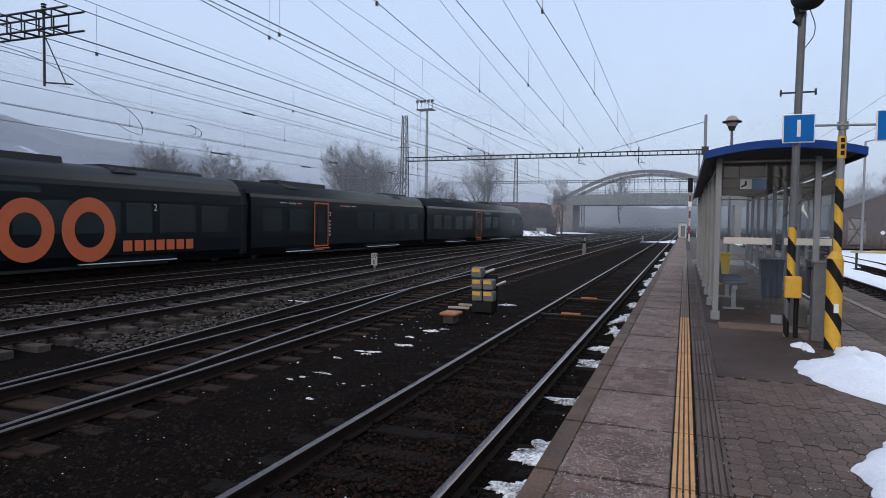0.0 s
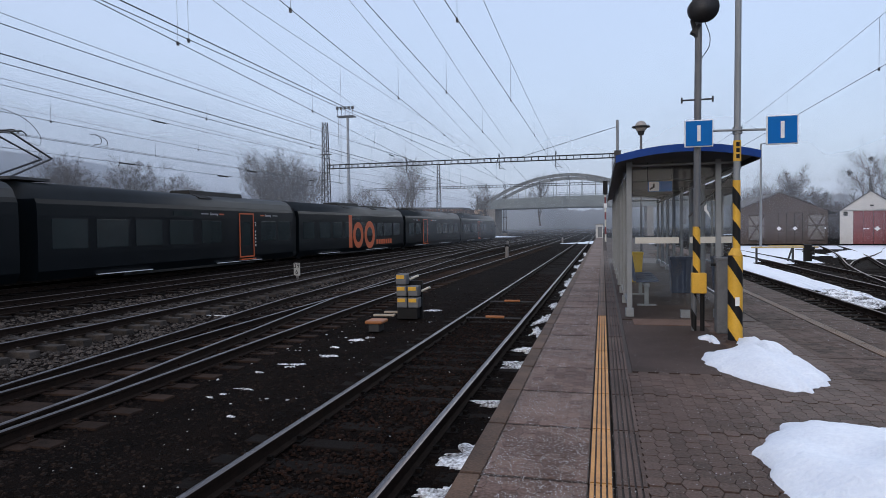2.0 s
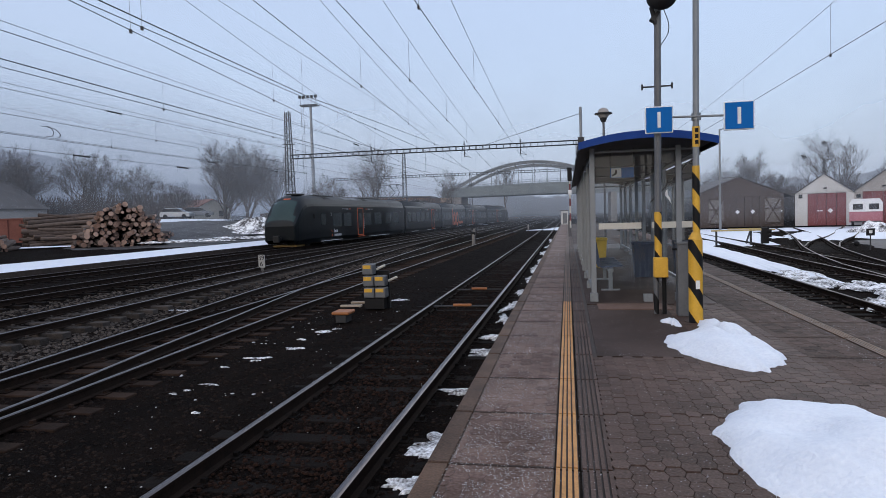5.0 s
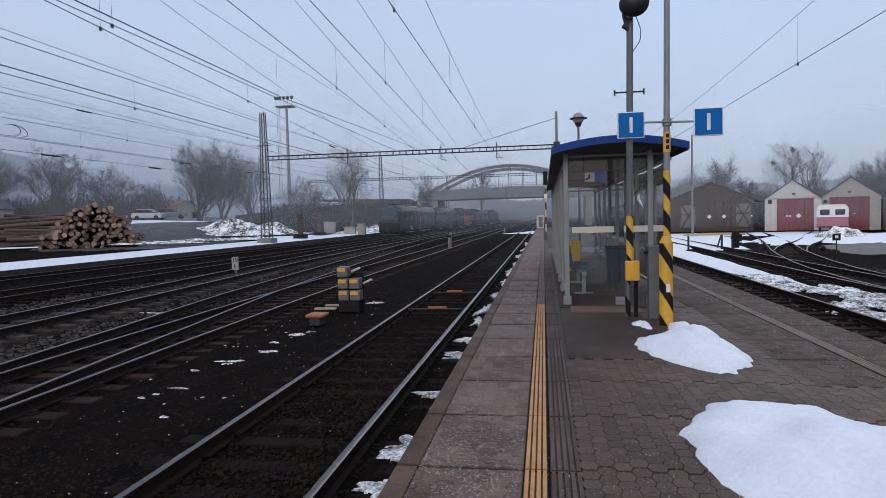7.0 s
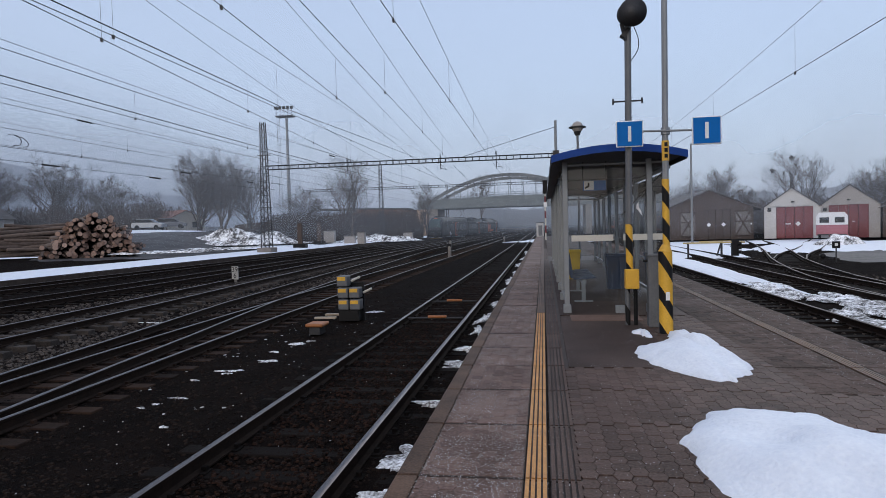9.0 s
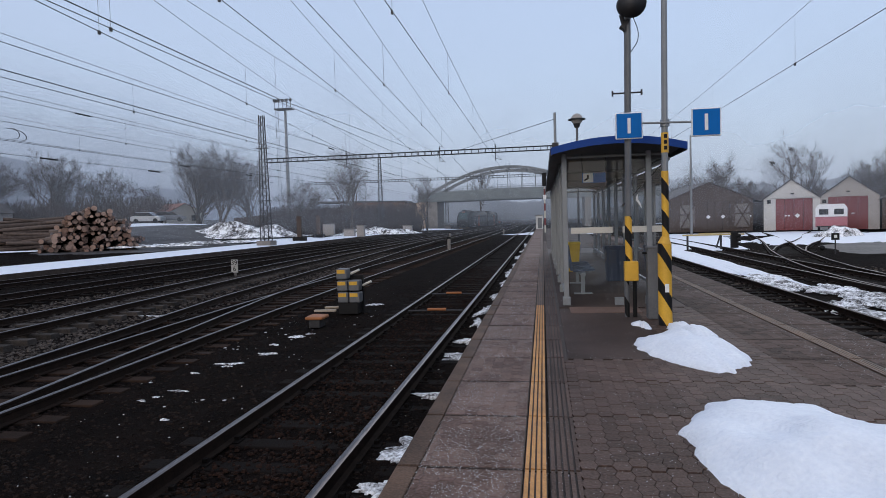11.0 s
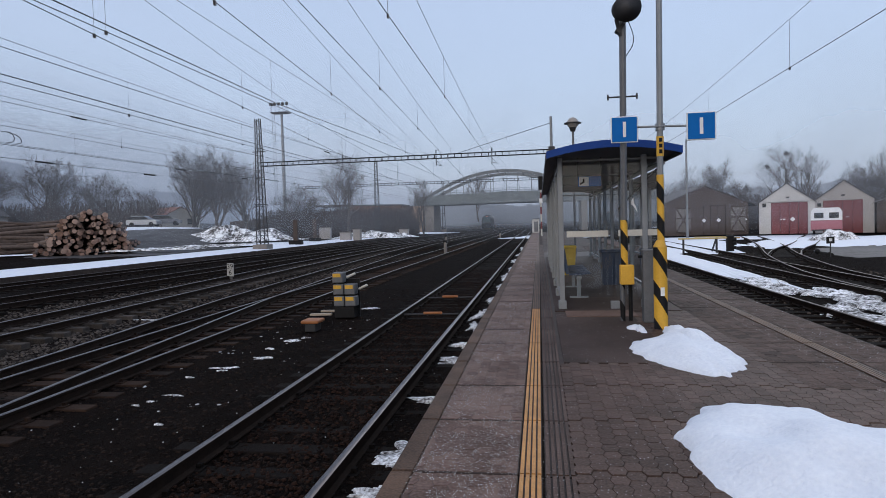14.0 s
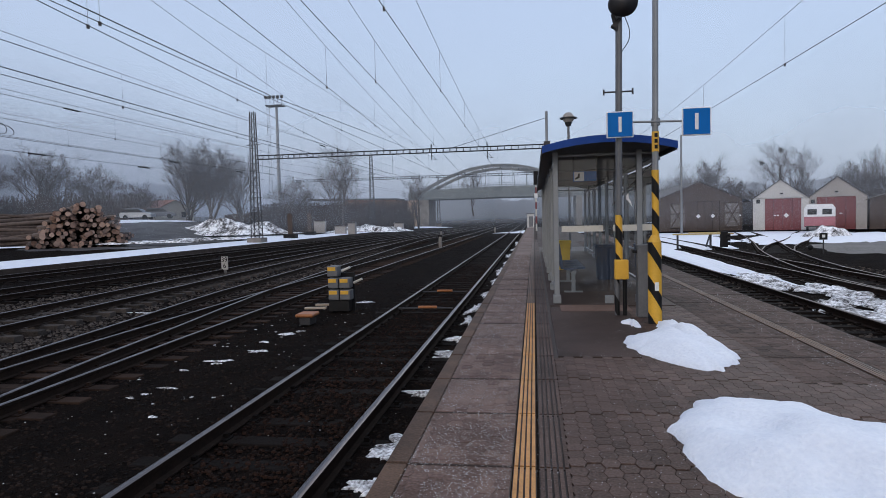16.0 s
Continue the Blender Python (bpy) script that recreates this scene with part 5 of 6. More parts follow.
# caravan-like site trailer before the second garage
cv = thing("site_trailer", pose(26.8, 64.5, -0.6, 0, 0, -22.5), "white and faded red site trailer with two windows", "trailer")
bm = bmesh.new()
prism(bm, [(-1.25, 1.35), (1.25, 1.35), (1.25, 2.15), (1.0, 2.5), (-1.0, 2.5), (-1.25, 2.15)], -1.6, 1.6)
part("upper_body", bm, M_WHITE, cv)
bm = bmesh.new()
prism(bm, [(-1.25, 0.4), (1.25, 0.4), (1.25, 1.33), (-1.25, 1.33)], -1.6, 1.6)
part("lower_body", bm, M_PINK, cv)
for x in (-0.6, 0.6):
    box_part("window", (x, -1.61, 1.8), (0.75, 0.04, 0.5), M_GLASSDARK, cv)
for x in (-1.0, 1.0):
    tube_part("wheel", (x - 0.1, 0, 0.3), (x + 0.1, 0, 0.3), 0.3, M_BLACK, cv, n=16)
box_part("bumper", (0, -1.65, 0.45), (2.3, 0.08, 0.12), M_DARKSTEEL, cv)

# yellow barrier, signal and point lever on the depot side
M_BARRIER = mat("faded_yellow", (0.38, 0.29, 0.10), 0.7, scale=3, color2=(0.55, 0.44, 0.2))
ba = thing("yellow_barrier", pose(10.1, 40, -0.92), "low yellow buffer bar on short posts in the snow", "barrier")
box_part("bar", (0.0, 0, 1.05), (3.5, 0.1, 0.09), M_BARRIER, ba, bevel=0.02)
box_part("upper_bar", (0.2, 0.12, 1.13), (2.0, 0.08, 0.05), M_BARRIER, ba)
for x in (-1.45, 0.45, 1.05):
    box_part("post", (x, 0.06, 0.55), (0.1, 0.1, 1.1), M_DARKSTEEL, ba)
tube_part("strut", (0.4, 0, 1.0), (0.1, -0.3, 0.3), 0.05, M_DARKSTEEL, ba)
ds = thing("dwarf_signal", pose(11.3, 40, -0.75), "black dwarf signal with two lamp hoods", "signal")
box_part("case", (0, 0, 0.55), (0.4, 0.3, 0.95), M_BLACK, ds, bevel=0.04)
for z in (0.3, 0.55, 0.8):
    tube_part("hood", (0.12, -0.12, z), (0.3, -0.2, z), 0.1, M_BLACK, ds, n=12)
lv = thing("point_lever", pose(14.3, 34, -0.75), "hand point lever with a black square indicator", "point lever")
tube_part("rod", (0, 0, 0), (0, 0, 0.75), 0.03, M_DARKSTEEL, lv)
box_part("indicator", (0, 0, 0.85), (0.36, 0.05, 0.34), M_BLACK, lv)
box_part("indicator_mark", (0, -0.03, 0.86), (0.14, 0.01, 0.14), M_WHITE, lv)
tube_part("lever", (-0.1, 0, 0.2), (-0.6, 0, 0.3), 0.03, M_DARKSTEEL, lv)
bm = bmesh.new()
bmesh.ops.create_uvsphere(bm, u_segments=12, v_segments=8, radius=0.13, matrix=pose(-0.6, 0, 0.3))
part("weight", bm, M_BLACK, lv, smooth=True)

# ---- between the near tracks ----
st = thing("lever_frame", pose(-4.7, 15.3, -0.76), "stack of grey and yellow point weights on a frame", "point machine")
for i, (x, z) in enumerate(((-0.15, 0.98), (-0.14, 0.69), (0.15, 0.69), (-0.13, 0.40), (0.16, 0.40))):
    bm = bmesh.new()
    box(bm, (x, 0, z), (0.27, 0.3, 0.26), None, 0.025)
    w = part("weight", bm, M_POLE, st, "grey weight with a yellow upper face")
    box_part("yellow_face", (x - 0.015, -0.152, z + 0.06), (0.2, 0.01, 0.09), M_YELLOW, w)
for x, z in ((0.18, 1.05), (0.48, 0.76)):
    tube_part("handle", (x - 0.15, 0.05, z - 0.08), (x + 0.08, 0.0, z + 0.02), 0.03, M_OFFWHITE, st)
box_part("frame", (0, 0.2, 0.45), (0.62, 0.06, 0.95), M_BLACK, st)
box_part("base", (0, 0.02, 0.13), (0.5, 0.34, 0.26), M_BLACK, st)
yb = thing("point_motor_box", pose(-4.86, 13.4, -0.77), "low grey point box with an orange lid", "point machine")
box_part("body", (0, 0, 0.08), (0.25, 0.36, 0.18), M_DARKSTEEL, yb, bevel=0.02)
bm = bmesh.new()
box(bm, (0, 0, 0.205), (0.40, 0.46, 0.075), None, 0.03)
part("lid", bm, mat("orange_lid", (0.30, 0.105, 0.03), 0.55, var=0.2), yb, "orange rounded lid")
M_PLANK = mat("bleached_plank", (0.26, 0.21, 0.16), 0.8, scale=4, color2=(0.44, 0.37, 0.29), rnd=0.5)
for x, y, a_ in ((-5.28, 15.9, 4), (-5.0, 16.2, -3), (-5.35, 15.3, 6)):
    bm = bmesh.new()
    box(bm, (0, 0, 0), (0.55, 0.12, 0.05), None, 0.01)
    solid("wooden_plank", bm, M_PLANK, "short bleached plank lying on dark ballast", "plank", "loose planks", m=pose(x, y, -0.70, 0, 0, a_))
M_ORSLEEVE = bpy.data.materials["orange_lid"]
for y, x in ((14.9, -2.45), (18.2, -2.5)):
    r_ = thing("signal_rod", pose(0, y, -0.66), "steel rod with an orange sleeve across the track", "track rod")
    tube_part("rod", (-3.15, 0, 0), (-1.85, 0.02, 0), 0.022, M_DARKSTEEL, r_)
    tube_part("sleeve", (x - 0.22, 0, 0.03), (x + 0.22, 0, 0.03), 0.034, M_ORSLEEVE, r_)
km = thing("distance_board", pose(-12.95, 25.4, -0.62), "white kilometre board with black figures", "sign")
bm = bmesh.new()
box(bm, (0, 0, 0.40), (0.29, 0.05, 0.56), None, 0.01)
part("panel", bm, mat("weathered_white_board", (0.26, 0.255, 0.24), 0.7, scale=5, color2=(0.44, 0.43, 0.41)), km)
box_part("foot", (0, 0.03, 0.08), (0.1, 0.06, 0.3), M_CONCRETE, km)
text_part("figure", "39", 0.29, M_BLACK, km, pose(0, -0.03, 0.54, 90, 0, 0))
text_part("figure", "6", 0.29, M_BLACK, km, pose(0, -0.03, 0.28, 90, 0, 0))
for x, y, h_ in ((-6.6, 45, 0.9), (-10.2, 70, 0.8), (-5.3, 88, 0.8)):
    d_ = thing("clearance_marker", pose(x, y, -0.77), "small pale marker post between the tracks", "marker")
    tube_part("post", (0, 0, 0), (0, 0, h_), 0.12, M_CONCRETE, d_)
    box_part("cap", (0, 0, h_ + 0.05), (0.28, 0.2, 0.2), M_BLACK, d_, bevel=0.03)

# ---- beyond the main track: low loading platform, poles, sheds, log piles ----
lp = thing("loading_platform", Matrix(), "low loading platform under a straight strip of snow", "platform", kind="structure")
box_part("wall", (-25.5, 40, -0.47), (5.8, 150, 0.36), M_EDGE, lp)
for x, y, h_ in ((-24.6, 62, 2.6), (-27.3, 75, 2.8)):
    p_ = thing("buffer_post", pose(x, y, -0.3), "dark timber post beside the siding", "post")
    box_part("post", (0, 0, h_ / 2), (0.45, 0.35, h_), M_SHED, p_)
    box_part("foot", (0, 0, 0.25), (1.3, 0.7, 0.5), M_BLACK, p_)
for x, y, w, h_ in ((-21.9, 75, 0.9, 1.3), (-30.5, 88, 1.6, 1.6), (-24.3, 78, 1.4, 0.9), (-20.6, 96, 1.4, 1.0)):
    rb = thing("relay_cabinet", pose(x, y, -0.25), "pale concrete relay cabinet at the trackside", "cabinet")
    box_part("body", (0, 0, h_ / 2), (w, 0.7, h_), M_PLASTERG, rb, bevel=0.03)
    box_part("roof", (0, 0, h_ + 0.05), (w + 0.15, 0.85, 0.1), M_CONCRETE, rb)

LOG = bmesh.new()
bmesh.ops.create_cone(LOG, cap_ends=True, segments=10, radius1=1.0, radius2=1.0, depth=1.0, matrix=pose(0, 0, 0, 90))
for f_ in LOG.faces:
    f_.material_index = 1 if abs(f_.normal.y) > 0.8 else 0
LOG = mesh_of("log", LOG, [M_LOGBARK, M_LOGEND])
def log_pile(x0, x1, y, h, label, n, seed, taper=0.5, ang=0, zb=-0.45, r0=0.17, long=4.0):
    rng = random.Random(seed)
    pile = thing("log_pile", pose((x0 + x1) / 2, y, zb, 0, 0, ang), label, "log pile", "log piles")
    w = (x1 - x0) / 2
    made, z = 0, r0
    while z < h and made < n:
        ww = w * (1 - taper * z / h)
        x = -ww
        while x < ww and made < n:
            r = r0 * rng.uniform(0.7, 1.4)
            top = h * (1 - abs(x / w) ** 2.2 * 0.9)
            if z < top:
                piece("log", LOG, pile, pose(x + rng.uniform(-.05, .05), rng.uniform(-0.7, 0.7), z + rng.uniform(-.08, .08), rng.uniform(-6, 6), 0, rng.uniform(-12, 12)) @ Matrix.Diagonal((r, long * rng.uniform(0.9, 1.1), r, 1)))
                made += 1
            x += r * 1.9
        z += r0 * 1.75
    return pile


log_pile(-46.9, -38.9, 55, 3.9, "tall pile of cut logs with pale sawn ends", 300, 3, 0.3, 42, r0=0.19)
log_pile(-52.6, -48.2, 56.5, 3.2, "long weathered logs lying sideways beside the tall pile", 150, 5, 0.3, -50, r0=0.18, long=6.5)
log_pile(-53.5, -48.5, 47.5, 1.5, "low pile of mixed cut logs dusted with snow", 120, 8, 0.3, 35, r0=0.2)
log_pile(-58, -52.5, 48, 1.5, "low pile of cut logs with reddish ends", 120, 11, 0.2, 40)
log_pile(-50, -44, 62, 3.0, "stack of weathered logs behind the tall pile", 140, 9, 0.3, 75)
wg = thing("rusty_wagon", pose(-57.5, 56, -0.4, 0, 0, 30), "rusty red freight wagon side behind the logs", "wagon")
box_part("body", (0, 0, 1.7), (14, 2.6, 2.4), M_RUST, wg)
for k in range(12):
    box_part("rib", (-6.6 + k * 1.2, -1.34, 1.7), (0.12, 0.1, 2.3), M_RUST, wg)
box_part("top_rail", (0, 0, 2.95), (14.2, 2.8, 0.12), M_RUST, wg)
box_part("plate", (4.2, -1.42, 2.0), (0.6, 0.04, 0.8), M_PLASTERG, wg)
hs = gable_house("cottage", -56, -49.6, 92, 7, 2.1, 3.6, M_OFFWHITE, M_REDROOF, "small cottage with a red tile roof", zb=1.6)
box_part("window", (1.5, -0.02, 1.3), (0.9, 0.06, 0.9), M_GLASSDARK, hs)
hs.matrix_basis = pose(-56.5, 94, 1.75, 0, 0, 62)
hs = gable_house("house", -88, -76, 72, 9, 4.5, 8.5, M_PLASTERG, M_ROOF, "grey house with a steep gable in the mist", zb=0)
for x in (-2.5, 0.5, 3.0):
    box_part("window", (x, -0.02, 2.6), (1.0, 0.06, 1.3), M_GLASSDARK, hs)


def car(x, y, z, a_, material, label):
    c = thing("parked_car", pose(x, y, z, 0, 0, a_), label, "car", "parked cars")
    bm = bmesh.new()
    prism(bm, [(-2.1, 0.3), (2.1, 0.3), (2.15, 0.75), (1.3, 0.95), (-1.95, 1.0), (-2.15, 0.8)], -0.85, 0.85)
    bmesh.ops.bevel(bm, geom=bm.edges[:], offset=0.06, segments=2, affect="EDGES")
    part("body", bm, material, c)
    bm = bmesh.new()
    prism(bm, [(-1.9, 0.98), (1.15, 0.95), (0.4, 1.42), (-1.5, 1.45)], -0.72, 0.72)
    cab = part("cabin_glass", bm, M_GLASSDARK, c)
    bm = bmesh.new()
    prism(bm, [(-1.5, 1.43), (0.4, 1.40), (0.3, 1.48), (-1.4, 1.5)], -0.70, 0.70)
    part("roof", bm, material, c)
    for wx in (-1.3, 1.35):
        for wy in (-0.8, 0.8):
            tube_part("wheel", (wx, wy - 0.1, 0.32), (wx, wy + 0.1, 0.32), 0.32, M_BLACK, c, n=14)


car(-53.6, 80, 2.27, 8, M_CARSILVER, "silver estate car parked on the snowy lane")
car(-53.2, 84.5, 2.4, 25, M_CARGREY, "grey hatchback parked behind the silver car")


# ---- trees: bare winter crowns ----
def bare_tree(seed, height, spread, levels=5, kids=4, trunk=0.16, start=0.25, stems=1):
    rng = random.Random(seed)
    tv, tf, cv_, cf = [], [], [], []
    def limb(V, F, pts, r0, r1, n):
        base = len(V)
        for i, p in enumerate(pts):
            a, b = pts[max(0, i - 1)], pts[min(len(pts) - 1, i + 1)]
            d = (b - a).normalized()
            u = d.orthogonal().normalized()
            v = d.cross(u)
            r = r0 + (r1 - r0) * i / (len(pts) - 1)
            for k in range(n):
                an = 2 * math.pi * k / n
                V.append(tuple(p + u * (r * math.cos(an)) + v * (r * math.sin(an))))
        for i in range(len(pts) - 1):
            for k in range(n):
                F.append((base + i * n + k, base + i * n + (k + 1) % n, base + (i + 1) * n + (k + 1) % n, base + (i + 1) * n + k))
    def grow(p, d, length, r, lev):
        n = 3 if lev > 1 else 4
        pts, q, dd = [p], p.copy(), d.copy()
        for i in range(n):
            dd = (dd + Vector((rng.gauss(0, 0.13), rng.gauss(0, 0.13), rng.gauss(0.05, 0.08)))).normalized()
            q = q + dd * (length / n)
            pts.append(q.copy())
        limb(tv if lev == 0 else cv_, tf if lev == 0 else cf, pts, r, max(0.006, r * 0.5), 7 if lev == 0 else (4 if lev < 3 else 3))
        if lev >= levels:
            return
        m = kids + (3 if lev == 0 else 0) + (1 if lev >= levels - 1 else 0)
        for k in range(m):
            u = start + (1 - start) * (k + rng.random()) / m if lev == 0 else 0.25 + 0.75 * (k + rng.random()) / m
            f = u * n
            i = min(n - 1, int(f))
            pos = pts[i].lerp(pts[i + 1], f - i)
            ax = dd.orthogonal().normalized()
            ax.rotate(Euler((0, 0, 0)))
            az = rng.uniform(0, 2 * math.pi)
            side = (Matrix.Rotation(az, 3, dd) @ ax)
            tilt = rng.uniform(0.35, 0.9) * spread
            nd = (dd * math.cos(tilt) + side * math.sin(tilt) + Vector((0, 0, 0.18))).normalized()
            grow(pos, nd, length * rng.uniform(0.5, 0.74) * (1.2 - 0.35 * u if lev == 0 else 1), max(0.008, r * 0.5 * (1.1 - 0.4 * u)), lev + 1)
    for s_ in range(stems):
        o = Vector((rng.uniform(-0.6, 0.6), rng.uniform(-0.6, 0.6), -0.2)) if stems > 1 else Vector((0, 0, -0.2))
        d0 = Vector((rng.gauss(0, 0.15), rng.gauss(0, 0.15), 1)) if stems > 1 else Vector((rng.gauss(0, 0.03), rng.gauss(0, 0.03), 1))
        grow(o, d0.normalized(), height * (0.5 if levels > 4 else 0.55), trunk, 0)
    out = []
    for nm, V, F in (("trunk", tv, tf), ("crown", cv_, cf)):
        me = bpy.data.meshes.new(nm)
        me.from_pydata(V, [], F)
        me.materials.append(M_BARK)
        out.append(me)
    return out


def tree(name, meshes, m, label):
    t = thing(name, m, label, "tree", "bare trees")
    for nm, me in zip(("trunk", "crown"), meshes):
        ob = new(nm, me)
        ob.parent = t
    return t


T_A = bare_tree(11, 15, 0.9, 5, 4, 0.24, 0.25, 3)
T_B = bare_tree(23, 14, 1.25, 5, 4, 0.26, 0.25)
T_C = bare_tree(31, 12, 0.85, 5, 4, 0.2, 0.25)
T_D = bare_tree(47, 12, 1.1, 5, 4, 0.16, 0.1, 3)
TREES = [(T_A, -53.5, 93, 1.2, 0.95, 0, "clump of tall bare trees beside the lane"), (T_A, -49.0, 91, 1.0, 0.92, 110, "clump of tall bare trees beside the lane"), (T_A, -45.8, 95, 0.8, 0.8, 200, "clump of bare trees at the edge of the yard"), (T_A, -56.5, 98, 1.2, 0.75, 40, "smaller bare tree beside the lane"),
    (T_B, -28.5, 92, -0.5, 1.0, 30, "slender bare tree with open branches"), (T_B, -32.0, 100, -0.5, 0.85, 140, "bare tree behind the thicket"), (T_D, -38.5, 100, -0.3, 0.85, 20, "bushy bare tree in the mist"), (T_C, -21.5, 118, -0.5, 0.9, 60, "small bare tree beside the bridge"), (T_C, -16.5, 175, 2, 1.2, 15, "distant bare tree behind the bridge"),
    (T_D, -75, 88, 1.5, 1.15, 0, "wide dark bare tree in the mist"), (T_D, -82, 84, 1.5, 1.1, 100, "wide dark bare tree in the mist"), (T_D, -69, 92, 1.5, 0.9, 220, "bushy bare tree in the mist"), (T_A, -92, 90, 1.5, 1.0, 70, "tall bare trees in the mist"), (T_D, -64, 96, 1.5, 0.65, 160, "low bushy tree in the mist"),
    (T_B, 35.5, 100, -0.5, 0.92, 0, "large bare tree with dark mistletoe balls behind the garages"), (T_C, 39.4, 101, -0.5, 0.95, 0, "slim bare tree behind the garages"), (T_D, 27.2, 102, -0.5, 0.95, 60, "bushy bare tree behind the shed"), (T_D, 23.0, 106, -0.5, 0.75, 30, "bushy bare tree behind the shed"), (T_D, 46, 100, -0.5, 0.82, 200, "bushy bare tree beyond the garages"), (T_D, 31.5, 106, -0.5, 0.65, 250, "low bare tree behind the garages"), (T_C, 16.5, 110, -0.5, 0.8, 90, "bare tree behind the shed"), (T_A, 53, 104, -0.5, 0.8, 90, "bare trees beyond the garages"), (T_D, 42.5, 108, -0.5, 0.6, 90, "low bare tree behind the garages"), (T_A, 62, 96, -0.5, 0.85, 10, "bare trees beyond the garages")]
for me, x, y, z, s, a_, lab in TREES:
    tree("bare_tree", me, pose(x, y, z, 0, 0, a_) @ Matrix.Scale(s, 4), lab)
for x, z in ((33.4, 8.4), (36.0, 10.2)):
    bm = bmesh.new()
    for k in range(70):
        v = Vector((random.gauss(0, 1), random.gauss(0, 1), random.gauss(0, 1))).normalized() * random.uniform(0.15, 0.5)
        tube(bm, (0, 0, 0), v, 0.05, 0.02, 4)
    solid("mistletoe_ball", bm, M_HILL, "dark mistletoe ball hanging in a bare tree", "mistletoe", m=pose(x, 99.5, z))

# thicket of thin stems along the yard's far edge
def thicket(x0, x1, y0, y1, h, n, seed, zb=-0.5):
    rng = random.Random(seed)
    V, F = [], []
    for k in range(n):
        x, y = rng.uniform(x0, x1), rng.uniform(y0, y1)
        hh = h * rng.uniform(0.45, 1.0)
        r = rng.uniform(0.03, 0.06)
        p = Vector((x, y, zb))
        q = p + Vector((rng.gauss(0, 0.35), rng.gauss(0, 0.35), hh * 0.5))
        s = q + Vector((rng.gauss(0, 0.6), rng.gauss(0, 0.6), hh * 0.5))
        segs = [(p, q, r), (q, s, r * 0.7)]
        for j in range(4):
            b0 = p.lerp(s, rng.uniform(0.3, 0.8))
            segs.append((b0, b0 + Vector((rng.gauss(0, 0.6), rng.gauss(0, 0.6), rng.uniform(0.3, 1.0))), r * 0.5))
        for a, b, rr in segs:
            i = len(V)
            for e in (a, b):
                for an in (0, 2.1, 4.2):
                    V.append((e.x + rr * math.cos(an), e.y + rr * math.sin(an), e.z))
            F.extend([(i, i + 1, i + 4, i + 3), (i + 1, i + 2, i + 5, i + 4), (i + 2, i, i + 3, i + 5)])
    me = bpy.data.meshes.new("thicket")
    me.from_pydata(V, [], F)
    me.materials.append(M_THICKET)
    return tagged(new("thicket", me), "brown leafless thicket along the edge of the yard", "thicket", kind="stuff")


thicket(-46, -21, 96, 112, 5.2, 3400, 1)
thicket(-95, -58, 84, 100, 5.5, 2600, 2, 1.2)
thicket(12, 62, 88, 110, 5.0, 3200, 3)
thicket(-20, 24, 185, 230, 8.0, 2600, 4)

# far wooded slopes
def ridge(x0, x1, y, h0, h1, seed, label, zb=-1.0):
    rng = random.Random(seed)
    n = int(abs(x1 - x0) / 1.6)
    V, F = [], []
    for i in range(n + 1):
        u = i / n
        x = x0 + (x1 - x0) * u
        top = h0 + (h1 - h0) * u + 2.0 * noise.noise((x * 0.05, seed, 0)) + rng.uniform(-0.7, 0.7)
        V.extend([(x, y, zb), (x, y + 4, max(1, top) * 0.6), (x, y + 12, max(2, top)), (x, y + 40, zb)])
    for i in range(n):
        for k in range(3):
            a = i * 4 + k
            F.append((a, a + 4, a + 5, a + 1))
    me = bpy.data.meshes.new("ridge")
    me.from_pydata(V, [], F)
    me.materials.append(M_HILL)
    return tagged(new("wooded_slope", me), label, "woods", kind="stuff")


hx = [-75, -90, -105, -125, -150, -180, -230, -320]
hy = [-60 + 12 * i for i in range(30)]
V = [(x, y, -0.8 + 0.24 * max(0, -75 - x) * (0.85 + 0.3 * noise.noise((x * 0.02, y * 0.02, 2))) + (2.0 * noise.noise((x * 0.2, y * 0.2, 5)) if x < -76 else 0)) for y in hy for x in hx]
K = len(hx)
me = bpy.data.meshes.new("hillside")
me.from_pydata(V, [], [(j * K + i, j * K + i + 1, (j + 1) * K + i + 1, (j + 1) * K + i) for j in range(len(hy) - 1) for i in range(K - 1)])
me.materials.append(M_HILL)
tagged(new("hillside", me), "dark wooded hillside rising in the mist beyond the yard", "hill", kind="structure")
for k, (x, y) in enumerate(((-112, 40), (-120, 52), (-108, 66), (-128, 80), (-116, 92), (-122, 64), (-104, 50), (-132, 100))):
    zb_ = -1.2 + 0.24 * (-75 - x)
    gable_house("hillside_house", x - 4, x + 4, y, 8, 3.2, 5.6, M_PLASTERG, M_SNOW, "small house with a snow covered roof on the hillside", zb=zb_).matrix_basis = pose(x - 6, y, zb_ + 1.0, 0, 0, 30 * k) @ Matrix.Scale(0.62, 4)
ridge(-160, 60, 300, 12, 9, 5, "far misty woods along the line")
ridge(30, 320, 190, 9, 16, 7, "misty woods beyond the depot")

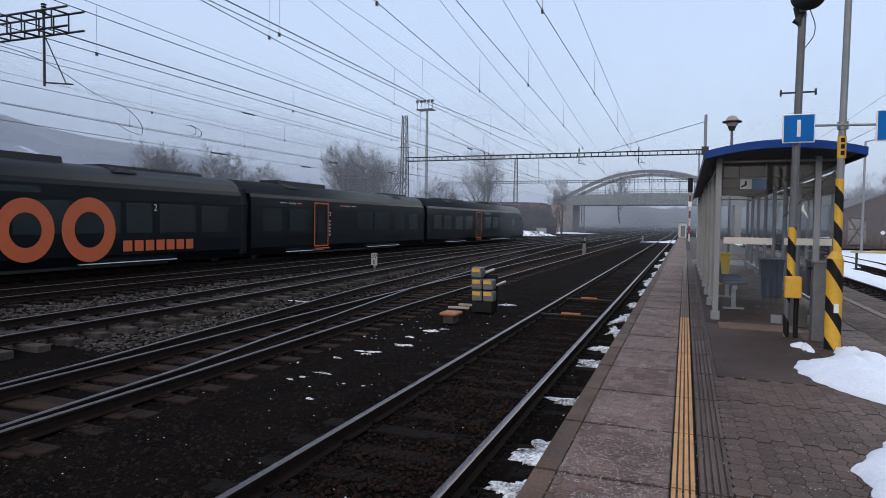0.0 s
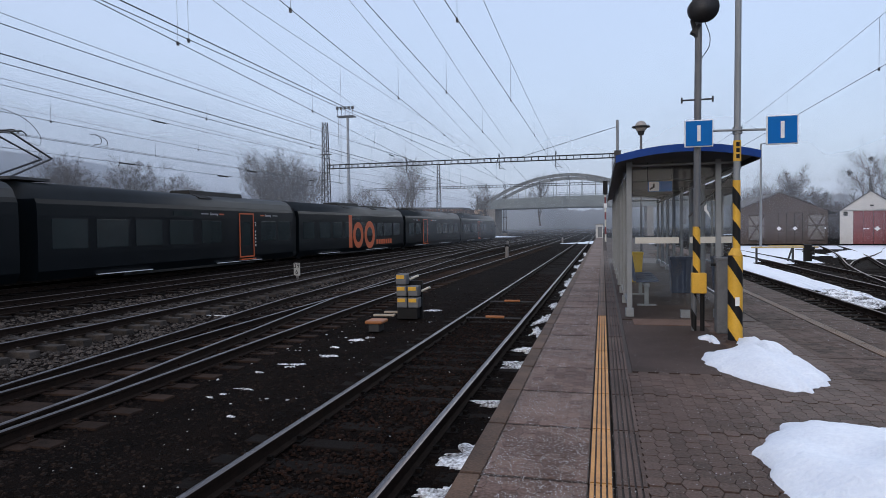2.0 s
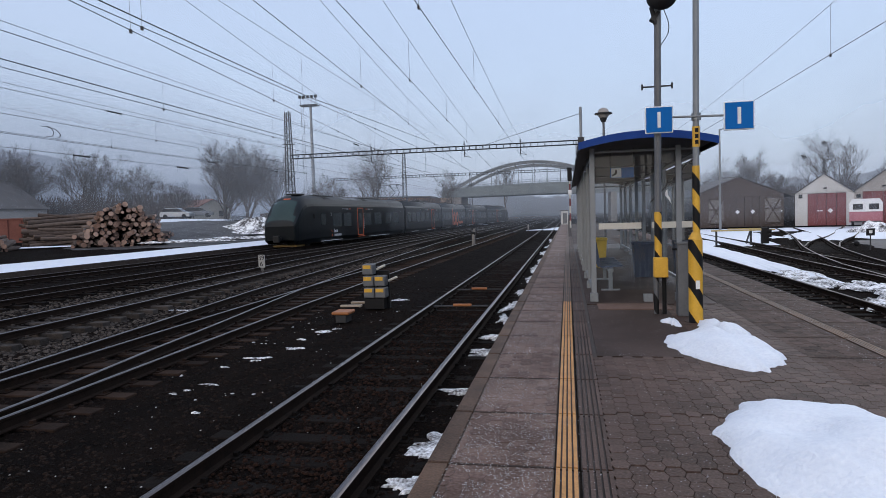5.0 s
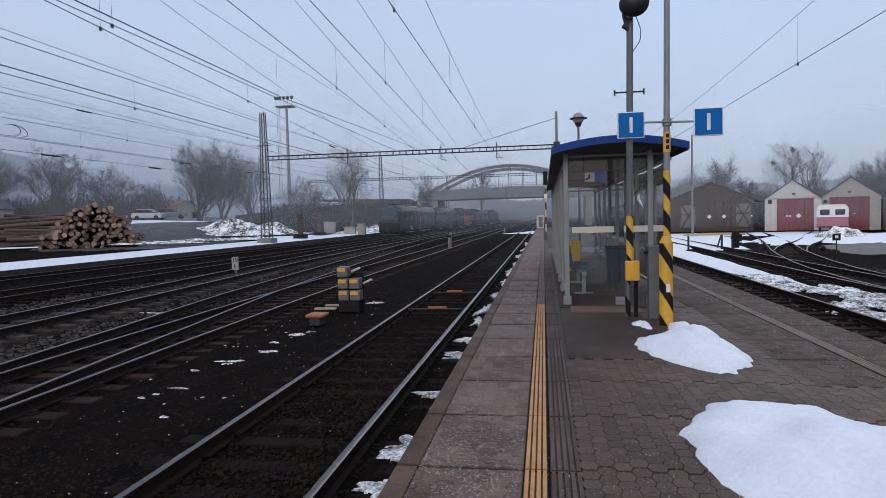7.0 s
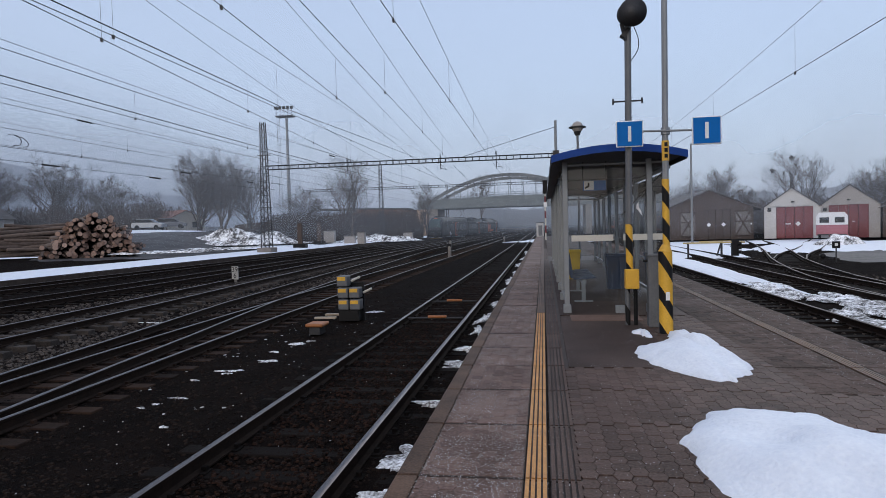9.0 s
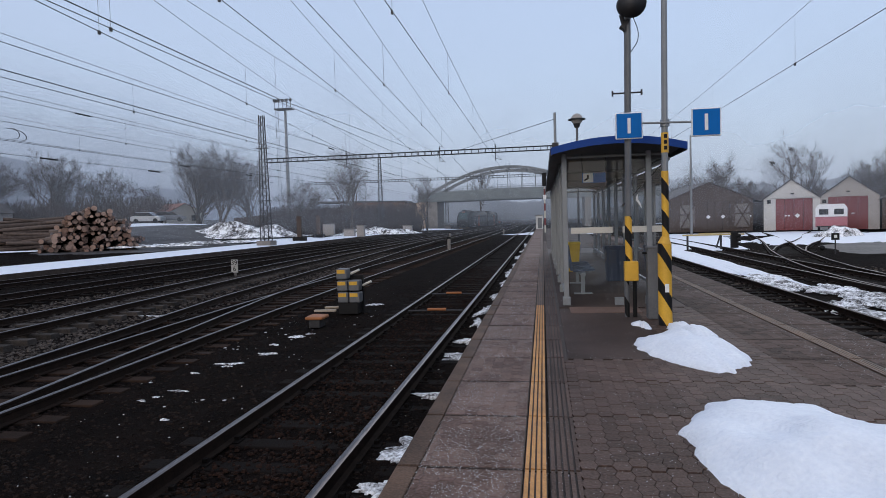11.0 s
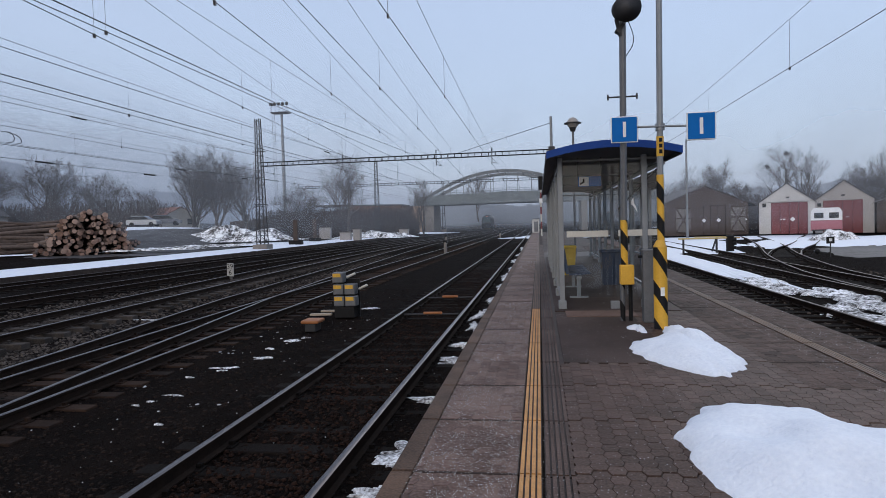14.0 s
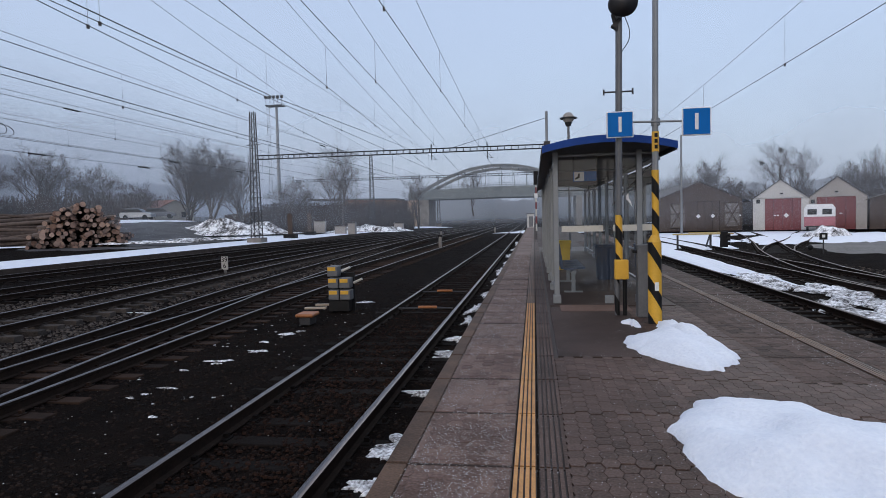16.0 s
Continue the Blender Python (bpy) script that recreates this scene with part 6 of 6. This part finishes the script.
# ---- snow ----
def snow_sheet(name, cx, cy, rx, ry, h, seed, z, label, rough=0.35, n=56, rings=9, power=2.0, rot=0, kind="", cat="snow", grp="", lump=0.25, material=None, cut=0.0, cut_at=50.0, drape=False):
    bm = bmesh.new()
    c = bm.verts.new((0, 0, h))
    prev = None
    for j in range(1, rings + 1):
        u = j / rings
        ring_ = []
        for i in range(n):
            an = 2 * math.pi * i / n
            ca, sa = math.cos(an), math.sin(an)
            k = (abs(ca) ** power + abs(sa) ** power) ** (-1 / power)
            edge = 1 + rough * noise.noise((ca * 1.6 + seed, sa * 1.6, seed * 0.7)) + rough * 0.5 * noise.noise((ca * 5 + seed, sa * 5, 1.0)) + rough * 0.25 * noise.noise((ca * 14, sa * 14 + seed, 4.0))
            edge *= 1 - cut * max(0.0, math.cos(an - radians(cut_at))) ** 3
            x, y = rx * k * ca * u * edge, ry * k * sa * u * edge
            zz = h * (1 - u ** 2.4) + h * lump * noise.noise((x * 2.2 / max(0.5, rx), y * 2.2 / max(0.5, ry), seed)) * (1 - u ** 4) * 2
            if lump >= 0.5:
                zz += 0.6 * h * noise.noise((x * 0.9, y * 0.9, seed)) * (1 - u ** 3)
            zz += (0.012 * noise.noise((x * 9, y * 9, seed)) if j < rings else 0)
            lift = 0.0
            if drape:
                cr, sr = math.cos(radians(rot)), math.sin(radians(rot))
                lift = ground_z(cx + x * cr - y * sr, cy + x * sr + y * cr) - ground_z(cx, cy)
            ring_.append(bm.verts.new((x, y, lift + (max(0.0, zz) if j < rings else -0.03))))
        for i in range(n):
            i2 = (i + 1) % n
            if prev is None:
                bm.faces.new((c, ring_[i], ring_[i2]))
            else:
                bm.faces.new((prev[i], ring_[i], ring_[i2], prev[i2]))
        prev = ring_
    return solid(name, bm, material or (M_SNOWDIRTY if lump >= 0.5 else M_SNOW), label, cat, grp, kind, pose(cx, cy, z, 0, 0, rot), smooth=True)


snow_sheet("snow_mound", 1.80, 4.08, 0.82, 1.22, 0.25, 1.3, 0.0, "large melting snow heap on the platform", 0.16, 110, 20, 2.3, 10, lump=0.2, cut=0.44, cut_at=26)
snow_sheet("snow_mound", 1.575, 7.2, 0.45, 0.92, 0.17, 4.1, 0.0, "melting snow heap at the foot of the lamp post", 0.26, 80, 14, 2, 16, lump=0.2)
snow_sheet("snow_mound", 1.86, 8.3, 0.18, 0.5, 0.10, 6.1, 0.0, "low snow remnant behind the lamp post", 0.5, 56, 9, 2, 12)
snow_sheet("snow_mound", 1.36, 8.85, 0.10, 0.28, 0.05, 8.1, 0.0, "small icy snow remnant beside the pole", 0.8, 40, 7)
zg = Z_NEAR - 0.17
for i, (x, y, rx, ry) in enumerate(((-1.20, 5.3, 0.26, 0.13), (-1.22, 6.2, 0.30, 0.24), (-1.24, 8.1, 0.25, 0.10), (-1.12, 8.5, 0.12, 0.14), (-1.25, 10.35, 0.24, 0.22), (-1.2, 11.6, 0.24, 0.3), (-1.3, 13.6, 0.2, 0.5), (-1.3, 15.6, 0.22, 0.6), (-1.3, 18.4, 0.2, 0.7), (-1.3, 22, 0.2, 0.9), (-1.3, 26, 0.2, 1.2), (-1.25, 30.5, 0.2, 1.2), (-1.3, 36, 0.2, 1.8), (-1.3, 43, 0.2, 2), (-1.3, 52, 0.2, 2.5))):
    snow_sheet("snow_patch", x, y, rx, ry, 0.03, i * 1.7, zg + 0.012, "grainy snow patch between rail and platform wall", 1.3, 72, 7, cat="snow patch", grp="trackside snow", lump=0.4, material=M_SNOWSCRAP)
for i, (x, y, rx, ry) in enumerate(((-4.88, 12.3, 0.20, 0.16), (-4.73, 12.6, 0.10, 0.08), (-4.8, 10.7, 0.17, 0.10), (-5.02, 11.5, 0.10, 0.08), (-5.12, 9.9, 0.22, 0.07), (-4.97, 9.96, 0.10, 0.05), (-5.05, 9.7, 0.10, 0.05), (-5.3, 9.2, 0.07, 0.05), (-5.02, 8.3, 0.14, 0.05), (-5.17, 8.0, 0.07, 0.04), (-4.4, 7.0, 0.06, 0.05), (-5.25, 7.8, 0.07, 0.03), (-4.5, 17.0, 0.30, 0.22), (-9.95, 14.95, 0.55, 0.09))):
    snow_sheet("snow_patch", x, y, rx * 0.72, ry * 0.6, 0.015, 30 + i * 1.3, ground_z(x, y) + 0.006, "thin scrap of snow on dark ballast", 1.5, 64, 5, cat="snow patch", grp="trackside snow", material=M_SNOWSCRAP)
snow_sheet("snow_field", -25.5, 40, 2.88, 74.5, 0.09, 3.3, -0.29, "straight snow strip along the loading platform", 0.02, 160, 8, 14, kind="stuff", cat="snow")
snow_sheet("snow_field", -38.5, 76, 8.5, 5, 1.05, 12.3, 0.05, "dirty ploughed snow bank beside the yard lane", 0.4, 90, 14, kind="stuff", cat="snow", lump=0.6)
snow_sheet("snow_field", -30.5, 72, 4.6, 8, 0.14, 71.3, -0.3, "flat snow beside the lattice mast", 0.35, 80, 8, kind="stuff", cat="snow", lump=0.3)
snow_sheet("snow_field", -56, 78.5, 10, 3, 0.35, 17.3, 1.85, "thin snow on the verge by the parked cars", 0.5, 70, 8, kind="stuff", cat="snow")
snow_sheet("snow_field", -25, 92, 6, 5, 0.7, 18.3, -0.3, "snow bank below the thicket", 0.5, 70, 10, kind="stuff", cat="snow", lump=0.6)
snow_sheet("snow_field", -50, 50.8, 9, 0.8, 0.06, 19.3, -0.28, "thin snow scattered before the log piles", 0.6, 70, 6, rot=28, kind="stuff", cat="snow")
snow_sheet("snow_field", 7.5, 35.5, 0.80, 14, 0.11, 21.3, zg + 0.03, "snow strip between two depot side tracks", 0.5, 160, 9, 4, kind="stuff", cat="snow")
rs = random.Random(77)
for i in range(26):
    x, y = 7.5 + rs.uniform(-0.75, 0.75), 11.5 + i * 0.46 + rs.uniform(-0.3, 0.3)
    r_ = rs.uniform(0.16, 0.42)
    snow_sheet("snow_patch", x, y, r_, r_ * rs.uniform(1.6, 3.6), 0.05, 90 + i * 1.9, zg + 0.03, "ragged thin snow patch between two tracks", 0.95, 56, 6, rot=rs.uniform(-12, 12), cat="snow patch", grp="depot snow", lump=0.4, material=M_SNOWTHIN)
snow_sheet("snow_field", 12.4, 54, 2.8, 13, 0.12, 25.3, zg + 0.03, "snow field beside the depot sidings", 0.5, 100, 9, 3, rot=-8, kind="stuff", cat="snow")
snow_sheet("snow_field", 19.6, 54, 2.2, 11, 0.15, 27.3, zg + 0.03, "snow between the curved sidings", 0.4, 100, 9, 2.5, rot=-22, kind="stuff", cat="snow")
snow_sheet("snow_field", 25.5, 52, 5.5, 11, 0.12, 29.3, zg + 0.05, "thin mottled snow over the yard before the garages", 0.45, 120, 14, 2.5, rot=-20, kind="stuff", cat="snow", lump=0.4)
snow_sheet("snow_field", 17.5, 65.6, 11, 4.8, 0.06, 45.3, zg + 0.02, "thin snow along the shed and garage fronts", 0.4, 120, 10, 3, kind="stuff", cat="snow", lump=0.3)
snow_sheet("depot_yard", 21.0, 41, 4.3, 9, 0.04, 47.3, zg + 0.01, "wet grey yard surface beside the sidings", 0.25, 90, 8, 2.6, rot=-20, kind="structure", cat="yard", material=M_LANE)
snow_sheet("snow_mound", 22.0, 52, 1.6, 1.3, 0.85, 31.3, zg, "dirty ploughed snow heap in the depot yard", 0.45, 72, 16, lump=0.22, material=M_SNOWTHIN)
snow_sheet("snow_field", 3.2, 88, 7, 8, 0.12, 35.3, zg + 0.05, "snow around the platform's far end", 0.5, 64, 6, kind="stuff", cat="snow")
snow_sheet("snow_field", -27, 128, 10, 10, 0.2, 37.3, -0.4, "snow beside the tracks near the bridge", 0.4, 64, 6, kind="stuff", cat="snow")

snow_sheet("yard_lane", -43, 66, 9.5, 17, 0.06, 41.3, ground_z(-43, 66) + 0.03, "grey gravel lane through the timber yard", 0.2, 90, 22, 2.6, 14, kind="structure", cat="lane", material=M_LANE, drape=True)
snow_sheet("snow_field", -53.5, 70, 3.6, 6.0, 0.12, 61.3, ground_z(-53.5, 70) + 0.04, "old snow on the verge of the lane", 0.4, 80, 14, rot=25, kind="stuff", cat="snow", lump=0.3, drape=True)
snow_sheet("snow_field", -44.6, 58.6, 2.6, 1.5, 0.06, 63.3, ground_z(-44.6, 58.6) + 0.08, "trodden snow between the wheel tracks", 0.5, 80, 14, rot=34, kind="stuff", cat="snow", lump=0.3, drape=True)
for i, (x, y, rx, ry) in enumerate(((-35, 57, 2.6, 0.7), (-39, 55, 2.2, 0.5), (-34, 63, 3.0, 1.0), (-41, 60, 2.5, 0.8), (-38.5, 67, 2.8, 1.0), (-33, 70, 2.5, 1.2), (-44, 57, 2.0, 0.5), (-36, 73, 4.0, 1.5))):
    snow_sheet("snow_patch", x, y, rx, ry, 0.10, 50 + i * 1.7, -0.24, "trodden dirty snow patch on the gravel yard lane", 0.8, 60, 6, rot=12 * i, cat="snow patch", grp="lane snow", lump=0.5)

# ---- haze over the yard, put in as upright see-through sheets ----
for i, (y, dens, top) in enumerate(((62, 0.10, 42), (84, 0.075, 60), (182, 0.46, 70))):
    mm = haze_sheet_mat("mist_%d" % i, dens, top)
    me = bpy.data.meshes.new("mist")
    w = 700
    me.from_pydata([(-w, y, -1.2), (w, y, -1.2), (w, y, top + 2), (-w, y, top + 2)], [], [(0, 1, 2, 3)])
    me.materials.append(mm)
    ob = tagged(new("mist_bank", me), "upright see-through sheet standing in for haze over the railway yard", "mist", kind="stuff")

# side sheets: the haze's dimmer look is put into a darker tone
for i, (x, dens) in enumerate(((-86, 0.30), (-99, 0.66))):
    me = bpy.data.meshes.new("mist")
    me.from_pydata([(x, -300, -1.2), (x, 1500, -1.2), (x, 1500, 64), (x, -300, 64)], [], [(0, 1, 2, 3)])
    me.materials.append(haze_sheet_mat("side_haze_%d" % i, dens, 32 if x > -90 else 48, tone=(0.62, 0.68, 0.78)))
    tagged(new("mist_bank", me), "upright see-through sheet standing in for haze along the yard's edge", "mist", kind="stuff")

# ---- loose stones, grit and pavers: the smallest pieces last ----
def chips(name, n, region, size, material, label, cat, seed, zf, flat=0.6):
    rs = np.random.RandomState(seed)
    xy = rs.uniform((region[0], 0), (region[1], 1), (n, 2))
    ya, yb_ = region[2], region[3]
    xy[:, 1] = ya * (yb_ / ya) ** xy[:, 1]
    V, F = [], []
    for i in range(n):
        x, y = float(xy[i, 0]), float(xy[i, 1])
        z = zf(x, y)
        if z is None:
            continue
        s = rs.uniform(size[0], size[1])
        a0 = rs.uniform(0, 6.28)
        b = len(V)
        k = 5
        for j in range(k):
            an = a0 + 2 * math.pi * j / k + rs.uniform(-0.3, 0.3)
            V.append((x + s * math.cos(an), y + s * math.sin(an), z))
        for j in range(k):
            an = a0 + 2 * math.pi * j / k + rs.uniform(-0.3, 0.3)
            V.append((x + 0.6 * s * math.cos(an), y + 0.6 * s * math.sin(an), z + s * flat * rs.uniform(0.7, 1.3)))
        for j in range(k):
            F.append((b + j, b + (j + 1) % k, b + k + (j + 1) % k, b + k + j))
        F.append(tuple(b + k + j for j in range(k)))
    me = bpy.data.meshes.new(name)
    me.from_pydata(V, [], F)
    me.materials.append(material)
    return tagged(new(name, me), label, cat, kind="stuff")


def on_bed(x, y):
    for c in (-2.465, -7.15, -11.9):
        for s in (-0.7525, 0.7525):
            if abs(x - c - s) < 0.09:
                return None
    return ground_z(x, y) - 0.008


chips("ballast_stones", 15000, (-6.6, -0.92, 2.6, 22), (0.012, 0.038), M_STONE, "loose dark and rusty ballast stones around the tracks", "ballast", 4, on_bed)
chips("ballast_stones", 16000, (-14.6, -9.0, 8, 45), (0.02, 0.055), M_STONEGREY, "loose grey ballast stones between the yard tracks", "ballast", 5, on_bed)
chips("ballast_stones", 4000, (-9.2, -6.0, 6, 30), (0.018, 0.045), M_STONE, "loose dark ballast stones around the turnout", "ballast", 15, on_bed)
chips("ballast_stones", 5000, (-3.3, -1.75, 3, 30), (0.012, 0.034), M_STONERED, "rust coloured ballast stones between the platform track rails", "ballast", 16, lambda x, y: None if abs(abs(x + 2.465) - 0.75) < 0.09 else ground_z(x, y) + 0.012)
chips("ballast_stones", 7000, (3.85, 12.5, 9, 45), (0.02, 0.06), M_STONEGREY, "loose brown grey stones along the depot side tracks", "ballast", 35, lambda x, y: None if abs(x - 7.5) < 0.8 else ground_z(x, y) - 0.006)
chips("snow_scraps", 70, (-6.0, -4.0, 7.5, 16), (0.010, 0.036), M_GRIT, "thin flat scraps of old snow on dark ballast", "snow scraps", 26, lambda x, y: ground_z(x, y) + 0.004 if noise.noise((x * 0.7, y * 0.5, 3)) > -0.05 else None, 0.2)
chips("snow_crumbs", 260, (-6.4, -0.95, 4.0, 24), (0.004, 0.013), M_GRIT, "scattered crumbs of old snow on the ballast", "snow crumbs", 6, lambda x, y: ground_z(x, y) + 0.004, 0.5)
chips("road_grit", 17000, (-0.70, -0.08, 2.6, 24), (0.0014, 0.0040), M_GRIT, "pale grit and salt strewn along the platform edge", "grit", 7, lambda x, y: 0.001 if noise.noise((x * 2.2, y * 1.3, 5)) + noise.noise((x * 7, y * 5, 9)) * 0.6 > -0.28 else None, 0.5)
chips("road_grit", 1700, (-0.08, 1.2, 2.6, 12), (0.0014, 0.0040), M_GRIT, "pale grit strewn thinly over the pavers", "grit", 8, lambda x, y: 0.0, 0.5)
chips("road_grit", 2600, (2.75, 3.68, 5, 24), (0.002, 0.0048), M_GRIT, "pale grit along the rear platform edge", "grit", 9, lambda x, y: 0.001, 0.5)


CP, RP, TIP, PX0, PX1 = 0.098, 0.1226, 0.020, 0.272, 2.99
bm = bmesh.new()
o = [(CP / 2 - TIP / 2, -RP / 2), (CP / 2 + TIP / 2, 0), (CP / 2 - TIP / 2, RP / 2), (TIP / 2 - CP / 2, RP / 2), (-CP / 2 - TIP / 2, 0), (TIP / 2 - CP / 2, -RP / 2)]
top = [bm.verts.new((x * 0.955, y * 0.960, 0)) for x, y in o]
mid = [bm.verts.new((x * 0.985, y * 0.987, -0.005)) for x, y in o]
bot = [bm.verts.new((x * 0.985, y * 0.987, -0.05)) for x, y in o]
bm.faces.new(top)
for i in range(6):
    j = (i + 1) % 6
    bm.faces.new((top[i], mid[i], mid[j], top[j]))
    bm.faces.new((mid[i], bot[i], bot[j], mid[j]))
PAVER = mesh_of("paver", bm, M_PAVER)
box_part("paver_bed", ((PX0 + PX1) / 2, 15, -0.036), (PX1 - PX0 + 0.02, 42, 0.046), M_PAVERDARK, plat)
box_part("far_paving", ((PX0 + 3.7) / 2, 57.2, -0.035), (3.7 - PX0, 53.6, 0.06), M_ASPHALT, plat)
box_part("asphalt_patch", (0.88, 8.65, -0.03), (1.15, 3.6, 0.06), M_ASPHALT, plat, "dark smooth asphalt patch before the shelter")
box_part("threshold_pad", (1.0, 10.30, -0.028), (1.06, 0.62, 0.068), M_SLAB, plat, "pale brown concrete threshold before the shelter")
box_part("shelter_floor", (1.3, 18.4, -0.03), (1.98, 15.6, 0.06), M_ASPHALT, plat)
V, F = [], []
pv = [tuple(v.co) for v in PAVER.vertices]
pf = [tuple(p.vertices) for p in PAVER.polygons]
count = 0
for r in range(0, 224):
    for c_ in range(29):
        x = PX0 + CP / 2 - 0.012 + c_ * CP
        y = 2.0 + (r // 8) * 1.0 + (r % 8) * RP + (RP / 2 if c_ % 2 else 0.0)
        if x > PX1 - CP / 2:
            continue
        if x > 2.27 and y > 5.86:
            continue
        if (x < 1.46 and 6.8 < y < 10.5) or (x < 2.36 and y > 10.5):
            continue
        z = random.uniform(-0.002, 0.001)
        if count < 295 and 3.0 < y < 7.0 and x < 1.55:
            piece("paver", PAVER, plat, pose(x, y, z, random.uniform(-0.7, 0.7), random.uniform(-0.7, 0.7), random.uniform(-0.8, 0.8)))
            count += 1
        else:
            b = len(V)
            V.extend((vx + x, vy + y, vz + z) for vx, vy, vz in pv)
            F.extend(tuple(b + i for i in f_) for f_ in pf)
me = bpy.data.meshes.new("pavers")
me.from_pydata(V, [], F)
me.materials.append(M_PAVER)
rest = new("pavers", me)
rest.parent = plat
tagged(rest, "further pavers of the platform", kind="stuff")


motions()
